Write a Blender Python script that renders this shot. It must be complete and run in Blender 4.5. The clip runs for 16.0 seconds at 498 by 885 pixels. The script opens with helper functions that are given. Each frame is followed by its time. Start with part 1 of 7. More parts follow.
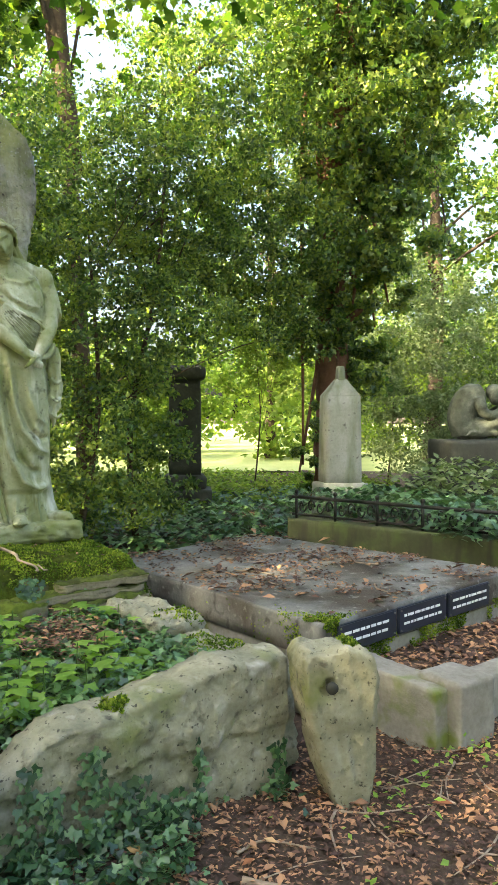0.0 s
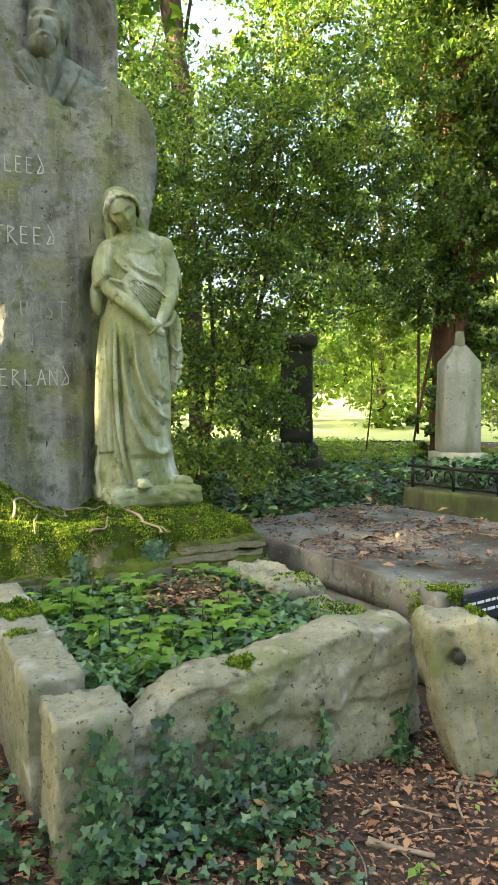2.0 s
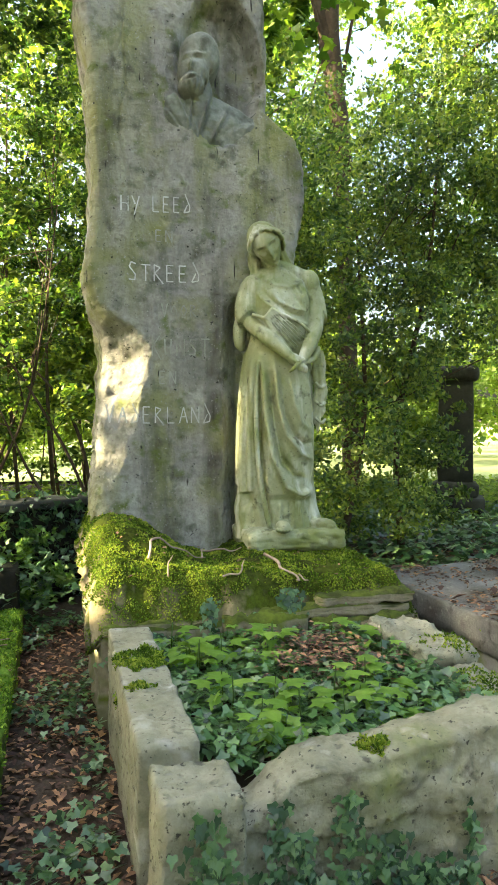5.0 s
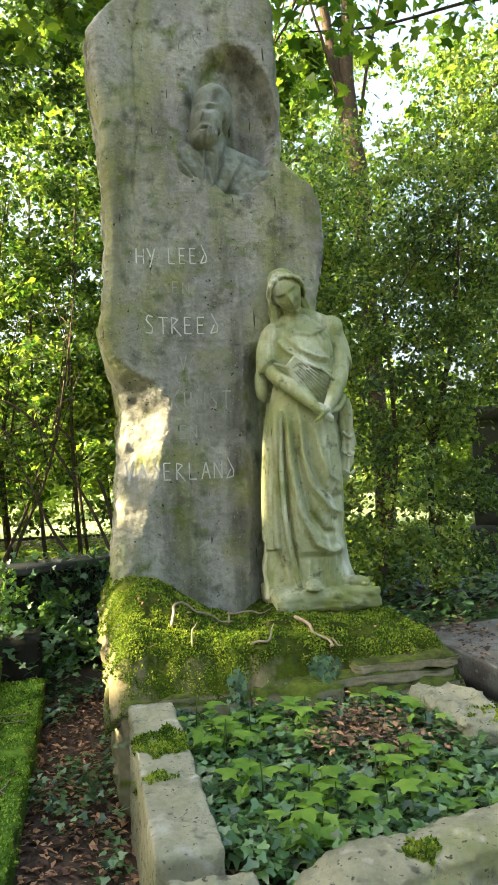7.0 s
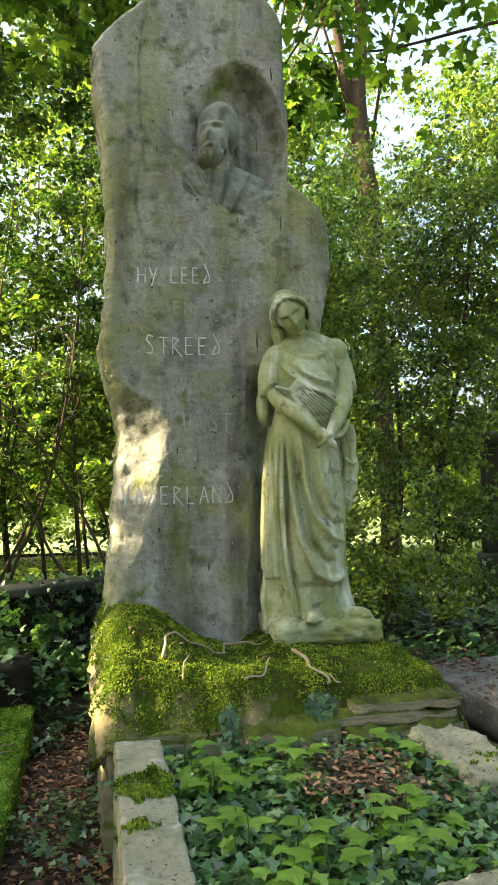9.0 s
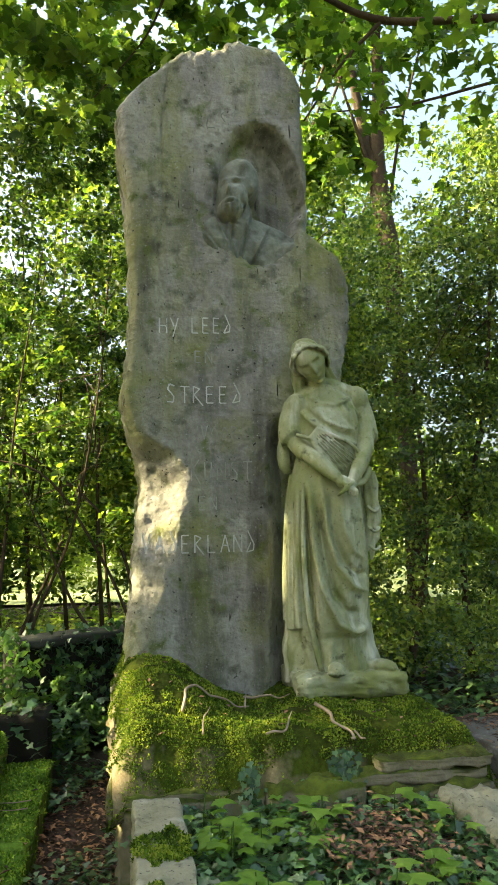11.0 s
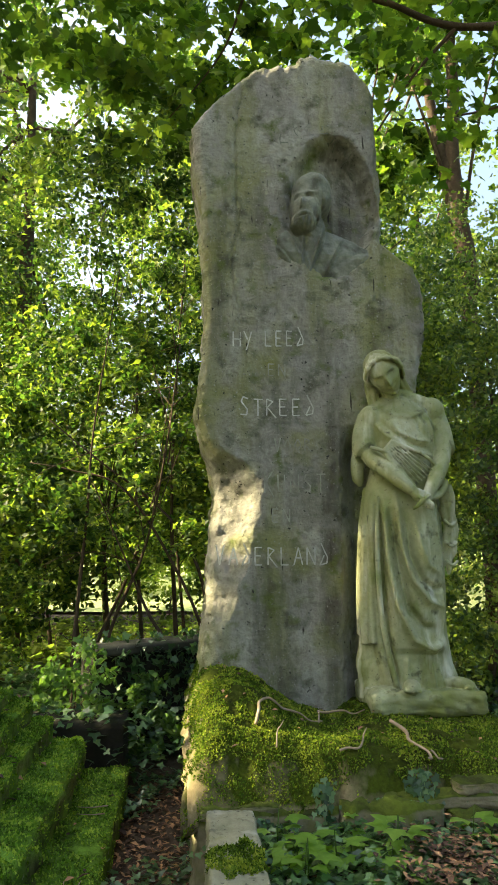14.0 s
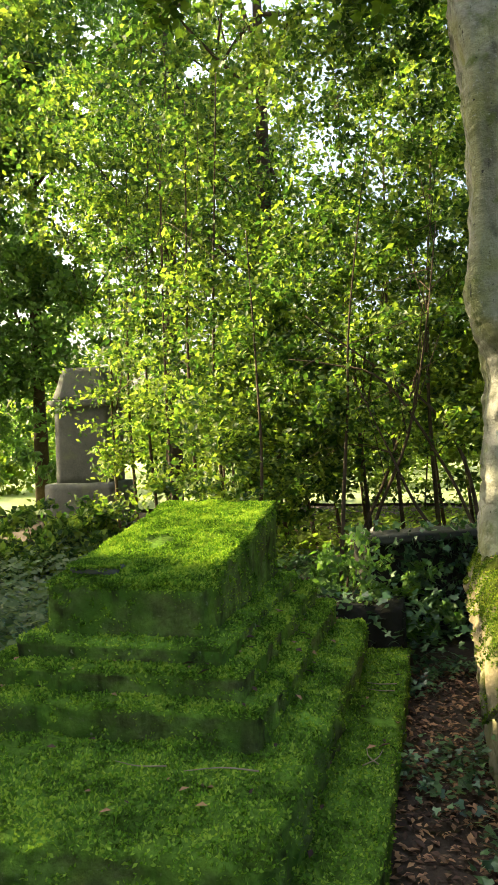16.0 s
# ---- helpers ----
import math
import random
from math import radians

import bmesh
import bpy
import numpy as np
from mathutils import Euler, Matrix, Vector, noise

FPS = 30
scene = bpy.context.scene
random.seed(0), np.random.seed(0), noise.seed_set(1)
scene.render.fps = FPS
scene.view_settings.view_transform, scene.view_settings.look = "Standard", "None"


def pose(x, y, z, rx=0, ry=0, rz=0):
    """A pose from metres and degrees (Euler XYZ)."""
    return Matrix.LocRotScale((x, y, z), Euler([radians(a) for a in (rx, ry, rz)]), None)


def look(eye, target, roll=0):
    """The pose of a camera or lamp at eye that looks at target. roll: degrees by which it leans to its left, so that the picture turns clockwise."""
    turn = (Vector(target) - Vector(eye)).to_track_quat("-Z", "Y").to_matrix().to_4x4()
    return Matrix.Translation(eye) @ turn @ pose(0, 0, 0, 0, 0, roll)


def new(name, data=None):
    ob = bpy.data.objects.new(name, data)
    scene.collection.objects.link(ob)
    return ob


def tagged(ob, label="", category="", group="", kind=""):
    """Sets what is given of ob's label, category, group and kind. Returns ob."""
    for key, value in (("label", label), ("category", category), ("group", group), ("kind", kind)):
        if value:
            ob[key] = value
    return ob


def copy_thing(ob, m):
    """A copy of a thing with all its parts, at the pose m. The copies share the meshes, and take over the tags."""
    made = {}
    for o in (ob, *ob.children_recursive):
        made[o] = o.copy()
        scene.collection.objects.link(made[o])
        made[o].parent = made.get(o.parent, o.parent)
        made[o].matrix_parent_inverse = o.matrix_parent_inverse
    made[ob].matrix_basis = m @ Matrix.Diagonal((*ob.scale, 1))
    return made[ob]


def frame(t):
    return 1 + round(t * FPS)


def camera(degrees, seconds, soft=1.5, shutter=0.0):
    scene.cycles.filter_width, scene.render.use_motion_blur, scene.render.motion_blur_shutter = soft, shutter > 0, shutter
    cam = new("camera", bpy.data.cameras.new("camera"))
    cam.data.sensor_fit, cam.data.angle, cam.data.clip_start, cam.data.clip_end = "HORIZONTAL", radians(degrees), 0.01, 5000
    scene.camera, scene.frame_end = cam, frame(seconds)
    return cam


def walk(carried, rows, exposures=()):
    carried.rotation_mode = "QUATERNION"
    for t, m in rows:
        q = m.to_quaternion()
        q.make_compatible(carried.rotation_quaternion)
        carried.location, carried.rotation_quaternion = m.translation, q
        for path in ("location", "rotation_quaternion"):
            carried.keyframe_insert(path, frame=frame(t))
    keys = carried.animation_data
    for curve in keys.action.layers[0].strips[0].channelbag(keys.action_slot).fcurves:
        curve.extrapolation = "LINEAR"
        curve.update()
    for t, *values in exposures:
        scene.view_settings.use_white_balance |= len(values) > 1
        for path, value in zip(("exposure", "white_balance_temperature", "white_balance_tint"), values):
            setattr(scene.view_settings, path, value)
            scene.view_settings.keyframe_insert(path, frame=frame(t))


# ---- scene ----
cam = camera(38.1, 16.0)
METRES, EYE, TILT, LEAN, TURN = 0.92, 1.25, -2.0, 0.0, 0.0
ROWS = [
    (0.0, 0.0, 0.0, 0.0, 0.0, 0.0, -0.0),
    (0.5, -0.0207, -0.0002, 0.002, 2.39, -0.21, 0.67),
    (1.0, -0.0433, -0.0009, -0.0012, 4.57, -1.11, 0.19),
    (1.5, -0.0579, 0.0009, -0.0083, 6.98, -1.86, 0.1),
    (2.0, -0.0617, 0.0041, -0.0184, 8.51, -2.42, -0.17),
    (2.5, -0.0644, 0.011, -0.033, 10.02, -2.57, -0.95),
    (3.0, -0.0686, 0.0177, -0.0422, 12.19, -3.07, -0.63),
    (3.5, -0.0635, 0.0471, -0.0468, 14.86, -3.03, 0.23),
    (4.0, -0.0587, 0.1105, -0.0418, 17.47, -1.82, 0.26),
    (4.5, -0.0331, 0.1785, -0.0092, 20.23, -0.96, -1.32),
    (7.0, -0.0686, 0.4196, 0.0773, 23.5, 3.63, 1.02),
    (7.5, -0.0993, 0.4551, 0.091, 23.16, 4.21, 0.34),
    (8.0, -0.1012, 0.4849, 0.0994, 23.08, 4.56, 0.74),
    (8.5, -0.0864, 0.5153, 0.1057, 23.48, 4.67, 0.12),
    (9.0, -0.0714, 0.5332, 0.1144, 24.05, 5.13, -0.19),
    (11.5, -0.0598, 0.5578, 0.1165, 26.18, 10.91, -0.41),
    (12.0, -0.0635, 0.5701, 0.1172, 26.28, 13.19, -0.84),
    (12.5, -0.0524, 0.5393, 0.1179, 26.34, 14.48, -0.66),
    (13.0, -0.0465, 0.5256, 0.1178, 26.45, 14.71, -0.71),
    (13.5, -0.0471, 0.5226, 0.1231, 27.09, 12.84, -0.75),
    (14.0, -0.0618, 0.535, 0.1239, 31.59, 9.72, -1.04),
    (14.5, -0.1115, 0.5304, 0.1054, 38.7, 6.55, -1.82),
    (15.0, -0.1645, 0.5273, 0.095, 44.99, 3.79, -1.66),
    (15.5, -0.2035, 0.5274, 0.0929, 48.32, 2.07, -1.36),
    (16.0, -0.2395, 0.5013, 0.0961, 50.69, 1.29, 0.23),
]
walk(cam, [(t, pose(0, 0, EYE, TILT, LEAN, TURN) @ pose(METRES * x, METRES * y, METRES * z, 90 + pitch, roll, yaw)) for t, x, y, z, yaw, pitch, roll in ROWS],
     exposures=[(0.0, 3.08, 6600, 6), (4.5, 3.08, 6600, 6), (8.0, 2.88, 6600, 5), (12.0, 2.4, 6800, 3), (16.0, 2.3, 6800, 3)])

# ---- world, sun ----
PHI = radians(36)
CU, SU = math.cos(PHI), math.sin(PHI)


def uv(u, v, z=0.0):
    """A place from the monument's own axes: u along its front, v towards its back."""
    return Vector((u * CU - v * SU, u * SU + v * CU, z))


SUN_AZ = uv(-1.0, 0.05).normalized()                       # towards the sun, level
SUN_EL = radians(29)
TO_SUN = Vector((SUN_AZ.x * math.cos(SUN_EL), SUN_AZ.y * math.cos(SUN_EL), math.sin(SUN_EL))).normalized()
world = bpy.data.worlds.new("sky")
scene.world = world
world.use_nodes = True
wn = world.node_tree
sky = wn.nodes.new("ShaderNodeTexSky")
sky.sky_type, sky.sun_disc = "NISHITA", False
sky.sun_elevation = SUN_EL
sky.sun_rotation = math.atan2(TO_SUN.x, TO_SUN.y)
sky.air_density, sky.dust_density = 1.0, 10.0
wn.links.new(sky.outputs[0], wn.nodes["Background"].inputs[0])
wn.nodes["Background"].inputs[1].default_value = 0.15
sun = new("sun", bpy.data.lights.new("sun", "SUN"))
sun.data.energy, sun.data.angle, sun.data.color = 4.8, radians(0.6), (1.0, 0.82, 0.50)
sun.matrix_world = look(TO_SUN * 30, (0, 0, 0))


# ---- materials ----
def material(name, colours, scale=3.0, rough=0.8, bump=0.3, fine=40.0, spots=None, metal=0.0, translucent=0.0, per_piece=0.0,
             per_island=0.0, gloss=0.3, moss=None, depth=0.02, contrast=1.0):
    """colours: dark to light stops for a large and a fine noise. spots: (colour, scale, from, to). moss: (colour, amount from, to), on faces that look up."""
    m = bpy.data.materials.new(name)
    m.use_nodes = True
    nt = m.node_tree
    nd, ln = nt.nodes, nt.links
    b = nd["Principled BSDF"]
    co = nd.new("ShaderNodeTexCoord")
    big, small = nd.new("ShaderNodeTexNoise"), nd.new("ShaderNodeTexNoise")
    for n, s, d in ((big, scale, 6), (small, fine, 8)):
        n.inputs["Scale"].default_value, n.inputs["Detail"].default_value = s, d
        n.inputs["Roughness"].default_value = 0.65
        ln.new(co.outputs["Object"], n.inputs["Vector"])
    mixf = nd.new("ShaderNodeMath")
    mixf.operation = "MULTIPLY_ADD"
    ln.new(small.outputs[0], mixf.inputs[0])
    mixf.inputs[1].default_value = 0.45
    half = nd.new("ShaderNodeMath")
    half.operation = "MULTIPLY_ADD"
    ln.new(big.outputs[0], half.inputs[0])
    half.inputs[1].default_value, half.inputs[2].default_value = 0.9 * contrast, 0.28 - 0.45 * contrast
    ln.new(half.outputs[0], mixf.inputs[2])
    fac = mixf.outputs[0]
    for amount, source in ((per_piece, "Object"), (per_island, "Island")):
        if amount:
            if source == "Object":
                rnd = nd.new("ShaderNodeObjectInfo").outputs["Random"]
            else:
                rnd = nd.new("ShaderNodeNewGeometry").outputs["Random Per Island"]
            add = nd.new("ShaderNodeMath")
            add.operation = "MULTIPLY_ADD"
            ln.new(rnd, add.inputs[0])
            add.inputs[1].default_value = amount
            shift = nd.new("ShaderNodeMath")
            shift.operation = "SUBTRACT"
            ln.new(fac, shift.inputs[0])
            shift.inputs[1].default_value = amount / 2
            ln.new(shift.outputs[0], add.inputs[2])
            fac = add.outputs[0]
    ramp = nd.new("ShaderNodeValToRGB")
    ln.new(fac, ramp.inputs[0])
    els = ramp.color_ramp.elements
    n = len(colours)
    while len(els) < n:
        els.new(0.5)
    for i, c in enumerate(colours):
        els[i].position = 0.22 + 0.56 * i / max(1, n - 1)
        els[i].color = (*c, 1)
    col = ramp.outputs[0]

    def blend(col, fac, colour):
        mx = nd.new("ShaderNodeMix")
        mx.data_type = "RGBA"
        ln.new(fac, mx.inputs[0])
        ln.new(col, mx.inputs[6])
        mx.inputs[7].default_value = (*colour, 1)
        return mx.outputs[2]

    for spot in spots or ():
        colour, s, lo, hi = spot[:4]
        t = nd.new("ShaderNodeTexNoise")
        t.inputs["Scale"].default_value, t.inputs["Detail"].default_value = s, 5
        if len(spot) > 4:
            mp = nd.new("ShaderNodeMapping")
            mp.inputs["Scale"].default_value = spot[4]
            ln.new(co.outputs["Object"], mp.inputs[0])
            ln.new(mp.outputs[0], t.inputs["Vector"])
        else:
            ln.new(co.outputs["Object"], t.inputs["Vector"])
        r = nd.new("ShaderNodeMapRange")
        r.inputs[1].default_value, r.inputs[2].default_value = lo, hi
        ln.new(t.outputs[0], r.inputs[0])
        col = blend(col, r.outputs[0], colour)
    if moss:
        colour, lo, hi = moss
        g = nd.new("ShaderNodeNewGeometry")
        sep = nd.new("ShaderNodeSeparateXYZ")
        ln.new(g.outputs["Normal"], sep.inputs[0])
        ad = nd.new("ShaderNodeMath")
        ad.operation = "MULTIPLY_ADD"
        ln.new(big.outputs[0], ad.inputs[0])
        ad.inputs[1].default_value = 1.2
        ln.new(sep.outputs[2], ad.inputs[2])
        r = nd.new("ShaderNodeMapRange")
        r.inputs[1].default_value, r.inputs[2].default_value = lo, hi
        ln.new(ad.outputs[0], r.inputs[0])
        tone = nd.new("ShaderNodeValToRGB")
        ln.new(fac, tone.inputs[0])
        for e, at, k in zip(tone.color_ramp.elements, (0.36, 0.66), (0.22, 0.95)):
            e.position, e.color = at, (colour[0] * k, colour[1] * k, colour[2] * k, 1)
        mx = nd.new("ShaderNodeMix")
        mx.data_type = "RGBA"
        ln.new(r.outputs[0], mx.inputs[0])
        ln.new(col, mx.inputs[6])
        ln.new(tone.outputs[0], mx.inputs[7])
        col = mx.outputs[2]
    ln.new(col, b.inputs["Base Color"])
    b.inputs["Roughness"].default_value, b.inputs["Metallic"].default_value = rough, metal
    b.inputs["Specular IOR Level"].default_value = gloss
    if bump:
        bp = nd.new("ShaderNodeBump")
        bp.inputs["Strength"].default_value, bp.inputs["Distance"].default_value = bump, depth
        ln.new(fac if not (per_island or per_piece) else mixf.outputs[0], bp.inputs["Height"])
        ln.new(bp.outputs[0], b.inputs["Normal"])
    if translucent:
        tr = nd.new("ShaderNodeBsdfTranslucent")
        br = nd.new("ShaderNodeMix")
        br.data_type, br.blend_type = "RGBA", "MULTIPLY"
        br.inputs[0].default_value = 1.0
        ln.new(col, br.inputs[6])
        br.inputs[7].default_value = (1.95, 2.15, 0.85, 1)
        ln.new(br.outputs[2], tr.inputs[0])
        ms = nd.new("ShaderNodeMixShader")
        ms.inputs[0].default_value = translucent
        ln.new(b.outputs[0], ms.inputs[1])
        ln.new(tr.outputs[0], ms.inputs[2])
        ln.new(ms.outputs[0], nd["Material Output"].inputs[0])
    return m


STELE = material("weathered_grey_stone", [(0.105, 0.103, 0.092), (0.245, 0.241, 0.217), (0.44, 0.44, 0.40)], 2.6, 0.85, 0.95, 34,
                 [((0.19, 0.205, 0.075), 1.3, 0.46, 0.70, (3.2, 3.2, 0.6)), ((0.06, 0.055, 0.045), 2.0, 0.54, 0.74, (3.6, 3.6, 0.45)), ((0.26, 0.25, 0.25), 6, 0.56, 0.78), ((0.085, 0.088, 0.062), 11, 0.54, 0.72), ((0.20, 0.21, 0.08), 3.5, 0.54, 0.74),
                  ((0.10, 0.125, 0.035), 9, 0.58, 0.72), ((0.30, 0.30, 0.285), 85, 0.62, 0.74), ((0.03, 0.03, 0.026), 46, 0.66, 0.72), ((0.030, 0.028, 0.024), 4.0, 0.690, 0.715, (9, 9, 0.9))], depth=0.05)
MARBLE = material("weathered_marble", [(0.1634, 0.1763, 0.0903), (0.2838, 0.3027, 0.1849), (0.4128, 0.43, 0.3354)], 4.0, 0.7, 0.25, 45,
                  [((0.17, 0.18, 0.06), 3.4, 0.52, 0.75, (1.6, 1.6, 0.7)), ((0.10, 0.10, 0.06), 24, 0.62, 0.75), ((0.13, 0.16, 0.04), 7, 0.56, 0.74, (1.5, 1.5, 0.6)), ((0.06, 0.055, 0.035), 80, 0.66, 0.73),
                   ((0.62, 0.62, 0.55), 3.1, 0.58, 0.75, (3, 3, 0.5)), ((0.15, 0.17, 0.05), 2.2, 0.50, 0.66), ((0.07, 0.075, 0.035), 12, 0.60, 0.74)])
KERB = material("pale_limestone", [(0.115, 0.113, 0.075), (0.22, 0.215, 0.148), (0.325, 0.315, 0.235)], 5.0, 0.9, 0.5, 42,
                [((0.13, 0.15, 0.04), 4, 0.60, 0.78), ((0.09, 0.085, 0.06), 22, 0.58, 0.72), ((0.05, 0.047, 0.034), 60, 0.62, 0.70), ((0.38, 0.37, 0.31), 11, 0.60, 0.74)], depth=0.045)
ROUGH = material("rough_plinth_stone", [(0.11, 0.095, 0.06), (0.2, 0.175, 0.12), (0.29, 0.26, 0.19)], 3.5, 0.9, 0.7, 28,
                 [((0.10, 0.12, 0.02), 4, 0.5, 0.66)], moss=((0.10, 0.13, 0.012), 0.75, 1.0))
GRANITE = material("dark_granite", [(0.055, 0.055, 0.052), (0.12, 0.12, 0.112), (0.21, 0.21, 0.20)], 3.0, 0.6, 0.4, 70,
                   [((0.04, 0.03, 0.02), 2.6, 0.46, 0.60), ((0.22, 0.22, 0.20), 30, 0.60, 0.72), ((0.03, 0.028, 0.022), 14, 0.58, 0.70)], gloss=0.45)
CONCRETE = material("grey_concrete", [(0.12, 0.115, 0.09), (0.21, 0.2, 0.17), (0.3, 0.29, 0.26)], 4.0, 0.9, 0.4, 50,
                    [((0.12, 0.15, 0.03), 5, 0.57, 0.7)])
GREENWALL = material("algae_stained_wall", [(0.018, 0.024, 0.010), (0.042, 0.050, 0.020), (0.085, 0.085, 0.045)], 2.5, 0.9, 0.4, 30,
                     [((0.06, 0.085, 0.02), 5, 0.55, 0.7), ((0.02, 0.02, 0.014), 3, 0.55, 0.7, (3, 3, 0.5))])
DARKSTONE = material("dark_headstone", [(0.020, 0.022, 0.017), (0.042, 0.044, 0.036), (0.078, 0.078, 0.064)], 3, 0.85, 0.4, 30)
GREYSTONE = material("grey_headstone", [(0.054, 0.0567, 0.054), (0.0918, 0.0945, 0.0891), (0.135, 0.135, 0.1269)], 2.5, 0.85, 0.3, 40,
                     [((0.13, 0.15, 0.08), 3, 0.55, 0.75)])
GREENSTONE = material("algae_dark_figure_stone", [(0.03, 0.036, 0.028), (0.075, 0.085, 0.066), (0.15, 0.16, 0.13)], 5, 0.8, 0.4, 40, [((0.02, 0.024, 0.016), 6, 0.55, 0.7)])
WHITESTONE = material("pale_headstone", [(0.15, 0.158, 0.12), (0.235, 0.24, 0.20), (0.31, 0.315, 0.28)], 2.5, 0.8, 0.2, 40,
                      [((0.10, 0.12, 0.05), 3, 0.5, 0.72, (2, 2, 0.5)), ((0.08, 0.08, 0.06), 20, 0.62, 0.75)])
SLATE = material("black_plaque", [(0.012, 0.016, 0.028), (0.022, 0.028, 0.045)], 6, 0.45, 0.05, 50)
INK = material("white_engraving", [(0.55, 0.57, 0.60), (0.70, 0.72, 0.74)], 20, 0.8, 0.0)
CHALK = material("worn_white_lettering", [(0.22, 0.22, 0.20), (0.45, 0.455, 0.44), (0.66, 0.67, 0.67)], 7, 0.9, 0.2, 30)
FAINT = material("almost_worn_away_lettering", [(0.14, 0.14, 0.11), (0.27, 0.275, 0.24), (0.42, 0.425, 0.40)], 8, 0.9, 0.2, 30)
IRON = material("black_iron", [(0.012, 0.012, 0.012), (0.03, 0.028, 0.025)], 12, 0.55, 0.2, metal=0.6)
MOSS = material("moss", [(0.035, 0.055, 0.008), (0.085, 0.12, 0.012), (0.17, 0.19, 0.022)], 5.0, 1.0, 1.0, 85,
                [((0.055, 0.04, 0.02), 7, 0.62, 0.74)], gloss=0.05)
TOMBMOSS = material("moss_over_dark_stone", [(0.035, 0.048, 0.018), (0.085, 0.105, 0.038), (0.17, 0.18, 0.11)], 6, 1.0, 1.0, 70, [((0.06, 0.125, 0.020), 5, 0.42, 0.60), ((0.025, 0.03, 0.014), 4, 0.52, 0.68, (4, 4, 0.8)), ((0.19, 0.20, 0.14), 42, 0.66, 0.74)], gloss=0.05,
                    moss=((0.16, 0.29, 0.040), 0.45, 1.10))
# near-black tone used on the boundary wall and the fallen slab
NEARBLACK = material("near_black_wall_stone", [(0.008, 0.008, 0.006), (0.018, 0.017, 0.013), (0.035, 0.033, 0.025)], 4, 0.95, 0.6, 30)
MOSSBLADE = material("moss_tufts", [(0.03, 0.055, 0.009), (0.095, 0.155, 0.020), (0.25, 0.29, 0.045)], 7.0, 1.0, 0.0, 30, per_island=0.5, contrast=1.9,
                     translucent=0.25, gloss=0.05)
MOSSGREEN = material("shade_moss_tufts", [(0.045, 0.090, 0.014), (0.125, 0.235, 0.030), (0.29, 0.38, 0.06)], 6.0, 1.0, 0.0, 30, per_island=0.5, contrast=1.9, translucent=0.25, gloss=0.05)
SOIL = material("dark_leafy_soil", [(0.022, 0.015, 0.010), (0.055, 0.038, 0.026), (0.11, 0.075, 0.052)], 2.2, 0.95, 1.0, 35,
                [((0.14, 0.095, 0.065), 28, 0.60, 0.70)])
# lawn colour is lightened to carry the glow of strong sun
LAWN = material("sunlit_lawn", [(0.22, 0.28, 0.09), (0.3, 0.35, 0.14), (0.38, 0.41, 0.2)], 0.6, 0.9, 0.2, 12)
BARK = material("brown_bark", [(0.027, 0.018, 0.012), (0.06, 0.042, 0.027), (0.108, 0.078, 0.054)], 5, 0.95, 1.0, 30)
REDBARK = material("reddish_bark", [(0.06, 0.03, 0.018), (0.12, 0.06, 0.036), (0.18, 0.102, 0.066)], 4, 0.95, 1.0, 30)
TWIG = material("dry_twig", [(0.16, 0.12, 0.08), (0.27, 0.21, 0.15), (0.38, 0.32, 0.25)], 8, 0.9, 0.3, 40)
LEAF_YEW = material("dark_evergreen_leaf", [(0.045, 0.093, 0.027), (0.0825, 0.1575, 0.045), (0.1425, 0.225, 0.0675)], 0.9, 0.45, 0, 9,
                    per_island=0.5, translucent=0.35)
LEAF_IVY = material("ivy_leaf", [(0.014, 0.044, 0.018), (0.042, 0.105, 0.038), (0.11, 0.19, 0.078)], 1.2, 0.34, 0, 30, per_island=0.8,
                    translucent=0.2, gloss=0.6)
LEAF_BEDIVY = material("bright_ivy_leaf", [(0.022, 0.060, 0.018), (0.055, 0.130, 0.036), (0.125, 0.22, 0.075)], 2.5, 0.34, 0, 30, per_island=0.8,
                       translucent=0.2, gloss=0.7)
LEAF_CLIMB = material("tree_ivy_leaf", [(0.028, 0.060, 0.017), (0.078, 0.135, 0.036), (0.19, 0.235, 0.052)], 1.1, 0.4, 0, 9, per_island=0.7, translucent=0.42, gloss=0.5, contrast=1.5)
# haze over the foliage is put into this greyed, paler leaf colour
LEAF_HAZE = material("hazy_bush_leaf", [(0.075, 0.11, 0.05), (0.12, 0.16, 0.08), (0.17, 0.205, 0.11)], 0.8, 0.6, 0, 9, per_island=0.5, translucent=0.3)
LEAF_SHRUB = material("shrub_leaf", [(0.022, 0.050, 0.016), (0.060, 0.106, 0.027), (0.155, 0.20, 0.045)], 0.9, 0.5, 0, 9, per_island=0.8,
                      translucent=0.48, contrast=1.9)
LEAF_MAPLE = material("maple_leaf", [(0.032, 0.07, 0.013), (0.07, 0.128, 0.022), (0.135, 0.195, 0.034)], 0.9, 0.5, 0, 12, per_island=0.9,
                      translucent=0.5, contrast=1.5)
LEAF_FAR = material("far_tree_leaf", [(0.034, 0.070, 0.020), (0.080, 0.130, 0.034), (0.16, 0.20, 0.05)], 0.4, 0.6, 0, 2, per_island=0.7,
                    translucent=0.48, contrast=1.7)
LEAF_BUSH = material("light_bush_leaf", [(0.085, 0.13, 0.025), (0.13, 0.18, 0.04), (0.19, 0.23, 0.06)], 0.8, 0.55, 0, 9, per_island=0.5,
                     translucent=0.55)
LEAF_SEED = material("seedling_leaf", [(0.1008, 0.1904, 0.028), (0.1456, 0.252, 0.0392), (0.2016, 0.3136, 0.056)], 6, 0.5, 0, 60, per_piece=0.4, translucent=0.35)
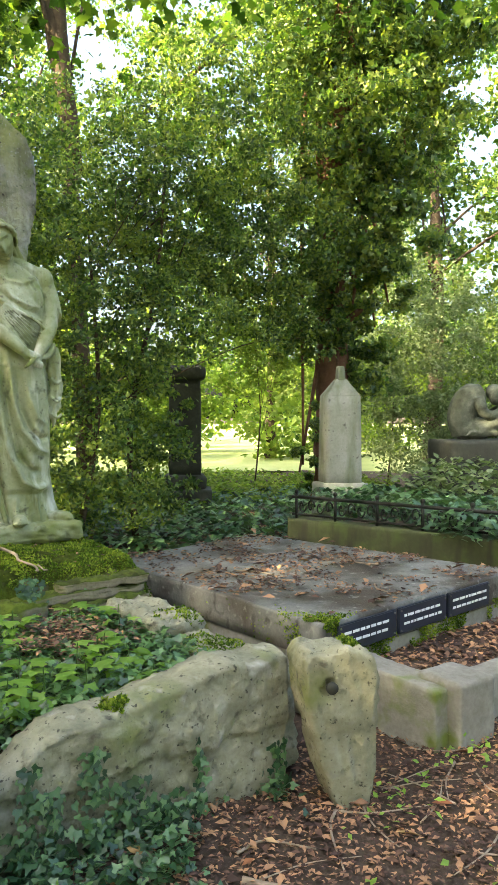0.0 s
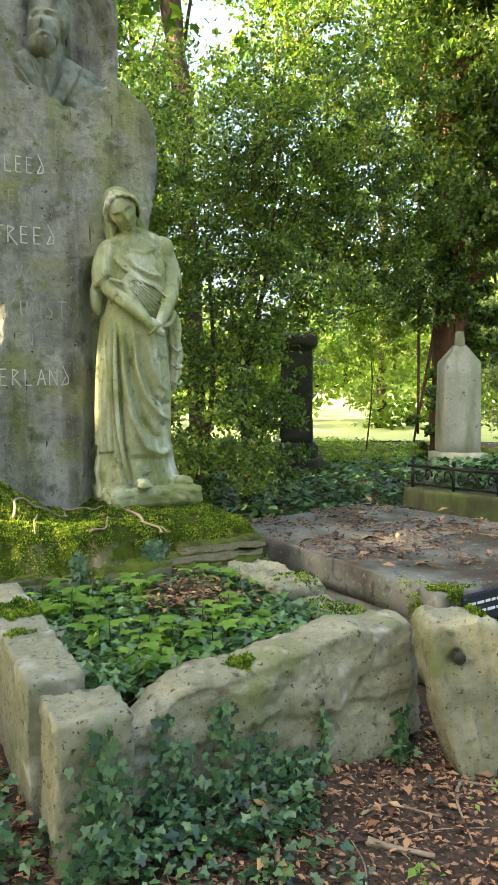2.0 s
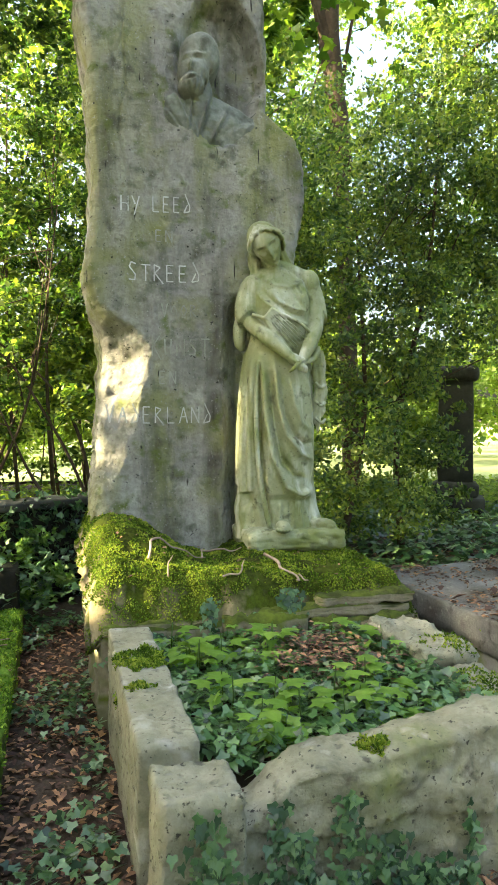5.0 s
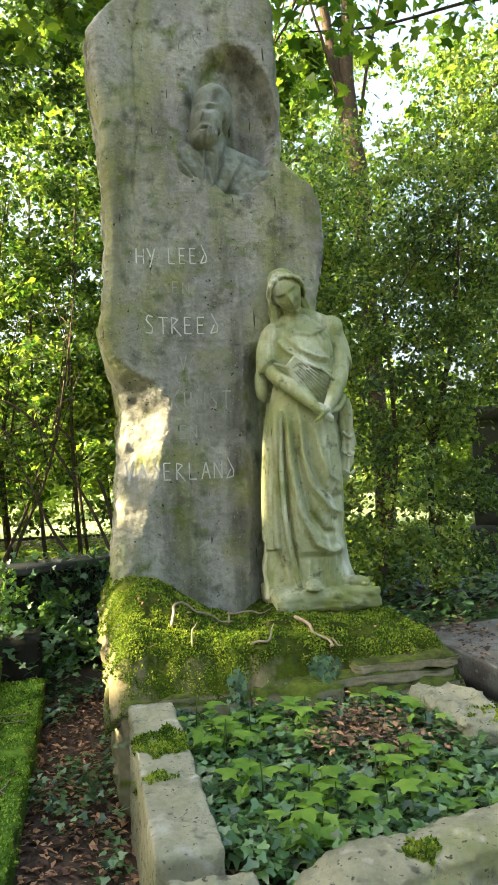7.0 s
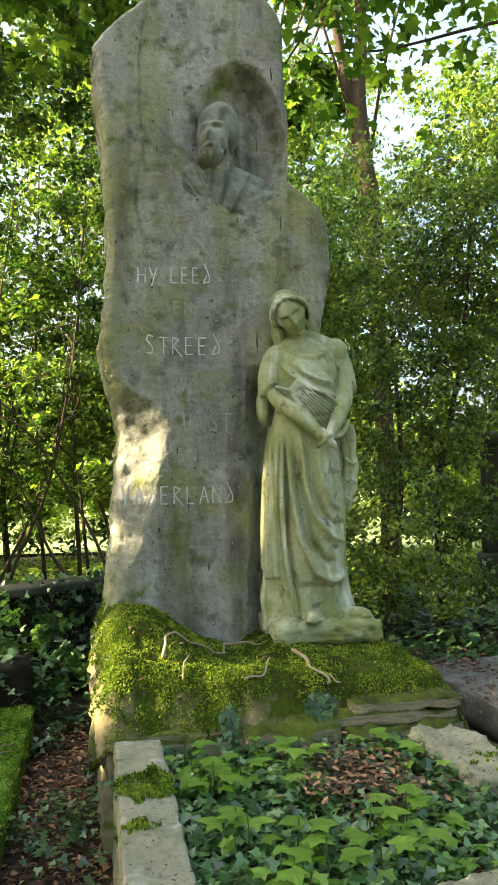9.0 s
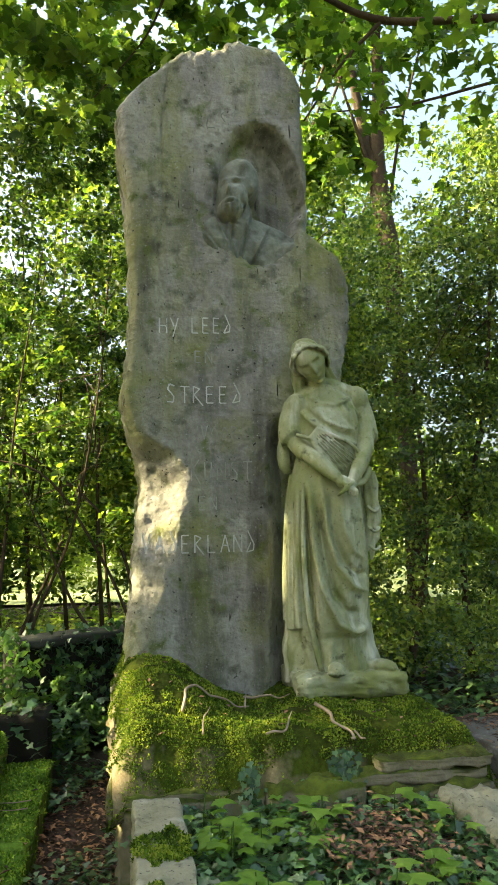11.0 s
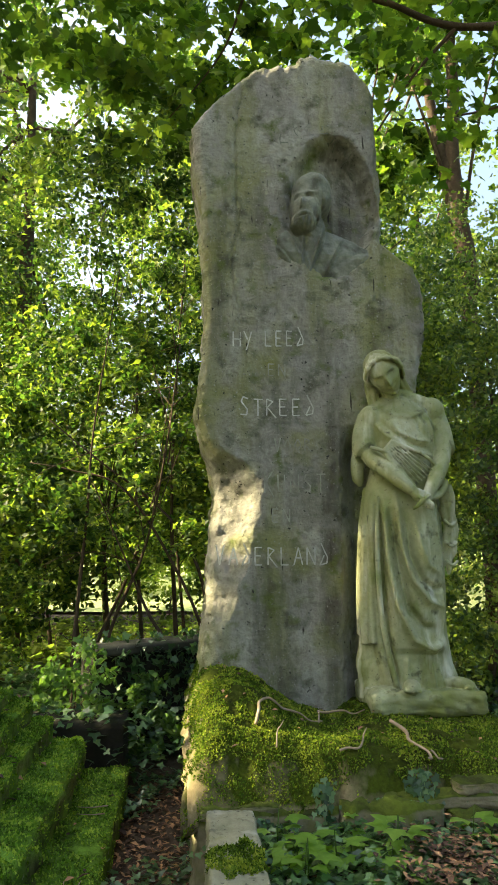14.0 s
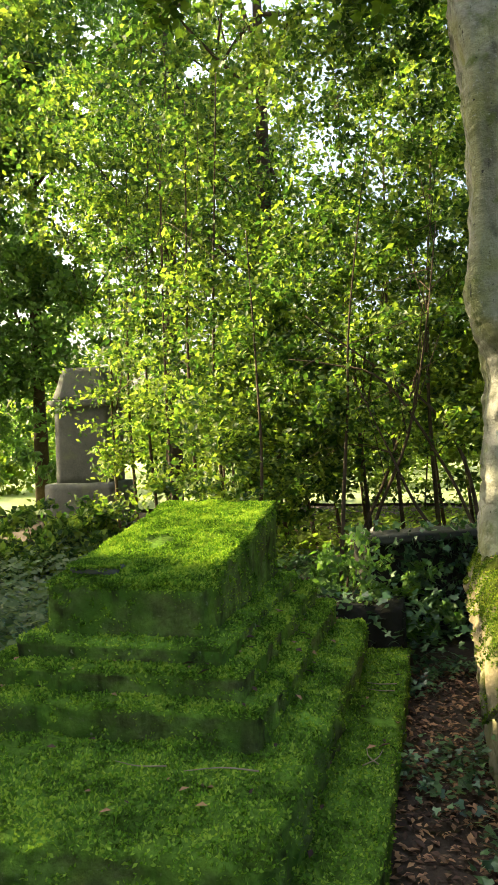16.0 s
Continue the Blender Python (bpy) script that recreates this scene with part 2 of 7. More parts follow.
LEAF_DRY = material("fallen_leaf", [(0.05, 0.028, 0.02), (0.12, 0.066, 0.044), (0.34, 0.19, 0.10)], 3, 0.8, 0, 30, per_island=0.9)

LEAF_TAN = material("tan_fallen_leaf", [(0.16, 0.06, 0.025), (0.30, 0.13, 0.05), (0.46, 0.30, 0.14)], 5, 0.75, 0, 30, per_island=0.9)


# ---- building helpers ----
def part(name, bm, mat, parent=None, label="", smooth=True):
    """Links a bmesh as one mesh object, under a thing or on its own."""
    me = bpy.data.meshes.new(name)
    bm.normal_update()
    bm.to_mesh(me)
    bm.free()
    return linked(name, me, mat, parent, label, smooth)


def linked(name, me, mat, parent=None, label="", smooth=True):
    me.materials.append(mat)
    if smooth:
        me.polygons.foreach_set("use_smooth", [True] * len(me.polygons))
    ob = new(name, me)
    if parent:
        ob.parent = parent
        ob.matrix_parent_inverse = parent.matrix_basis.inverted()
    if label:
        tagged(ob, label)
    return ob


def thing(name, at, label, category, group="", kind=""):
    ob = new(name)
    ob.empty_display_size = 0.1
    ob.matrix_basis = Matrix.Translation(at)
    return tagged(ob, label, category, group, kind)


def poly_mesh(name, verts, faces):
    """A mesh from arrays; all faces have the same number of corners."""
    verts, faces = np.asarray(verts, dtype=np.float32), np.asarray(faces, dtype=np.int32)
    me = bpy.data.meshes.new(name)
    me.vertices.add(len(verts))
    me.vertices.foreach_set("co", verts.ravel())
    k = faces.shape[1]
    me.loops.add(faces.size)
    me.loops.foreach_set("vertex_index", faces.ravel())
    me.polygons.add(len(faces))
    me.polygons.foreach_set("loop_start", np.arange(len(faces), dtype=np.int32) * k)
    me.update(calc_edges=True)
    return me


def fbm(p, scale=1.0, octaves=4):
    return noise.fractal(Vector(p) * scale, 0.9, 2.1, octaves)


def block(size, rough=0.01, cuts=8, seed=0, round_by=0.02, scale=5.0, turn=0.0, at=(0, 0, 0), taper=1.0):
    """A hewn block that stands on z = 0 of its own place, with rounded, uneven faces."""
    bm = bmesh.new()
    bmesh.ops.create_cube(bm, size=1)
    bmesh.ops.subdivide_edges(bm, edges=bm.edges[:], cuts=cuts, use_grid_fill=True)
    sx, sy, sz = size
    h = Vector((sx / 2, sy / 2, sz / 2))
    for v in bm.verts:
        p = Vector((v.co.x * sx, v.co.y * sy, v.co.z * sz))
        inner = Vector([max(-h[i] + round_by, min(h[i] - round_by, p[i])) for i in range(3)])
        d = p - inner
        if d.length > 1e-6:
            p = inner + d.normalized() * min(d.length, round_by)
        n = d.normalized() if d.length > 1e-6 else Vector((0, 0, 0))
        s = Vector((seed * 3.7, seed * 1.3, seed * 2.1))
        q = p + n * rough * (0.8 * fbm(p + s, scale) + 0.7 * fbm(p + s, scale * 4))
        k = 1 + (taper - 1) * (p.z / sz + 0.5)
        v.co = (q.x * k, q.y * k, q.z + sz / 2)
    bmesh.ops.transform(bm, matrix=Matrix.Translation(at) @ Matrix.Rotation(turn, 4, "Z"), verts=bm.verts)
    return bm


def tube(points, radii, sides=7, wobble=0.0, bm=None):
    """A tapered limb through points."""
    bm = bm or bmesh.new()
    pts = [Vector(p) for p in points]
    rings = []
    for i, p in enumerate(pts):
        d = (pts[min(i + 1, len(pts) - 1)] - pts[max(i - 1, 0)]).normalized()
        a = d.orthogonal().normalized()
        if rings:
            a = (last - d * last.dot(d)).normalized()
        last = a
        b = d.cross(a)
        r = radii[i] if hasattr(radii, "__len__") else radii
        rings.append([bm.verts.new(p + (a * math.cos(t) + b * math.sin(t)) * r * (1 + wobble * fbm(p * 3 + a * math.cos(t) * 2, 3)))
                      for t in [2 * math.pi * k / sides for k in range(sides)]])
    for r0, r1 in zip(rings, rings[1:]):
        for k in range(sides):
            bm.faces.new((r0[k], r0[(k + 1) % sides], r1[(k + 1) % sides], r1[k]))
    bm.faces.new(rings[0][::-1])
    bm.faces.new(rings[-1])
    return bm


def smooth_line(points, n=6):
    """More points along a line, by Catmull-Rom."""
    p = [Vector(q) for q in points]
    p = [p[0] * 2 - p[1]] + p + [p[-1] * 2 - p[-2]]
    out = []
    for i in range(1, len(p) - 2):
        for k in range(n):
            t = k / n
            a, b, c, d = p[i - 1], p[i], p[i + 1], p[i + 2]
            out.append(0.5 * (2 * b + (c - a) * t + (2 * a - 5 * b + 4 * c - d) * t * t + (3 * b - a - 3 * c + d) * t ** 3))
    return out + [p[-2]]


RNG = np.random.default_rng(7)
# leaf outlines: corners and triangles, tip along +y, about one unit long
DIAMOND = (np.array([(0, 0, 0), (0.30, 0.45, 0.06), (0, 1, -0.05), (-0.30, 0.45, 0.06)]), np.array([(0, 1, 2), (0, 2, 3)]))
CURLED = (np.array([(0, 0, 0), (0.24, 0.5, 0.16), (0, 1, 0.04), (-0.24, 0.5, 0.12)]), np.array([(0, 1, 2), (0, 2, 3)]))
IVYLEAF = (np.array([(0, 0, 0), (0.42, -0.12, 0.03), (0.55, 0.30, 0.02), (0.24, 0.42, 0.05), (0, 1, -0.08), (-0.24, 0.42, 0.05),
                     (-0.55, 0.30, 0.02), (-0.42, -0.12, 0.03)]),
           np.array([(0, 1, 2), (0, 2, 3), (0, 3, 4), (0, 4, 5), (0, 5, 6), (0, 6, 7)]))
MAPLELEAF = (np.array([(0, 0, 0.04), (0.46, -0.16, -0.03), (0.40, 0.12, 0.03), (0.62, 0.46, -0.06), (0.34, 0.50, 0.03), (0.22, 0.74, 0.0), (0, 1.05, -0.10),
                       (-0.22, 0.74, 0.0), (-0.34, 0.50, 0.03), (-0.62, 0.46, -0.06), (-0.40, 0.12, 0.03), (-0.46, -0.16, -0.03)]),
             np.array([(0, 1, 2), (0, 2, 3), (0, 3, 4), (0, 4, 5), (0, 5, 6), (0, 6, 7), (0, 7, 8), (0, 8, 9), (0, 9, 10), (0, 10, 11)]))


def leaf_mesh(name, at, size, shape=DIAMOND, up=0.5, spread=0.35, droop=0.0):
    """One mesh of many single leaves at the places given. up: how far their faces turn to the sky."""
    at = np.asarray(at, dtype=np.float64)
    n = len(at)
    nor = RNG.normal(size=(n, 3))
    nor /= np.linalg.norm(nor, axis=1)[:, None] + 1e-9
    nor = nor * (1 - up) + np.array([0, 0, up])
    nor /= np.linalg.norm(nor, axis=1)[:, None] + 1e-9
    tip = RNG.normal(size=(n, 3)) + np.array([0, 0, -droop])
    tip -= nor * (tip * nor).sum(1)[:, None]
    tip /= np.linalg.norm(tip, axis=1)[:, None] + 1e-9
    side = np.cross(tip, nor)
    s = size * (1 + spread * RNG.uniform(-1, 1, n))
    tv, tf = shape
    v = (tv[None, :, 0, None] * side[:, None] + tv[None, :, 1, None] * tip[:, None] + tv[None, :, 2, None] * nor[:, None]) * s[:, None, None]
    v += at[:, None]
    f = tf[None] + (np.arange(n) * len(tv))[:, None, None]
    return poly_mesh(name, v.reshape(-1, 3), f.reshape(-1, 3))


# where the sun comes through the crowns: place, half width
SUN_SPOTS = [(uv(*q[:3]), q[3], 0.3 if q[3] < 0.6 else 1.6 if q[3] == 0.7 else 3.0) for q in ((5.9, 6.1, 4.8, 1.0), (4.6, 6.4, 4.4, 0.8), (-0.3, 6.7, 1.5, 0.7), (-0.4, 6.6, 2.2, 0.9), (-1.4, 7.6, 2.6, 0.8), (-2.4, 7.2, 3.2, 0.65), (1.2, 7.0, 2.0, 0.8), (2.3, 7.6, 3.2, 0.9), (0.36, 4.13, 1.50, 0.19), (0.30, 4.12, 1.10, 0.14), (0.29, 4.10, 0.85, 0.12), (0.45, 4.10, 1.62, 0.14), (1.06, 3.85, 1.40, 0.04), (1.08, 3.82, 1.02, 0.05),
                                          (1.2, 3.72, 0.66, 0.06), (1.25, 3.72, 1.25, 0.05), (0.28, 3.30, 0.48, 0.22), (0.75, 3.40, 0.57, 0.16), (0.32, 3.75, 0.65, 0.2), (-1.05, 3.95, 1.0, 0.40), (-1.0, 3.5, 0.9, 0.3),
                                          (1.88, 2.35, 0.36, 0.09), (1.50, 2.90, 0.40, 0.15), (2.4, 3.0, 0.42, 0.12))]


def cut_gaps(p):
    """Drops the leaves that stand in the gaps through which the sun falls."""
    keep = np.ones(len(p), bool)
    d = np.array(TO_SUN)
    for spot, r, near in SUN_SPOTS:
        q = p - np.array(spot)
        along = q @ d
        off = np.linalg.norm(q - along[:, None] * d, axis=1)
        keep &= ~((off < r) & (along > near))
    return p[keep]


def clump_points(blobs, n, hollow=0.5, clumps=60, tight=0.28):
    """Leaf places gathered in clumps over a set of ellipsoids (centre, radii); thin inside."""
    vol = np.array([r[0] * r[1] * r[2] for _, r in blobs]) ** 0.7
    out = []
    for (c, r), w in zip(blobs, vol / vol.sum()):
        m = max(3, int(clumps * w))
        d = RNG.normal(size=(m, 3))
        d /= np.linalg.norm(d, axis=1)[:, None]
        rad = hollow + (1 - hollow) * RNG.uniform(0, 1, m) ** 0.6
        cc = np.array(c) + d * rad[:, None] * np.array(r)
        pick = RNG.integers(0, m, int(n * w))
        rr = tight * min(r) * RNG.uniform(0.5, 1.4, m)
        off = RNG.normal(size=(len(pick), 3)) * 0.55
        off[:, 2] *= 0.6
        out.append(cc[pick] + off * rr[pick][:, None])
    return np.concatenate(out)


def grow(name, at, label, category, trunk, blobs, n, size, leaf, bark, shape=DIAMOND, up=0.35, clumps=60, tight=0.28, hollow=0.45, limbs=8,
         radius=0.1, keep=None, group="", gaps=True):
    """A tree or shrub: trunk lines with limbs that run out into the crown, and a crown of single leaves."""
    t = thing(name, at, label, category, group)
    rnd = random.Random(len(name) + n)
    for line in trunk:
        pts = smooth_line(line, 5)
        part("trunk", tube(pts, [radius * (1.12 - 0.95 * i / len(pts)) for i in range(len(pts))], 9, 0.25), bark, t)
    line = smooth_line(trunk[0], 5)
    line = line[len(line) // 3:]
    for k in range(limbs):
        c, r = blobs[k % len(blobs)]
        a = Vector(line[rnd.randrange(len(line))])
        b = Vector(c) + Vector([rnd.uniform(-0.8, 0.8) * q for q in r])
        mid = (a + b) / 2 + Vector((rnd.uniform(-0.2, 0.2), rnd.uniform(-0.2, 0.2), rnd.uniform(0, 0.3)))
        pts = smooth_line([a, mid, b], 5)
        part("limb", tube(pts, [radius * 0.26 * (1 - 0.85 * i / len(pts)) for i in range(len(pts))], 5, 0.1), bark, t)
    p = clump_points(blobs, n, hollow, clumps, tight)
    if keep is not None:
        p = p[keep(p)]
    if gaps:
        p = cut_gaps(p)
    p = p[p[:, 2] > 0.02]
    linked("crown", leaf_mesh("crown", p, size, shape, up), leaf, t, smooth=False)
    return t


# ---- ground ----
def ground_z(x, y):
    r = math.hypot(x, y)
    z = 0.03 * fbm((x, y, 0), 0.8) + 0.012 * fbm((x, y, 3), 5)
    z += 0.09 * max(0, min(1, (x - 0.4) / 0.8))
    return z * (1 if r < 14 else max(0, 1 - (r - 14) / 6))


def build_ground():
    a = np.concatenate([np.linspace(-6, 6, 161)])
    far = [8, 11, 16, 25, 45, 90, 200, 500, 1500]
    xs = np.concatenate([[-q for q in far[::-1]], a, far])
    ys = np.concatenate([[-q for q in far[::-1]], a + 3, [q + 3 for q in far]])
    v = [(x, y, ground_z(x, y)) for y in ys for x in xs]
    w = len(xs)
    f = [(j * w + i, j * w + i + 1, j * w + w + i + 1, j * w + w + i) for j in range(len(ys) - 1) for i in range(w - 1)]
    ob = linked("ground", poly_mesh("ground", v, f), SOIL)
    tagged(ob, "dark soil strewn with brown leaf litter", "ground", kind="structure")


build_ground()


def build_lawn():
    bm = bmesh.new()
    ring = []
    for k in range(64):
        t = math.pi * 2 * k / 64
        ring.append((14.5 + 1.2 * fbm((math.cos(t) * 3, math.sin(t) * 3, 5), 1), 120, t))
    inner = [bm.verts.new((r * math.cos(t), r * math.sin(t) + 1, 0.06)) for r, _, t in ring]
    outer = [bm.verts.new((q * math.cos(t), q * math.sin(t), 0.08)) for _, q, t in ring]
    for k in range(64):
        m = (k + 1) % 64
        bm.faces.new((inner[k], outer[k], outer[m], inner[m]))
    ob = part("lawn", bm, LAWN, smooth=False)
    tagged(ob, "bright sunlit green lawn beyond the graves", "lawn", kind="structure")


build_lawn()


# ---- the monument: plinth, stone, lettering, relief, figure ----
def plinth_z(u, w):
    """Height of the plinth's mossy top: a cushion at one corner, a hollow beside the figure, the front rolled over."""
    a, b = (u - 0.24) / 1.44, (w - 3.14) / 1.56
    z = 0.572 + 0.035 * min(1, max(0, b) * 2.5) + 0.16 * math.exp(-((a - 0.11) / 0.16) ** 2) * min(1, max(0, b) * 3.2) * (1 if b < 0.75 else 0.8) - 0.035 * a
    if 0.28 < a < 0.55 and b > 0.2:
        z -= 0.035 * min(1, (a - 0.28) / 0.08, (0.55 - a) / 0.08) * min(1, (b - 0.2) / 0.1)
    reach = 0.11 + 0.05 * fbm((u, 2, 7), 4)
    z -= 0.15 * max(0, 1 - max(0, b) / reach) ** 2
    z -= 0.10 * max(0, 1 - min(a, 1 - a) / 0.05) ** 2
    return z + 0.022 * fbm((u, w, 0), 5) + 0.014 * abs(fbm((u, w, 5), 11)) + 0.006 * fbm((u, w, 9), 26)


def build_plinth():
    t = thing("monument_plinth", uv(0.96, 3.9, 0), "rough stone plinth overgrown with bright green moss", "plinth")
    # courses of rough stone under a mossy top
    u0, u1, v0, v1 = 0.26, 1.66, 3.19, 4.75
    for k, (a, b) in enumerate(((0, 0.52), (0.52, 0.90), (0.90, 1.40))):
        part("stone", block((b - a - 0.012, 0.5, 0.41 + 0.02 * (k % 2)), 0.03, 14, k + 3, 0.025, 6, PHI, uv(u0 + (a + b) / 2, v0 + 0.175 - 0.02 * k, 0.0)), ROUGH, t)
    for k, (a, b) in enumerate(((0, 0.55), (0.55, 1.0), (1.0, 1.5))):
        part("stone", block((0.4, b - a - 0.012, 0.40), 0.025, 9, k + 13, 0.03, 6, PHI, uv(u0 + 0.20, v0 + 0.04 + (a + b) / 2, 0.02)), ROUGH, t)
    for a, b, z in ((0.02, 0.30, 0.385), (0.72, 1.38, 0.40), (0.95, 1.40, 0.445)):
        part("ledge", block((b - a, 0.42, 0.05), 0.018, 14, int(z * 900), 0.014, 7, PHI, uv(u0 + (a + b) / 2, v0 + 0.135, z)), ROUGH, t, "thin broken stone ledge under the moss")
    part("core", block((1.1, 1.2, 0.45), 0.01, 2, 1, 0.02, 5, PHI, uv(0.98, 4.1, 0.02)), ROUGH, t)
    nu, nv = 130, 130
    idx = {}
    bm = bmesh.new()
    for j in range(nv + 1):
        for i in range(nu + 1):
            a, b = i / nu, j / nv
            u = u0 - 0.02 + (u1 - u0 + 0.04) * a
            w = v0 - 0.05 + (v1 - v0) * b
            p = uv(u + 0.02 * fbm((w, 1, 2), 6) * (1 if a in (0, 1) else 0.3), w + 0.035 * fbm((u, 4, 1), 5) * (1 - b), plinth_z(u, w))
            idx[i, j] = bm.verts.new(p)
    for j in range(nv):
        for i in range(nu):
            bm.faces.new((idx[i, j], idx[i + 1, j], idx[i + 1, j + 1], idx[i, j + 1]))
    # the top's ragged face down to the courses
    rim = [(i, 0) for i in range(nu + 1)] + [(nu, j) for j in range(1, nv + 1)]
    rim = [(0, j) for j in range(nv, 0, -1)] + rim
    lows = []
    for i, j in rim:
        c = idx[i, j].co
        inward = (uv(0.96, 3.97, 0) - Vector((c.x, c.y, 0))).normalized()
        col, hang = [], 0.10 + 0.08 * fbm((c.x, c.y, 2), 4)
        for k in range(1, 9):
            f = k / 8
            layer = 0.016 * math.sin(f * 17 + 3 * fbm((c.x, c.y, 0), 3)) + 0.02 * fbm((c.x, c.y, f), 9)
            d = 0.05 * f - 0.03 * math.sin(f * 3.1) + 1.4 * layer * min(1, f * 3)
            col.append(bm.verts.new((c.x + inward.x * d, c.y + inward.y * d, c.z * (1 - f) + 0.33 * f)))
        lows.append(col)
    for (a, la), (b, lb) in zip(list(zip(rim, lows))[:-1], list(zip(rim, lows))[1:]):
        col_a, col_b = [idx[a]] + la, [idx[b]] + lb
        for k in range(8):
            bm.faces.new((col_a[k], col_a[k + 1], col_b[k + 1], col_b[k]))
    part("mossy_top", bm, MOSSTOP, t, "thick moss over broken stone")
    return t


MOSSTOP = material("moss_on_stone", [(0.15, 0.12, 0.07), (0.25, 0.21, 0.13), (0.34, 0.30, 0.21)], 4.5, 0.95, 1.0, 70,
                   [((0.05, 0.035, 0.02), 6, 0.60, 0.70)], gloss=0.1, moss=((0.075, 0.10, 0.010), 0.85, 1.15))
build_plinth()

LEFT_EDGE = [(0.60, 0.27), (0.80, 0.283), (1.01, 0.31), (1.216, 0.316), (1.427, 0.332), (1.562, 0.357), (1.70, 0.343), (1.838, 0.298), (1.978, 0.252),
             (2.152, 0.266), (2.329, 0.283), (2.541, 0.294), (2.82, 0.28), (3.108, 0.268), (3.369, 0.227), (3.571, 0.215), (3.70, 0.30), (4.1, 0.36)]
RIGHT_EDGE = [(0.60, 1.24), (1.2, 1.21), (1.6, 1.19), (1.82, 1.25), (1.90, 1.34), (1.978, 1.374), (2.222, 1.413), (2.443, 1.459), (2.635, 1.46), (2.812, 1.409), (2.888, 1.309),
              (2.949, 1.236), (3.254, 1.241), (3.531, 1.221), (3.836, 1.212), (4.1, 1.15)]
TOP_EDGE = [(0.0, 3.68), (0.12, 3.80), (0.18, 3.86), (0.26, 3.925), (0.52, 3.96), (0.56, 4.0), (0.63, 4.025), (0.72, 4.0), (0.88, 3.985), (0.94, 3.90), (1.0, 3.84)]


def along(table, t):
    return float(np.interp(t, [a for a, _ in table], [b for _, b in table]))


FACE_V = 4.02


def face_v(u, z):
    """How far back the worn front of the stone lies."""
    v = FACE_V + 0.014 * fbm((u, 0, z), 1.3) + 0.004 * fbm((u, 3, z), 6) + 0.0025 * fbm((u, 5, z), 24)
    # chisel scars, more of them near the foot
    v += 0.006 * max(0, fbm((u * 2.2, 9, z * 0.8), 9)) * (1.4 if z < 1.1 else 0.8)
    # hollow round the portrait, deepest at its upper far side, with a ragged rim
    d = math.hypot((u - 0.955) / (0.235 + 0.035 * fbm((u, 7, z), 7)), (z - 3.13) / (0.36 + 0.03 * fbm((u, 8, z), 9)))
    if d < 1.12:
        k = min(1, max(0, (u - 0.72) / 0.28)) * (0.55 + 0.45 * min(1, max(0, (z - 2.8) / 0.4)))
        v += (0.03 + 0.115 * k) * min(1, max(0, (1.12 - d) / 0.20))
    # a step back beside the figure
    if u > 0.98 and z < 1.95:
        v += 0.12 * min(1, (u - 0.98) / 0.10) * min(1, (1.95 - z) / 0.12)
    # long cracks
    v += 0.012 * math.exp(-((u - 0.47 - 0.05 * fbm((z, 1, 1), 2.5)) / 0.005) ** 2) * (1 if 2.2 < z < 3.9 else 0)
    v += 0.010 * math.exp(-((u - 0.985 - 0.04 * fbm((z, 4, 1), 3)) / 0.006) ** 2) * (1 if z < 1.7 else 0)
    return v


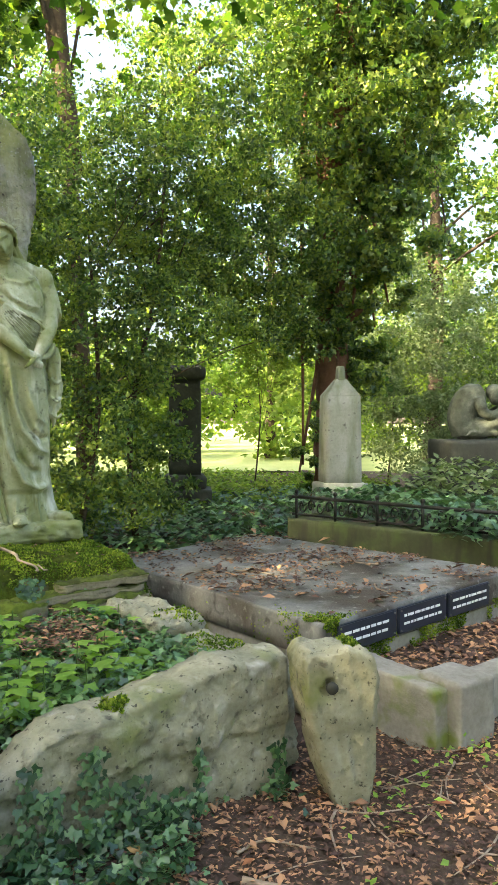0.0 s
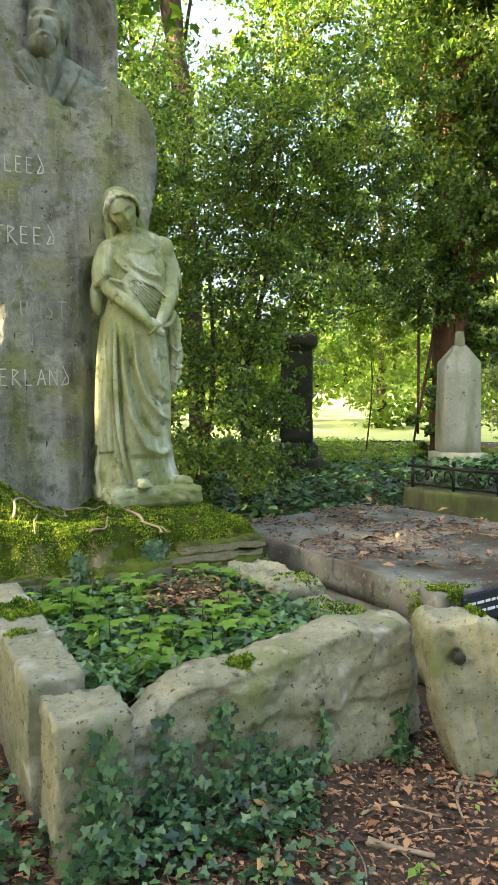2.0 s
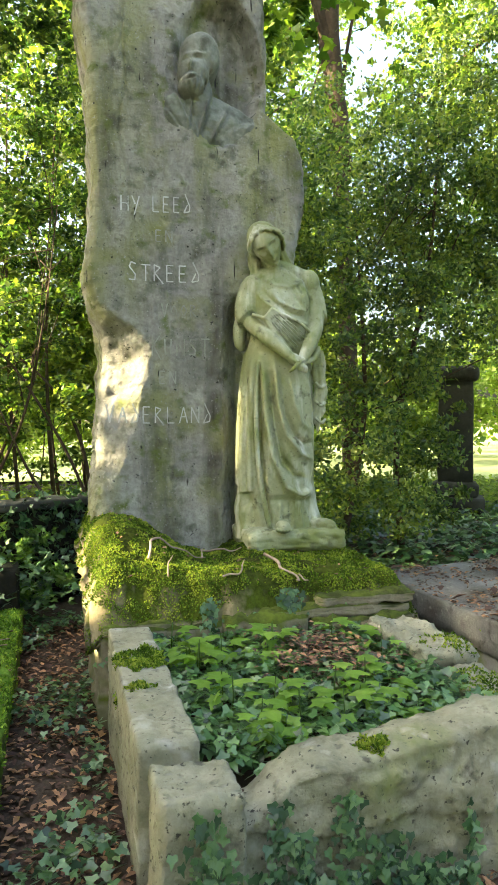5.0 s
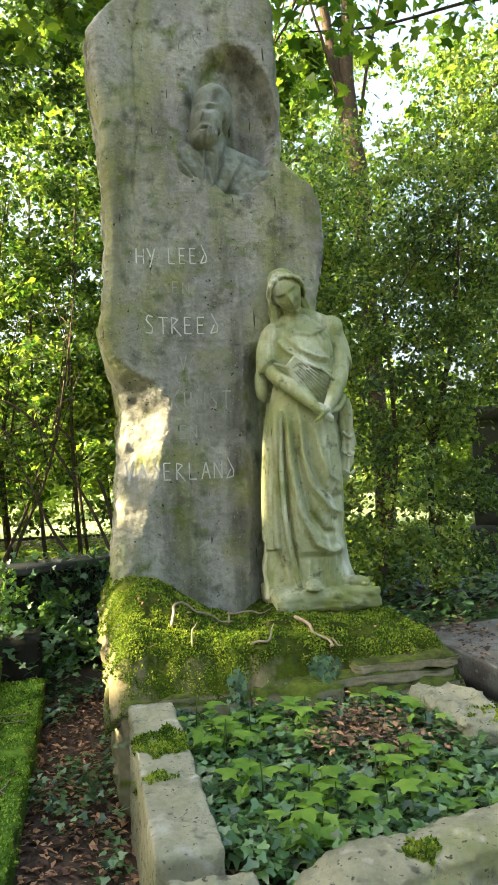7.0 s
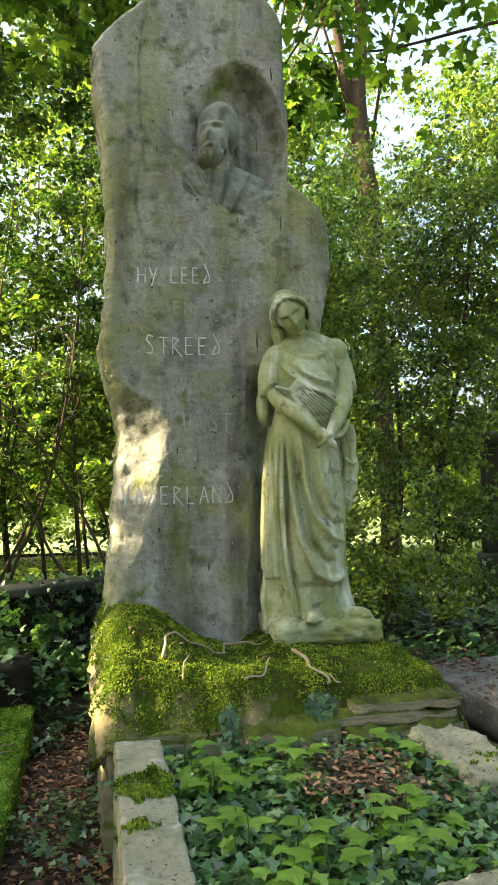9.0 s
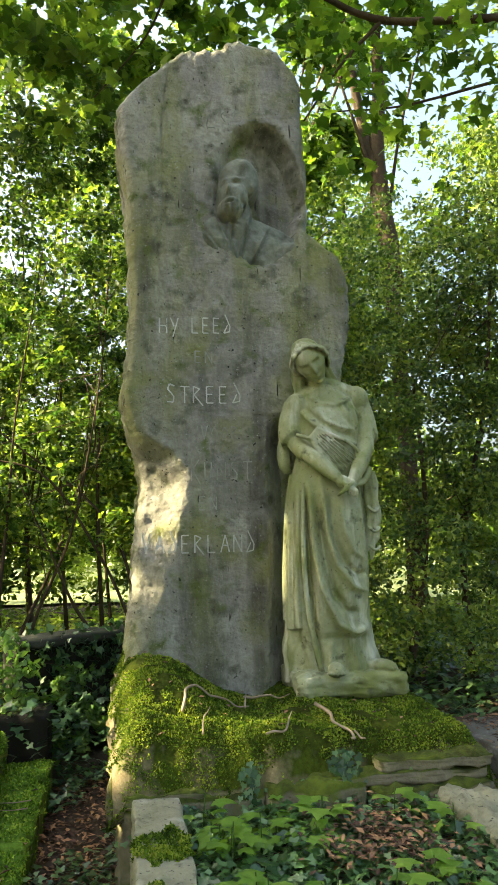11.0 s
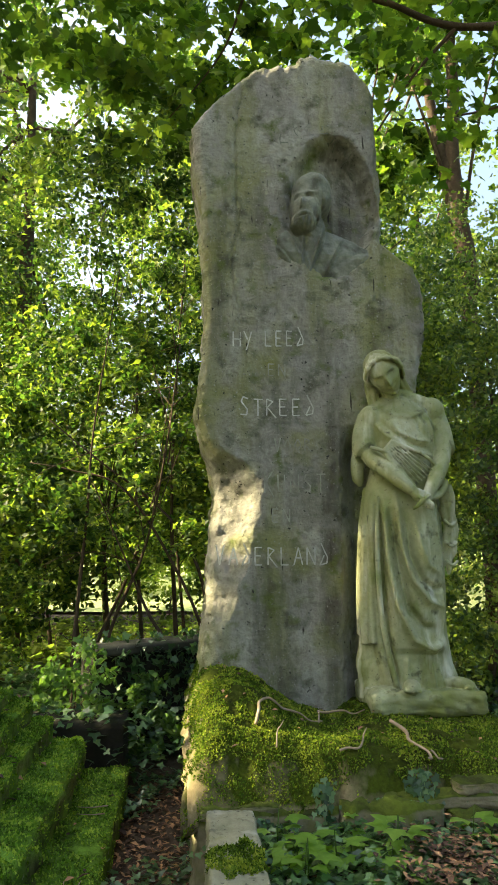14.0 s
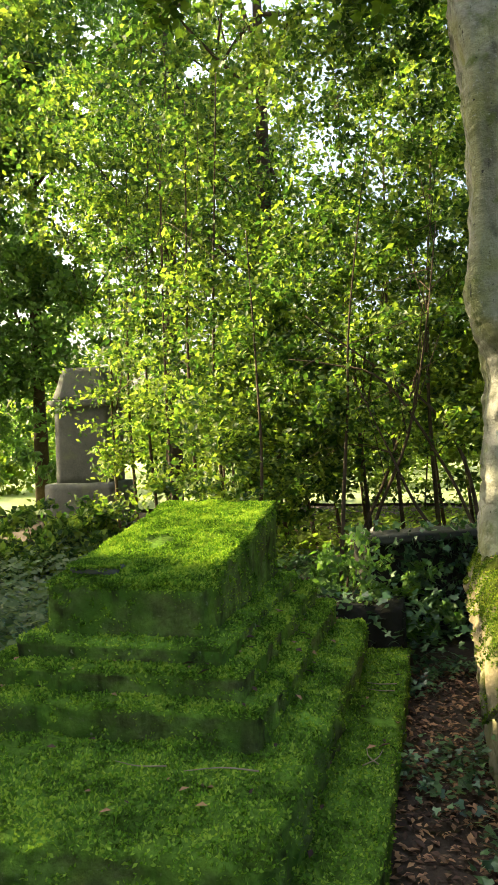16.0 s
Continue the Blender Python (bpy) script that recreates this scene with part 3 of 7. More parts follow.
def build_stele():
    t = thing("memorial_stone", uv(0.8, 4.2, 0.5), "tall rough-hewn grey memorial stone with worn white lettering", "gravestone")
    bm = bmesh.new()
    rows, nf, ns, nb = 300, 120, 7, 16
    rings = []
    z0 = 0.52
    for j in range(rows + 1):
        f = j / rows
        ring = []
        for i in range(nf + 1):
            s = i / nf
            z = z0 + (along(TOP_EDGE, s) + 0.016 * fbm((s * 3, 1, 1), 7) - z0) * f
            l, r = along(LEFT_EDGE, z) + 0.009 * fbm((1, 2, z), 9) + 0.006 * fbm((1, 2, z), 30), along(RIGHT_EDGE, z) + 0.009 * fbm((5, 2, z), 9) + 0.006 * fbm((5, 2, z), 30)
            u = l + (r - l) * s
            e = min(s, 1 - s) * (r - l)
            e2 = (1 - f) * (along(TOP_EDGE, s) - z0)
            back = 0.05 * max(0, 1 - e / 0.05) ** 2 + 0.035 * max(0, 1 - e2 / 0.05) ** 2
            if s < 0.5 and z < 1.86:      # broken, slanting face at the lower edge
                w = max(0.05, float(np.interp(z, [0.6, 0.9, 1.1, 1.35, 1.6, 1.72, 1.86], [0.05, 0.08, 0.13, 0.22, 0.26, 0.22, 0.05])) + 0.05 * fbm((u, 1, z), 6))
                back += 0.62 * max(0, w - e) + (0.006 * fbm((u, 2, z), 20) + 0.012 * abs(fbm((u, 2, z * 1.6), 6)) if e < w else 0)
            ring.append(uv(u, face_v(u, z) + back, z))
        fr, fl = ring[-1], ring[0]
        zr, zl = fr.z, fl.z
        def deep(p, d, k):
            q = p + uv(0, d)
            n = 0.02 * fbm(q, 5)
            return q + uv(k * n, 0)
        for i in range(1, ns + 1):
            ring.append(deep(fr, 0.42 * i / ns, 1))
        b0, b1 = deep(fr, 0.42, 1), deep(fl, 0.42, -1)
        for i in range(1, nb):
            ring.append(b0.lerp(b1, i / nb) + uv(0, 0.02 * fbm((i, z, 3), 2)))
        for i in range(ns, 0, -1):
            ring.append(deep(fl, 0.42 * i / ns, -1))
        rings.append([bm.verts.new(p) for p in ring])
    n = len(rings[0])
    for a, b in zip(rings, rings[1:]):
        for k in range(n):
            bm.faces.new((a[k], a[(k + 1) % n], b[(k + 1) % n], b[k]))
    top = rings[-1]
    mid = bm.verts.new(uv(0.78, 4.25, 4.0))
    for k in range(n):
        bm.faces.new((top[k], top[(k + 1) % n], mid))
    part("stone", bm, STELE, t)
    return t


stele = build_stele()


def build_relief():
    """The bearded portrait in half relief, as one plain swell of stone."""
    bm = bmesh.new()
    nu, nz = 190, 260
    u0, u1, z0, z1 = 0.60, 1.20, 2.62, 3.42
    U, Z = np.meshgrid(np.linspace(u0, u1, nu + 1), np.linspace(z0, z1, nz + 1), indexing="ij")

    def swell(cu, cz, ru, rz, h, p=2.0, turn=0.0, off=-0.25):
        c, q = math.cos(turn), math.sin(turn)
        a, b = ((U - cu) * c + (Z - cz) * q) / ru, (-(U - cu) * q + (Z - cz) * c) / rz
        d = a * a + b * b
        return np.where(d < 1, h * np.maximum(0, 1 - d) ** (1 / p), off)

    def soft(cu, cz, ru, rz, h, turn=0.0):
        c, q = math.cos(turn), math.sin(turn)
        a, b = ((U - cu) * c + (Z - cz) * q) / ru, (-(U - cu) * q + (Z - cz) * c) / rz
        return h * np.exp(-(a * a + b * b))

    H = swell(0.90, 2.80, 0.26, 0.22, 0.062, 1.3)                              # chest
    H = np.maximum(H, swell(1.00, 2.83, 0.20, 0.16, 0.056, 1.3, -0.25))       # far shoulder
    H = np.maximum(H, swell(0.735, 2.86, 0.085, 0.13, 0.055, 2.2, 0.25))      # near shoulder
    H = np.maximum(H, swell(0.860, 2.98, 0.080, 0.15, 0.080, 2.4))                  # neck
    H = np.maximum(H, swell(0.862, 3.190, 0.112, 0.126, 0.130, 2.8, 0.05))     # skull
    H = np.maximum(H, swell(0.828, 3.115, 0.088, 0.148, 0.136, 2.6, 0.0))      # face
    H = np.maximum(H, swell(0.815, 3.025, 0.074, 0.072, 0.144, 2.4, 0.2))      # beard
    H = np.maximum(H, swell(0.786, 3.108, 0.016, 0.050, 0.154, 2.0, -0.10))    # nose
    on = H > 0.085
    H = H + on * (soft(0.832, 3.163, 0.030, 0.009, 0.012) + soft(0.768, 3.161, 0.016, 0.009, 0.010)      # brows
                  - soft(0.828, 3.140, 0.020, 0.010, 0.017) - soft(0.764, 3.140, 0.012, 0.010, 0.015)    # eyes
                  + soft(0.828, 3.137, 0.011, 0.005, 0.009)
                  + soft(0.848, 3.085, 0.024, 0.026, 0.008)                    # cheek
                  + soft(0.792, 3.050, 0.036, 0.011, 0.014, 0.1)               # moustache
                  - soft(0.794, 3.031, 0.022, 0.004, 0.012, 0.1)               # mouth
                  - soft(0.834, 3.030, 0.012, 0.034, 0.008, 0.4)
                  + soft(0.926, 3.120, 0.013, 0.030, 0.020, 0.1)               # ear
                  - soft(0.926, 3.120, 0.006, 0.016, 0.013, 0.1)
                  - soft(0.900, 3.120, 0.008, 0.045, 0.009, 0.1)
                  + soft(0.885, 3.260, 0.070, 0.030, 0.007, -0.5)              # hair
                  - soft(0.884, 3.020, 0.016, 0.055, 0.024, 0.5))              # jaw
    for k in range(9):                                                         # strands of the beard and the hair
        H += on * soft(0.765 + 0.013 * k, 3.000 + 0.003 * k, 0.0045, 0.042, 0.006 * (-1) ** k, 0.25 - 0.05 * k)
        H += on * soft(0.850 + 0.012 * k, 3.290 - 0.012 * k, 0.0050, 0.050, 0.005 * (-1) ** k, 0.9 - 0.05 * k)
    body = (H > -0.1) & (H < 0.09)
    for a, b, w, l, h in ((0.745, 2.93, 0.50, 0.10, 0.016), (0.765, 2.925, 0.42, 0.09, -0.016), (0.800, 2.90, -0.05, 0.09, 0.014), (0.815, 2.895, -0.05, 0.09, -0.014),
                          (0.870, 2.86, -0.30, 0.16, 0.018), (0.888, 2.86, -0.30, 0.16, -0.020), (0.715, 2.84, 0.75, 0.09, 0.014), (0.730, 2.83, 0.75, 0.09, -0.016),
                          (0.960, 2.84, -0.45, 0.13, 0.012), (0.980, 2.84, -0.45, 0.13, -0.014), (0.84, 2.79, 0.25, 0.07, 0.010), (0.855, 2.79, 0.25, 0.07, -0.010),
                          (0.79, 2.985, 1.2, 0.05, 0.014), (0.80, 2.965, 1.2, 0.05, -0.016)):
        H += body * soft(a, b, 0.009, l, h, w)                                # collar, tie and lapels
    fade = np.clip((Z - 2.66) / 0.20, 0, 1)
    H = np.where(H > -0.1, H * (0.35 + 0.65 * fade) - 0.05 * (1 - fade), H)
    vs = {}
    for j in range(nz + 1):
        for i in range(nu + 1):
            u, z = float(U[i, j]), float(Z[i, j])
            f = face_v(u, z)
            h = float(H[i, j]) + 0.003 * fbm((u, 1, z), 34) + 0.004 * fbm((u, 4, z), 10)
            plane = FACE_V + 0.045 if h > 0.085 else 0.6 * (FACE_V + 0.045) + 0.4 * f
            vs[i, j] = bm.verts.new(uv(u, min(plane - h, f + 0.014), z))
    for j in range(nz):
        for i in range(nu):
            bm.faces.new((vs[i, j], vs[i + 1, j], vs[i + 1, j + 1], vs[i, j + 1]))
    part("portrait_relief", bm, RELIEF, stele, "shallow carved stone portrait of a bearded man")


RELIEF = material("worn_relief_stone", [(0.085, 0.094, 0.08), (0.16, 0.173, 0.148), (0.27, 0.285, 0.255)], 6, 0.85, 0.5, 40,
                  [((0.07, 0.075, 0.055), 9, 0.55, 0.7)])
build_relief()


def stroke(bm, a, b, w, z_off=0.004):
    """A cut stroke of a letter on the stone's face, from a to b (u, z)."""
    (ua, za), (ub, zb) = a, b
    d = Vector((ub - ua, zb - za))
    n = Vector((-d.y, d.x)).normalized() * w / 2
    m = max(2, int(d.length / 0.01))
    prev = None
    for k in range(m + 1):
        s = k / m
        u, z = ua + d.x * s, za + d.y * s
        ww = 0.75 + 0.5 * abs(fbm((u * 3, 1, z * 3), 14))
        pair = []
        for sg in (-1, 1):
            uu, zz = u + n.x * sg * ww, z + n.y * sg * ww
            pair.append(bm.verts.new(uv(uu, min(face_v(uu, zz), face_v(u, z)) - z_off, zz)))
        if prev:
            bm.faces.new((prev[0], pair[0], pair[1], prev[1]))
        prev = pair


GLYPH = {
    "H": [((0, 0), (0, 1)), ((0.7, 0), (0.7, 1)), ((0, 0.5), (0.7, 0.5))],
    "Y": [((0, 1), (0.35, 0.45)), ((0.75, 1), (0.25, -0.25))],
    "L": [((0, 1), (0, 0)), ((0, 0), (0.6, 0))],
    "E": [((0, 0), (0, 1)), ((0, 0), (0.55, 0)), ((0, 0.52), (0.45, 0.52)), ((0, 1), (0.55, 1))],
    "N": [((0, 0), (0, 1)), ((0, 1), (0.65, 0)), ((0.65, 0), (0.65, 1))],
    "S": [((0.6, 0.9), (0.2, 1)), ((0.2, 1), (0.05, 0.75)), ((0.05, 0.75), (0.55, 0.35)), ((0.55, 0.35), (0.5, 0.05)), ((0.5, 0.05), (0, 0.08))],
    "T": [((0.35, 0), (0.35, 1)), ((0, 1), (0.75, 1))],
    "R": [((0, 0), (0, 1)), ((0, 1), (0.5, 0.85)), ((0.5, 0.85), (0.05, 0.5)), ((0.05, 0.5), (0.75, -0.15))],
    "D": [((0.0, 0), (0.55, 0.1)), ((0, 0), (0.35, 0.55)), ((0.55, 0.1), (0.6, 0.45)), ((0.6, 0.45), (0.1, 1.25))],
    "V": [((0, 1), (0.3, 0)), ((0.3, 0), (0.65, 1))],
    "O": [((0.3, 0), (0.6, 0.5)), ((0.6, 0.5), (0.3, 1)), ((0.3, 1), (0, 0.5)), ((0, 0.5), (0.3, 0))],
    "K": [((0, 0), (0, 1)), ((0.6, 1), (0, 0.45)), ((0.1, 0.5), (0.75, -0.2))],
    "U": [((0, 1), (0.05, 0.1)), ((0.05, 0.1), (0.5, 0)), ((0.5, 0), (0.55, 1))],
    "A": [((0, 0), (0.35, 1)), ((0.35, 1), (0.7, 0)), ((0.15, 0.4), (0.55, 0.4))],
}
LINES = [("HY LEED", 0.440, 2.350, 0.385, 0.078, 0.10), ("EN", 0.620, 2.200, 0.105, 0.060, 0.0), ("STREED", 0.478, 1.990, 0.40, 0.085, 0.06),
         ("VOOR", 0.650, 1.808, 0.205, 0.062, 0.10), ("KUNST", 0.600, 1.600, 0.325, 0.090, 0.06), ("EN", 0.640, 1.455, 0.105, 0.065, 0.0),
         ("VADERLAND", 0.358, 1.245, 0.58, 0.085, 0.0)]


def build_letters():
    for text, u, z, width, height, rise in LINES:
        step = width / len(text)
        for k, ch in enumerate(text):
            if ch == " ":
                continue
            bm = bmesh.new()
            h = height * (1.15 if k == 0 and text[0] in "SVK" else 1.0)
            for a, b in GLYPH[ch]:
                w = step * 0.95
                z0 = z + rise * step * k * 0.3
                stroke(bm, (u + step * k + a[0] * w, z0 + a[1] * h), (u + step * k + b[0] * w, z0 + b[1] * h), 0.0075)
            part("letter", bm, FAINT if text in ("VOOR", "KUNST", "EN") else CHALK, stele, "worn white carved capital " + ch)
    # worn marks above the portrait that can no longer be read
    rnd = random.Random(9)
    for k in range(11):
        a = radians(122 - 14.5 * k)
        bm = bmesh.new()
        cu, cz = 0.86 + 0.30 * math.cos(a), 3.10 + 0.47 * math.sin(a)
        for d in range(3):
            ang, l = rnd.uniform(0, 3.1), rnd.uniform(0.012, 0.026)
            ou, oz = rnd.uniform(-0.014, 0.014), rnd.uniform(-0.02, 0.02)
            stroke(bm, (cu + ou - l * math.cos(ang), cz + oz - l * math.sin(ang)), (cu + ou + l * math.cos(ang), cz + oz + l * math.sin(ang)), 0.005)
        part("worn_mark", bm, RELIEF, stele, "illegible worn cut mark")


build_letters()


# ---- the mourning figure ----
def loft(bm, rings):
    """A closed skin over rings of points."""
    vs = [[bm.verts.new(p) for p in r] for r in rings]
    n = len(vs[0])
    for a, b in zip(vs, vs[1:]):
        for k in range(n):
            bm.faces.new((a[k], a[(k + 1) % n], b[(k + 1) % n], b[k]))
    bm.faces.new(vs[0][::-1])
    bm.faces.new(vs[-1])


def ball(bm, c, r, turn=(0, 0, 0)):
    m = Matrix.LocRotScale(Vector(c), Euler([radians(a) for a in turn]), Vector(r))
    bmesh.ops.create_uvsphere(bm, u_segments=20, v_segments=14, radius=1, matrix=m)


def line_swell(x, z, pts, q, h):
    """A ridge (or groove) of height h and half width q along a line over the front, fading at its ends."""
    best, part_of = np.full(x.shape, 9.0), np.zeros(x.shape)
    n = len(pts) - 1
    for k in range(n):
        (ax, az), (bx, bz) = pts[k], pts[k + 1]
        dx, dz = bx - ax, bz - az
        t = np.clip(((x - ax) * dx + (z - az) * dz) / (dx * dx + dz * dz), 0, 1)
        d = np.hypot(x - ax - t * dx, z - az - t * dz)
        part_of = np.where(d < best, (k + t) / n, part_of)
        best = np.minimum(best, d)
    return h * np.exp(-(best / q) ** 2) * np.clip(np.minimum(part_of * 6 + 0.35, (1 - part_of) * 6 + 0.15), 0, 1)


ROBE_LINES = [
    (((-0.20, 1.0), (-0.195, 0.75), (-0.185, 0.45), (-0.17, 0.25), (-0.15, 0.1)), 0.015, 0.030),
    (((-0.172, 0.97), (-0.165, 0.6), (-0.14, 0.3), (-0.115, 0.12)), 0.014, -0.042),
    (((-0.156, 1.02), (-0.14, 0.74), (-0.10, 0.49), (-0.03, 0.325), (0.06, 0.275), (0.125, 0.31)), 0.019, 0.034),
    (((-0.122, 0.92), (-0.09, 0.65), (-0.05, 0.47), (0.02, 0.385), (0.09, 0.37)), 0.017, -0.030),
    (((-0.10, 1.02), (-0.08, 0.77), (-0.035, 0.6), (0.04, 0.50), (0.12, 0.47)), 0.016, 0.026),
    (((-0.055, 0.92), (-0.04, 0.72), (0.01, 0.60), (0.08, 0.555), (0.13, 0.57)), 0.014, -0.024),
    (((-0.02, 0.90), (0.0, 0.76), (0.035, 0.67), (0.10, 0.63)), 0.014, 0.016),
    (((0.075, 0.95), (0.10, 0.7), (0.115, 0.48), (0.12, 0.36)), 0.016, 0.018),
    (((0.135, 0.98), (0.145, 0.7), (0.14, 0.35)), 0.014, -0.028),
    (((-0.06, 0.24), (-0.07, 0.10)), 0.014, 0.016), (((0.0, 0.25), (0.0, 0.10)), 0.012, -0.012), (((0.05, 0.25), (0.07, 0.10)), 0.014, 0.016),
    (((0.11, 0.27), (0.14, 0.10)), 0.012, -0.014),
    # bodice: neckline, slanting folds of the shawl
    (((-0.14, 1.46), (-0.08, 1.405), (-0.01, 1.395), (0.06, 1.425), (0.10, 1.47)), 0.011, 0.012),
    (((-0.175, 1.38), (-0.12, 1.30), (-0.03, 1.235), (0.06, 1.205), (0.13, 1.20)), 0.013, 0.018),
    (((-0.150, 1.385), (-0.09, 1.31), (0.0, 1.255), (0.09, 1.235)), 0.010, -0.012),
    (((-0.10, 1.37), (-0.06, 1.31), (0.02, 1.275), (0.10, 1.27)), 0.010, 0.011),
    (((0.02, 1.40), (0.035, 1.33), (0.07, 1.29)), 0.009, -0.010),
    (((0.085, 1.44), (0.095, 1.36), (0.12, 1.26)), 0.010, 0.012),
    (((-0.17, 1.13), (-0.06, 1.09), (0.05, 1.10), (0.13, 1.13)), 0.016, -0.014),
]


def build_figure():
    """A draped woman with bowed head and a lyre; local x along the front, y back, z up from the plinth."""
    bm = bmesh.new()
    # standing block
    b = block((0.54, 0.42, 0.115), 0.016, 14, 4, 0.04, 7)
    me = bpy.data.meshes.new("tmp")
    b.to_mesh(me)
    b.free()
    bm.from_mesh(me)
    bpy.data.meshes.remove(me)
    for v in bm.verts:
        v.co.x += 0.02
        v.co.z -= 0.01
    # robe and body: z, centre x, half width, centre y, half depth
    prof = [(0.09, 0.015, 0.215, 0.02, 0.17), (0.2, 0.0, 0.190, 0.02, 0.155), (0.35, -0.015, 0.182, 0.02, 0.145), (0.55, -0.02, 0.190, 0.015, 0.145), (0.75, -0.025, 0.195, 0.01, 0.145),
            (0.95, -0.03, 0.190, 0.01, 0.145), (1.06, -0.03, 0.172, 0.015, 0.13), (1.15, -0.025, 0.155, 0.02, 0.12), (1.26, -0.022, 0.166, 0.02, 0.125), (1.36, -0.02, 0.172, 0.025, 0.115),
            (1.43, -0.02, 0.160, 0.03, 0.09), (1.475, -0.03, 0.11, 0.03, 0.07), (1.51, -0.045, 0.055, 0.02, 0.05)]
    n, rows = 260, 330
    z = np.linspace(0.09, 1.51, rows)[:, None] * np.ones((1, n))
    t = np.linspace(0, 2 * math.pi, n, endpoint=False)[None, :] * np.ones((rows, 1))
    cx, hx, cy, hy = [np.interp(z, [p[0] for p in prof], [p[k] for p in prof]) for k in (1, 2, 3, 4)]
    x = cx + hx * np.cos(t)
    front = np.clip(-np.sin(t) * 1.6, 0, 1)
    fold = np.where(z < 1.1, np.clip((1.1 - z) / 0.35, 0, 1) * 0.010 * np.sin(9 * t + (1 - z) * 3), 0.0) * (1 - 0.7 * front)
    fold = fold + front * 0.034 * np.exp(-((x - 0.035) / 0.085) ** 2 - ((z - 0.72) / 0.26) ** 2)      # thigh and knee
    fold = fold + front * 0.016 * np.exp(-((x + 0.09) / 0.06) ** 2 - ((z - 1.315) / 0.06) ** 2) + front * 0.016 * np.exp(-((x - 0.05) / 0.06) ** 2 - ((z - 1.325) / 0.06) ** 2)
    fold = fold - front * 0.026 * np.clip((0.285 - z) / 0.03, 0, 1) * np.exp(-((x - 0.02) / 0.14) ** 4)  # the hem stands over the underskirt
    for pts, q, h in ROBE_LINES:
        fold = fold + front * line_swell(x, z, pts, q, h)
    loft(bm, np.stack([cx + (hx + fold * 0.6) * np.cos(t), cy + (hy + fold) * np.sin(t), z], 2).tolist())
    # shoulders
    ball(bm, (-0.172, 0.02, 1.392), (0.064, 0.066, 0.078))
    ball(bm, (0.138, 0.02, 1.440), (0.066, 0.066, 0.076))
    tube(smooth_line([(-0.05, 0.03, 1.520), (0.04, 0.03, 1.498), (0.135, 0.025, 1.462)], 4), 0.046, 14, 0, bm)
    tube(smooth_line([(-0.06, 0.03, 1.50), (-0.12, 0.03, 1.455), (-0.172, 0.02, 1.405)], 4), 0.046, 14, 0, bm)
    # arms, bare from above the elbow
    arm = list(np.interp(range(31), [0, 8, 13, 20, 26, 30], [0.054, 0.047, 0.044, 0.038, 0.027, 0.024]))
    tube(smooth_line([(-0.180, 0.02, 1.39), (-0.200, 0.005, 1.29), (-0.188, -0.04, 1.195), (-0.125, -0.125, 1.115), (-0.055, -0.175, 1.040), (-0.018, -0.190, 1.005)], 6), arm, 16, 0, bm)
    tube(smooth_line([(0.150, 0.02, 1.435), (0.172, 0.0, 1.31), (0.158, -0.05, 1.20), (0.108, -0.125, 1.11), (0.055, -0.178, 1.03), (0.028, -0.192, 0.995)], 6), arm, 16, 0, bm)
    # sleeves, open below, with folds round the arm
    tube(smooth_line([(-0.178, 0.03, 1.41), (-0.206, 0.02, 1.32), (-0.212, 0.0, 1.245), (-0.200, -0.02, 1.215)], 5), list(np.interp(range(16), [0, 9, 13, 15], [0.060, 0.062, 0.066, 0.050])), 16, 0, bm)
    tube(smooth_line([(-0.215, 0.04, 1.27), (-0.235, 0.05, 1.20), (-0.236, 0.06, 1.12), (-0.222, 0.06, 1.06)], 5), list(np.interp(range(16), [0, 6, 12, 15], [0.03, 0.036, 0.030, 0.012])), 12, 0, bm)
    tube(smooth_line([(0.142, 0.03, 1.435), (0.172, 0.02, 1.34), (0.180, 0.005, 1.265), (0.172, -0.01, 1.24)], 5), list(np.interp(range(16), [0, 9, 13, 15], [0.062, 0.062, 0.064, 0.046])), 16, 0, bm)
    # clasped palms and single fingers
    ball(bm, (-0.012, -0.196, 1.000), (0.034, 0.026, 0.032), (0, 35, 0))
    ball(bm, (0.022, -0.198, 0.985), (0.034, 0.026, 0.034), (0, -35, 0))
    for k in range(4):
        tube(smooth_line([(-0.022 + 0.014 * k, -0.214, 0.998 - 0.008 * k), (0.002 + 0.014 * k, -0.232, 0.972 - 0.006 * k), (0.010 + 0.012 * k, -0.224, 0.938 - 0.004 * k)], 4), [0.0100] * 5 + [0.009, 0.008, 0.007, 0.006], 8, 0, bm)
        tube(smooth_line([(0.036 - 0.012 * k, -0.216, 1.000 - 0.012 * k), (0.010 - 0.013 * k, -0.238, 0.985 - 0.013 * k), (-0.018 - 0.010 * k, -0.228, 0.966 - 0.012 * k)], 4), [0.0100] * 5 + [0.009, 0.008, 0.007, 0.006], 8, 0, bm)
    # lyre: two curved arms, a bar, strings, and its foot beside the wrist
    tube(smooth_line([(-0.205, -0.085, 1.240), (-0.150, -0.118, 1.215), (-0.105, -0.140, 1.145), (-0.065, -0.158, 1.085), (-0.02, -0.170, 1.03)], 6), 0.011, 8, 0, bm)
    tube(smooth_line([(-0.115, -0.118, 1.268), (-0.03, -0.138, 1.232), (0.05, -0.142, 1.19), (0.10, -0.130, 1.15)], 6), 0.009, 8, 0, bm)
    tube([(-0.152, -0.126, 1.212), (-0.104, -0.126, 1.268)], 0.013, 8, 0, bm)
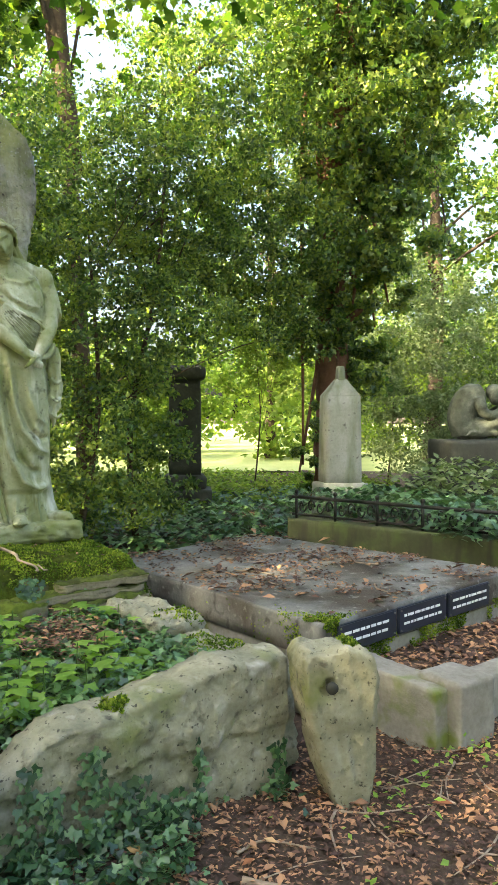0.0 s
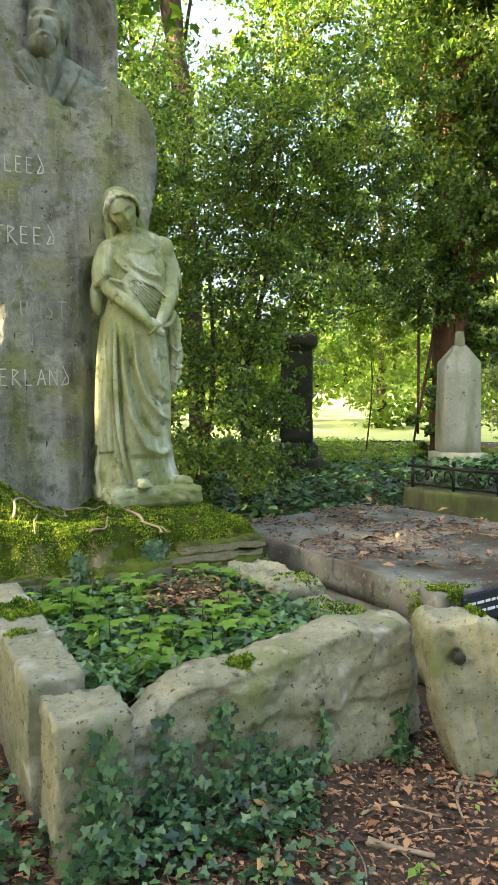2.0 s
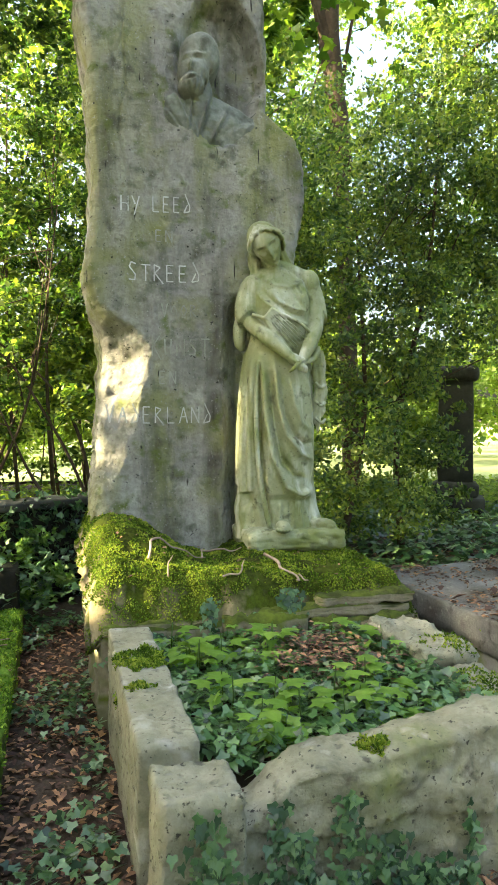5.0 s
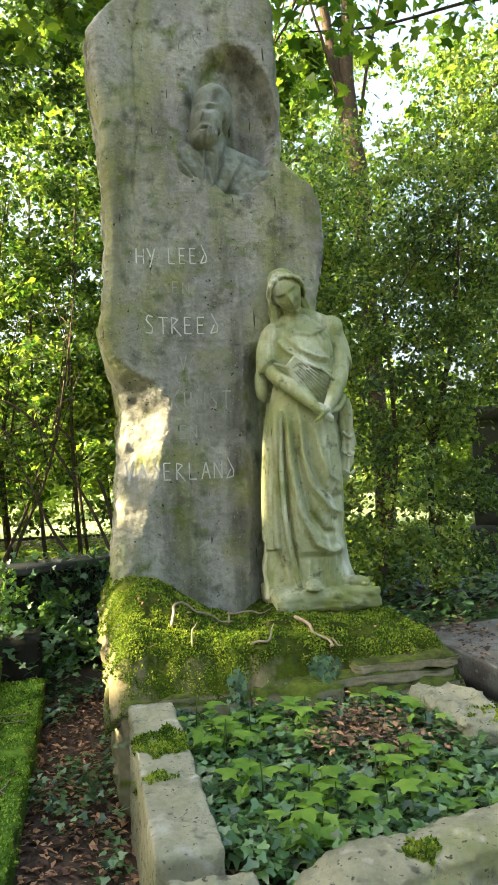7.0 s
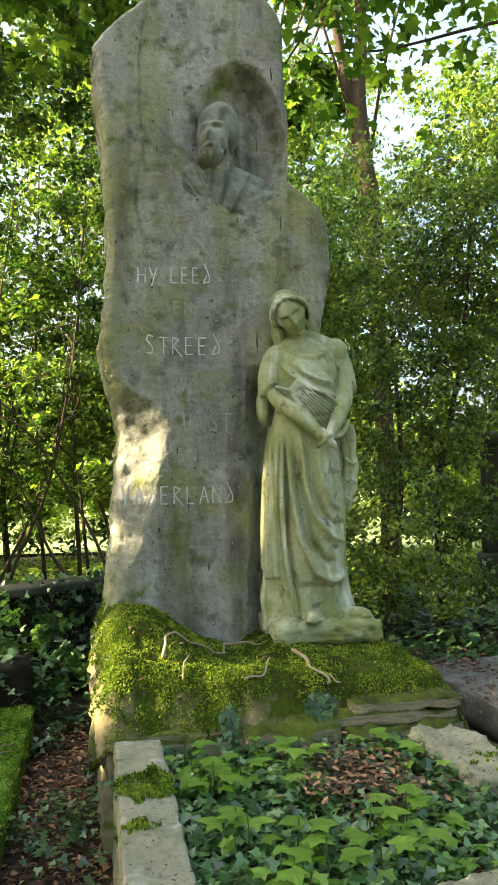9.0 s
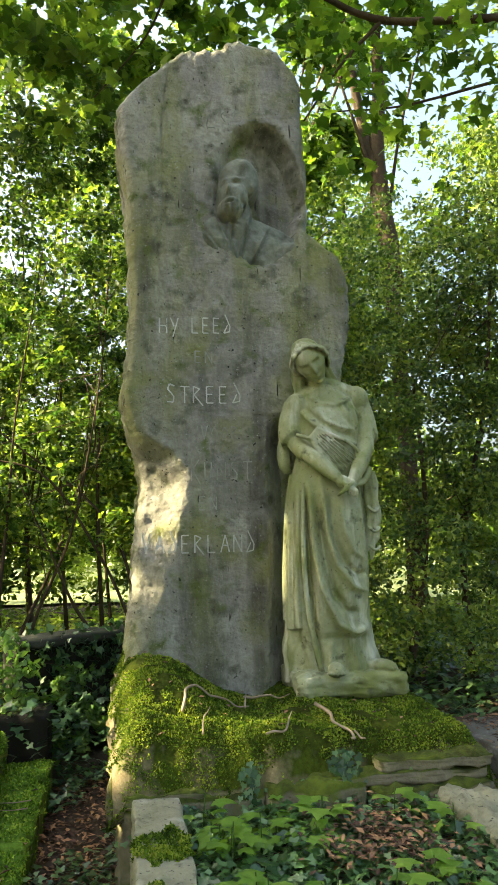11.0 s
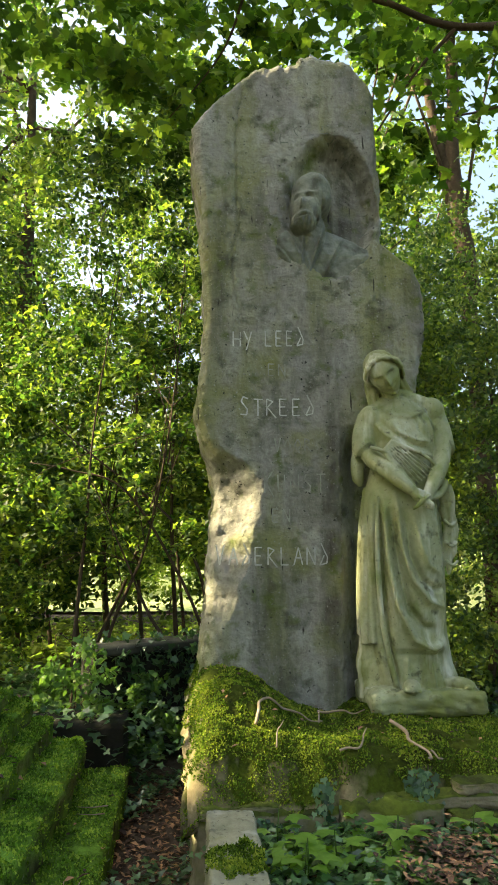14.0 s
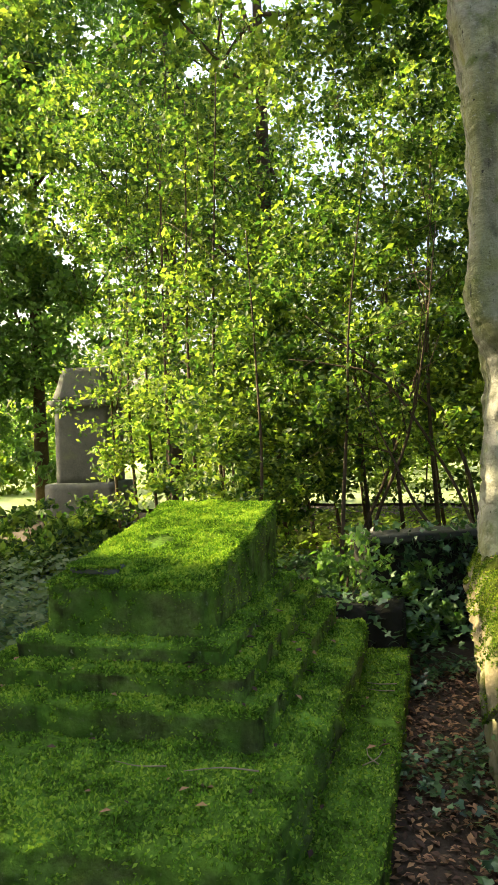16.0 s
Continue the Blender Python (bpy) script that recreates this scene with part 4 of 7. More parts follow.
    tube(smooth_line([(0.045, -0.19, 0.985), (0.095, -0.16, 1.00), (0.130, -0.14, 1.035), (0.150, -0.12, 1.075)], 5), list(np.interp(range(16), [0, 8, 15], [0.012, 0.018, 0.015])), 8, 0, bm)
    for k in range(7):
        q = k / 6
        tube([(-0.143 + 0.043 * q, -0.134, 1.220 + 0.045 * q), (-0.01 + 0.095 * q, -0.168 + 0.022 * q, 1.045 + 0.075 * q)], 0.0042, 6, 0, bm)
    # neck and bowed head
    tube(smooth_line([(-0.035, 0.03, 1.44), (-0.065, 0.01, 1.525), (-0.100, -0.015, 1.585)], 4), 0.047, 16, 0, bm)
    lean = Matrix.Translation((-0.118, -0.045, 1.622)) @ Euler((radians(37), radians(-28), radians(-24))).to_matrix().to_4x4() @ Matrix.Scale(1.13, 4)

    def bell(a, c, q):
        return math.exp(-((a - c) / q) ** 2)

    head = bmesh.new()
    bmesh.ops.create_uvsphere(head, u_segments=72, v_segments=60, radius=1)
    for v in head.verts:
        px, py, pz = v.co.x * 0.068, v.co.y * 0.086, v.co.z * 0.098
        if pz < -0.01:
            px *= 1 - 0.36 * min(1, (-0.01 - pz) / 0.09)
        if py < 0:
            f = 0.0
            for sx in (-1, 1):
                f -= 0.026 * bell(px, sx * 0.029, 0.017) * bell(pz, 0.010, 0.013)
                f += 0.011 * bell(px, sx * 0.028, 0.013) * bell(pz, 0.006, 0.006)
                f += 0.006 * bell(px, sx * 0.030, 0.020) * bell(pz, 0.031, 0.007)
                f += 0.005 * bell(px, sx * 0.036, 0.016) * bell(pz, -0.020, 0.016)
            f += 0.020 * bell(px, 0, 0.0095) * bell(pz, -0.008, 0.024) + 0.011 * bell(px, 0, 0.011) * bell(pz, -0.024, 0.008)
            f += 0.012 * bell(px, 0, 0.018) * bell(pz, -0.045, 0.006) - 0.014 * bell(px, 0, 0.022) * bell(pz, -0.052, 0.0036) + 0.009 * bell(px, 0, 0.014) * bell(pz, -0.057, 0.005)
            f -= 0.010 * bell(px, 0, 0.020) * bell(pz, -0.069, 0.006) + -0.015 * bell(px, 0, 0.018) * bell(pz, -0.084, 0.013)
            py -= f
            if pz < -0.03:
                py -= 0.018 * min(1, (-0.03 - pz) / 0.05)
        v.co = lean @ Vector((px, py, pz))
    me = bpy.data.meshes.new("tmp")
    head.to_mesh(me)
    head.free()
    bm.from_mesh(me)
    bpy.data.meshes.remove(me)
    # waved hair from the parting, a knot behind
    for k in range(9):
        for sx in (-1, 1):
            q = k / 8
            y0 = -0.042 + 0.095 * q
            pts = [(sx * 0.004, y0, 0.096 * math.sqrt(1 - (y0 / 0.11) ** 2)), (sx * 0.038, y0 - 0.012 + 0.01 * q, 0.084 - 0.02 * q), (sx * 0.072, y0 - 0.006, 0.050 - 0.03 * q), (sx * 0.080, y0 + 0.022, 0.008 - 0.02 * q),
                   (sx * 0.074, y0 + 0.045, -0.040), (sx * 0.060, y0 + 0.055, -0.075)]
            pts = smooth_line([lean @ Vector(c) for c in pts], 5)
            tube(pts, [(0.0095 + 0.0045 * math.sin(i * 1.25 + k * 1.7)) * (1.0 if i < 18 else 0.8) for i in range(len(pts))], 8, 0, bm)
    m = lean @ Matrix.LocRotScale(Vector((0, 0.045, 0.02)), Euler((0, 0, 0)), Vector((0.074, 0.070, 0.080)))
    bmesh.ops.create_uvsphere(bm, u_segments=20, v_segments=14, radius=1, matrix=m)
    # veil falling from the crown to the shoulder, loose hair on the other side
    for pts, r in (([(-0.075, 0.01, 1.722), (-0.035, 0.01, 1.668), (0.000, 0.015, 1.595), (0.045, 0.035, 1.525), (0.085, 0.06, 1.47)], 0.015),
                   ([(-0.085, 0.03, 1.728), (-0.035, 0.035, 1.660), (0.010, 0.04, 1.575), (0.065, 0.055, 1.50), (0.10, 0.08, 1.42)], 0.017),
                   ([(-0.055, -0.005, 1.640), (-0.025, 0.005, 1.590), (0.005, 0.02, 1.545)], 0.013),
                   ([(-0.178, 0.0, 1.640), (-0.190, 0.010, 1.595), (-0.176, 0.020, 1.54), (-0.172, 0.03, 1.47)], 0.0125),
                   ([(-0.166, -0.005, 1.620), (-0.168, 0.005, 1.575), (-0.160, 0.012, 1.53), (-0.150, 0.02, 1.47)], 0.0125),
                   ([(-0.165, 0.03, 1.640), (-0.180, 0.035, 1.57), (-0.165, 0.045, 1.50), (-0.150, 0.05, 1.44)], 0.018),
                   ([(-0.150, 0.03, 1.620), (-0.148, 0.035, 1.56), (-0.135, 0.045, 1.50), (-0.125, 0.05, 1.44)], 0.018),
                   ([(-0.10, 0.06, 1.70), (-0.06, 0.085, 1.57), (-0.02, 0.095, 1.42), (-0.02, 0.12, 1.2)], 0.056)):
        tube(smooth_line(pts, 5), r, 10, 0, bm)
    # drapery hanging from the wrist in flat zigzag folds
    for x0, z1, r in ((0.168, 0.62, 0.022), (0.192, 0.70, 0.018), (0.146, 0.66, 0.018), (0.182, 0.78, 0.022)):
        q = smooth_line([(x0 - 0.020, -0.10, 1.06), (x0, -0.085, 0.93), (x0 + 0.010, -0.07, 0.80), (x0 - 0.002, -0.065, z1)], 6)
        tube(q, [r * (0.85 + 0.25 * math.sin(i * 0.9 + x0 * 60)) for i in range(len(q) - 2)] + [r * 0.6, r * 0.25], 9, 0, bm)
    for zz in (0.86, 0.76, 0.67):
        tube(smooth_line([(0.140, -0.100, zz + 0.025), (0.172, -0.108, zz), (0.205, -0.085, zz + 0.02)], 4), 0.0085, 7, 0, bm)
    # the cloak's long fall on the other side, ending above the rough support
    for x0, y0, r, z1 in ((-0.205, 0.01, 0.034, 0.29), (-0.192, -0.045, 0.022, 0.30), (-0.212, 0.055, 0.034, 0.33)):
        tube(smooth_line([(x0 + 0.035, y0 + 0.01, 1.05), (x0 + 0.005, y0, 0.85), (x0 - 0.012, y0, 0.55), (x0 - 0.012, y0, z1)], 6), r, 10, 0, bm)
    tube(smooth_line([(-0.175, -0.085, 1.00), (-0.188, -0.105, 0.75), (-0.178, -0.115, 0.45), (-0.145, -0.13, 0.22), (-0.115, -0.14, 0.09)], 6), list(np.interp(range(25), [0, 6, 24], [0.008, 0.013, 0.015])), 9, 0, bm)
    # feet with toes
    for fx, fy, a in ((-0.060, -0.170, 0.25), (0.175, -0.115, -0.9)):
        c, q = math.cos(a), math.sin(a)
        m = Matrix.LocRotScale(Vector((fx, fy, 0.122)), Euler((0, 0, -a)), Vector((0.040, 0.078, 0.032)))
        bmesh.ops.create_uvsphere(bm, u_segments=20, v_segments=14, radius=1, matrix=m)
        for k in range(5):
            lx, ly = -0.032 + 0.016 * k, -0.066 + 0.006 * abs(k - 1.5)
            ball(bm, (fx + lx * c + ly * q, fy - lx * q + ly * c, 0.114), (0.0090, 0.017, 0.011), (0, 0, -math.degrees(a)))
    # rough support behind the robe
    tube(smooth_line([(-0.165, 0.04, 0.04), (-0.175, 0.05, 0.18), (-0.170, 0.06, 0.34), (-0.15, 0.08, 0.7), (-0.12, 0.08, 0.95)], 5), list(np.interp(range(21), [0, 6, 10, 20], [0.10, 0.085, 0.075, 0.05])), 12, 0.25, bm)
    ob = part("mourning_statue", bm, MARBLE)
    rm = ob.modifiers.new("fuse", "REMESH")
    rm.mode, rm.voxel_size, rm.use_smooth_shade = "VOXEL", 0.0042, True
    sm = ob.modifiers.new("soften", "SMOOTH")
    sm.factor, sm.iterations = 0.4, 1
    ob.matrix_basis = Matrix.Translation(uv(1.300, 3.92, 0.588)) @ Matrix.Rotation(PHI, 4, "Z") @ Matrix.Diagonal((1, 1, 0.985, 1))
    tagged(ob, "pale weathered marble statue of a mourning draped woman", "statue")


build_figure()


# ---- the grave surround ----
def build_surround():
    t = thing("grave_kerb", uv(0.9, 1.95, 0), "broken pale limestone kerb round an overgrown grave bed", "grave kerb")
    # front kerb with a broken notch
    bm = bmesh.new()
    nu, nh, d = 150, 34, 0.15
    rings = []
    for i in range(nu + 1):
        s = i / nu
        u = 0.40 + 1.12 * s
        top = float(np.interp(s, [0, 0.12, 0.16, 0.22, 0.30, 0.36, 0.45, 0.60, 0.72, 0.78, 0.9, 1.0], [0.33, 0.27, 0.29, 0.355, 0.395, 0.40, 0.405, 0.43, 0.455, 0.47, 0.45, 0.46]))
        top += 0.008 * fbm((u, 2, 1), 12)
        ring = []
        for dv, z in [(0, -0.05)] + [(0, top * k / nh) for k in range(1, nh)] + [(0.02, top), (d / 2, top + 0.006), (d - 0.02, top)] + [(d, top * k / 5) for k in range(4, -1, -1)]:
            p = uv(u, 1.88 + dv, z)
            n = 0.011 * fbm(p, 5) + 0.008 * fbm(p, 16) + 0.005 * fbm(p, 40)
            out = (0.022 if z > 0.23 + 0.03 * fbm((u, 1, 1), 3) else 0) if dv == 0 else 0
            bed = math.floor((z + 0.05 * fbm((u, 1, 0), 2.5)) / 0.075)
            out += 0.011 * math.sin(bed * 7.3 + 5 * fbm((u, bed, 3), 2)) if dv == 0 else 0
            ring.append(p + uv(0, (-n - out) if dv < d / 2 else n) + Vector((0, 0, 0.5 * n)))
        rings.append(ring)
    vs = [[bm.verts.new(p) for p in r] for r in rings]
    for a, b in zip(vs, vs[1:]):
        for k in range(len(a) - 1):
            bm.faces.new((a[k], b[k], b[k + 1], a[k + 1]))
    bm.faces.new(vs[0])
    bm.faces.new(vs[-1][::-1])
    part("front_kerb", bm, KERB, t, "notched and broken kerb front")
    part("side_kerb", block((0.17, 1.12, 0.42), 0.010, 22, 21, 0.012, 7, PHI, uv(0.385, 2.60, 0)), KERB, t)
    part("side_kerb", block((0.20, 0.62, 0.36), 0.024, 20, 25, 0.03, 6, PHI, uv(1.54, 2.26, 0)), KERB, t)
    part("side_kerb", block((0.24, 0.52, 0.40), 0.03, 20, 29, 0.03, 6, PHI, uv(1.52, 2.84, 0)), KERB, t, "broken limestone block, sunlit")
    part("corner_post", block((0.20, 0.20, 0.43), 0.012, 20, 33, 0.014, 8, PHI, uv(0.42, 1.86, -0.02)), KERB, t, "corner post with ivy climbing it")
    # leaning post with its round socket
    bm = block((0.255, 0.17, 0.54), 0.016, 22, 41, 0.022, 7, 0, (0, 0, 0), 1.0)
    for v in bm.verts:
        s = v.co.z / 0.54
        k = float(np.interp(s, [0, 0.12, 0.35, 0.7, 0.92, 1], [0.30, 0.50, 0.74, 0.98, 0.98, 0.86]))
        v.co.x *= k
        v.co.x += 0.055 * (1 - s)
        v.co.y *= 0.85 + 0.2 * s
        d = math.hypot(v.co.x + 0.035, v.co.z - 0.425)
        if d < 0.024 and v.co.y < 0:
            v.co.y += 0.04
    bmesh.ops.transform(bm, matrix=Matrix.Translation(uv(1.575, 1.72, -0.03)) @ Matrix.Rotation(radians(16), 4, "Z"), verts=bm.verts)
    post = part("leaning_post", bm, KERB, t, "leaning limestone post with a drilled round hole")
    # thin dark disc paints the shade inside the drilled hole
    bm = bmesh.new()
    bmesh.ops.create_cone(bm, cap_ends=True, segments=16, radius1=0.019, radius2=0.019, depth=0.012,
                          matrix=Matrix.Translation(uv(1.575, 1.72, 0.405) + Matrix.Rotation(radians(16), 3, "Z") @ Vector((-0.030, -0.092, 0))) @ Matrix.Rotation(radians(16), 4, "Z") @ Matrix.Rotation(radians(90), 4, "X"))
    part("socket", bm, DARKSTONE, post, "dark disc for the shade in a drilled hole")
    # soil in the bed
    bm = bmesh.new()
    g = {}
    for j in range(25):
        for i in range(25):
            u, v = 0.44 + 1.06 * i / 24, 1.98 + 1.24 * j / 24
            g[i, j] = bm.verts.new(uv(u, v, 0.27 + 0.05 * j / 24 + 0.02 * fbm((u, v, 2), 4)))
    for j in range(24):
        for i in range(24):
            bm.faces.new((g[i, j], g[i + 1, j], g[i + 1, j + 1], g[i, j + 1]))
    part("bed_soil", bm, SOIL, t)


build_surround()


# ---- flat slab with plaques ----
def prism(corners, z0, z1, rough=0.006, inset=0.0, cuts=10):
    """A slab over four corners (x, y), with slightly uneven, rounded edges."""
    bm = bmesh.new()
    c = [Vector((x, y, 0)) for x, y in corners]
    mid = sum(c, Vector()) / 4
    c = [p + (mid - p).normalized() * inset for p in c]
    n = 24
    rings = []
    ring = []
    for k in range(4):
        a, b = c[k], c[(k + 1) % 4]
        for i in range(n):
            ring.append(a.lerp(b, i / n))
    h = z1 - z0
    for z, d in ((z0, 0), (z0 + h * 0.35, 0), (z0 + h * 0.7, 0), (z1 - 0.012, 0), (z1 - 0.003, 0.005), (z1, 0.016)):
        row = []
        for p in ring:
            q = p + (mid - p).normalized() * d
            w = rough * fbm((q.x, q.y, z), 6)
            row.append(bm.verts.new((q.x + w, q.y + w, z + (0.3 * w if z > z0 else 0))))
        rings.append(row)
    m = len(ring)
    for a, b in zip(rings, rings[1:]):
        for k in range(m):
            bm.faces.new((a[k], a[(k + 1) % m], b[(k + 1) % m], b[k]))
    prev = rings[-1]
    for f in (0.25, 0.5, 0.75):
        row = []
        for p in ring:
            q = p.lerp(mid, f)
            row.append(bm.verts.new((q.x, q.y, z1 + rough * fbm((q.x, q.y, 3), 4))))
        for k in range(m):
            bm.faces.new((prev[k], prev[(k + 1) % m], row[(k + 1) % m], row[k]))
        prev = row
    v = bm.verts.new((mid.x, mid.y, z1))
    for k in range(m):
        bm.faces.new((prev[k], prev[(k + 1) % m], v))
    bm.faces.new(rings[0][::-1])
    return bm


SLAB = [(0.286, 2.85), (1.45, 3.905), (0.036, 5.133), (-0.807, 4.184)]


def build_slab():
    t = thing("ledger_slab", (0.24, 4.0, 0.1), "wide flat stone grave slab littered with needles and leaves", "grave slab")
    part("slab", prism(SLAB, 0.27, 0.42), GRANITE, t)
    part("footing", prism(SLAB, 0.02, 0.272, 0.008, 0.012), CONCRETE, t, "pale concrete footing stained by moss")
    a, b = Vector((*SLAB[0], 0)), Vector((*SLAB[1], 0))
    d = (b - a).normalized()
    n = Vector((d.y, -d.x, 0))
    for k, (s0, s1) in enumerate(((0.085, 0.475), (0.495, 0.87), (0.89, 1.27))):
        p0, p1 = a + d * s0, a + d * s1
        bm = bmesh.new()
        m = Matrix.Translation((p0 + p1) / 2 + n * 0.012 + Vector((0, 0, 0.345))) @ Matrix.Rotation(math.atan2(d.y, d.x), 4, "Z") @ Matrix.Diagonal(((s1 - s0), 0.018, 0.118, 1))
        bmesh.ops.create_cube(bm, size=1, matrix=m)
        bmesh.ops.bevel(bm, geom=bm.edges[:], offset=0.004, segments=2, affect="EDGES")
        pl = part("plaque", bm, SLATE, t, "black name plaque with two rows of white writing", smooth=False)
        bm = bmesh.new()
        rnd = random.Random(k)
        for row in range(2):
            s = 0.035
            while s < s1 - s0 - 0.06:
                w = rnd.uniform(0.012, 0.05)
                q = p0 + d * (s + w / 2) + n * 0.0225 + Vector((0, 0, 0.365 - 0.036 * row))
                bmesh.ops.create_cube(bm, size=1, matrix=Matrix.Translation(q) @ Matrix.Rotation(math.atan2(d.y, d.x), 4, "Z") @ Matrix.Diagonal((w, 0.002, 0.011, 1)))
                s += w + 0.010
        part("writing_bar", bm, INK, pl, "rows of small white bars", smooth=False)
        bm = bmesh.new()
        for s in (0.014, s1 - s0 - 0.014):
            for z in (0.30, 0.39):
                ball(bm, p0 + d * s + n * 0.022 + Vector((0, 0, z)), (0.005, 0.005, 0.005))
        part("screw", bm, GREYSTONE, pl)


build_slab()


def build_low_kerb():
    t = thing("low_kerb", uv(2.2, 1.8, 0), "low grey concrete kerb with a raised corner block", "grave kerb")
    part("kerb", block((0.14, 0.50, 0.26), 0.005, 14, 50, 0.008, 8, PHI, uv(2.12, 1.93, 0)), CONCRETE, t)
    part("corner_block", block((0.20, 0.20, 0.285), 0.005, 14, 51, 0.008, 6, PHI, uv(2.22, 1.72, 0)), CONCRETE, t)
    part("kerb", block((1.3, 0.12, 0.25), 0.005, 16, 52, 0.008, 6, PHI, uv(2.96, 1.74, 0)), CONCRETE, t)
    bm = bmesh.new()
    g = {}
    for j in range(10):
        for i in range(24):
            u, v = 2.12 + 1.5 * i / 23, 1.72 + 0.52 * j / 9
            g[i, j] = bm.verts.new(uv(u, v, 0.20 + 0.015 * fbm((u, v, 8), 5)))
    for j in range(9):
        for i in range(23):
            bm.faces.new((g[i, j], g[i + 1, j], g[i + 1, j + 1], g[i, j + 1]))
    part("bed_soil", bm, SOIL, t)


build_low_kerb()


# ---- railed grave, headstones ----
def build_railed_grave():
    t = thing("railed_grave_wall", (1.0, 5.3, 0), "low dark algae-stained grave wall with iron railing", "grave wall")
    a, b = Vector((0.30, 5.72, 0)), Vector((2.35, 4.12, 0))
    d = (b - a).normalized()
    back = Vector((-d.y, d.x, 0))
    L = (b - a).length
    ang = math.atan2(d.y, d.x)
    part("wall", block((L, 0.16, 0.45), 0.006, 14, 60, 0.015, 5, ang, (a + b) / 2 + back * 0.08), GREENWALL, t)
    part("wall", block((0.16, 1.9, 0.45), 0.006, 10, 61, 0.015, 5, ang, a + d * 0.08 + back * 1.11), GREENWALL, t)
    part("bed_soil", block((L - 0.2, 1.8, 0.40), 0.02, 10, 62, 0.02, 3, ang, a + d * L / 2 + back * 1.0), SOIL, t)
    rail = part("railing", tube([a + back * 0.08 + Vector((0, 0, 0.615)), b + back * 0.08 + Vector((0, 0, 0.615))], 0.014, 6), IRON, t, "black wrought-iron railing with scrollwork")
    part("rail", tube([a + back * 0.08 + Vector((0, 0, 0.475)), b + back * 0.08 + Vector((0, 0, 0.475))], 0.010, 6), IRON, rail)
    k = 0
    s = 0.04
    while s < L:
        p = a + d * s + back * 0.08
        bm = tube([p + Vector((0, 0, 0.44)), p + Vector((0, 0, 0.645))], 0.012, 6)
        ball(bm, p + Vector((0, 0, 0.655)), (0.016, 0.016, 0.020))
        part("post", bm, IRON, rail)
        bm = bmesh.new()
        for q in range(4):
            c = p + d * (0.055 + 0.082 * q) + Vector((0, 0, 0.545))
            sg = 1 if q % 2 else -1
            pts = [c + d * (0.040 - 0.0035 * i) * math.cos(i * 0.55) + Vector((0, 0, sg * (0.062 - 0.0045 * i) * math.sin(i * 0.55))) for i in range(12)]
            tube(pts, 0.007, 5, 0, bm)
        part("scroll", bm, IRON, rail)
        s += 0.36


build_railed_grave()


def build_headstones():
    # pale stele with pyramid top
    t = thing("headstone", (0.88, 7.0, 0.3), "pale narrow headstone with a stepped pointed top", "gravestone")
    ang = radians(14)
    base = Vector((0.89, 7.05, 0))
    part("foot", block((0.46, 0.36, 0.62), 0.006, 6, 70, 0.015, 5, ang, base), WHITESTONE, t)
    bm = block((0.37, 0.24, 0.86), 0.004, 6, 71, 0.012, 5, ang, base + Vector((0, 0, 0.60)), 0.94)
    part("shaft", bm, WHITESTONE, t)
    bm = bmesh.new()
    bmesh.ops.create_cone(bm, cap_ends=True, segments=4, radius1=0.245, radius2=0.07, depth=0.17,
                          matrix=Matrix.Translation(base + Vector((0, 0, 1.54))) @ Matrix.Rotation(ang, 4, "Z") @ Matrix.Diagonal((1, 0.66, 1, 1)) @ Matrix.Rotation(radians(45), 4, "Z"))
    bmesh.ops.bevel(bm, geom=bm.edges[:], offset=0.006, segments=2, affect="EDGES")
    part("cap", bm, WHITESTONE, t, smooth=False)
    part("finial", block((0.09, 0.09, 0.15), 0.003, 4, 72, 0.02, 5, ang, base + Vector((0, 0, 1.60)), 0.8), WHITESTONE, t)
    # dark pillar in the shade
    t = thing("pillar_monument", (-0.87, 10, 0), "dark stone pillar grave monument in deep shade", "gravestone")
    p = Vector((-0.88, 9.9, 0))
    part("base", block((0.72, 0.66, 0.28), 0.01, 6, 74, 0.03, 5, 0.1, p), DARKSTONE, t)
    part("plinth", block((0.58, 0.54, 0.22), 0.01, 6, 75, 0.08, 5, 0.1, p + Vector((0, 0, 0.26))), DARKSTONE, t)
    part("shaft", block((0.44, 0.42, 1.30), 0.008, 8, 76, 0.02, 5, 0.1, p + Vector((0, 0, 0.46)), 0.96), DARKSTONE, t)
    part("cap", block((0.56, 0.52, 0.20), 0.01, 6, 77, 0.07, 5, 0.1, p + Vector((0, 0, 1.75))), DARKSTONE, t)
    # grey tomb pillar far behind the shrubs
    t = thing("grey_tomb_pillar", (-11.4, 6.15, 0), "tall grey stone tomb pillar half hidden by shrubs", "gravestone")
    p = Vector((-11.4, 6.15, 0))
    ang = radians(44)
    part("base", block((1.25, 1.1, 0.75), 0.01, 6, 80, 0.03, 4, ang, p), GREYSTONE, t)
    part("shaft", block((0.92, 0.85, 1.30), 0.008, 8, 81, 0.02, 4, ang, p + Vector((0, 0, 0.73))), GREYSTONE, t)
    part("cornice", block((1.12, 1.02, 0.12), 0.006, 6, 82, 0.03, 4, ang, p + Vector((0, 0, 2.0))), GREYSTONE, t)
    part("head", block((0.98, 0.9, 0.55), 0.008, 6, 83, 0.03, 4, ang, p + Vector((0, 0, 2.11)), 0.7), GREYSTONE, t)


build_headstones()


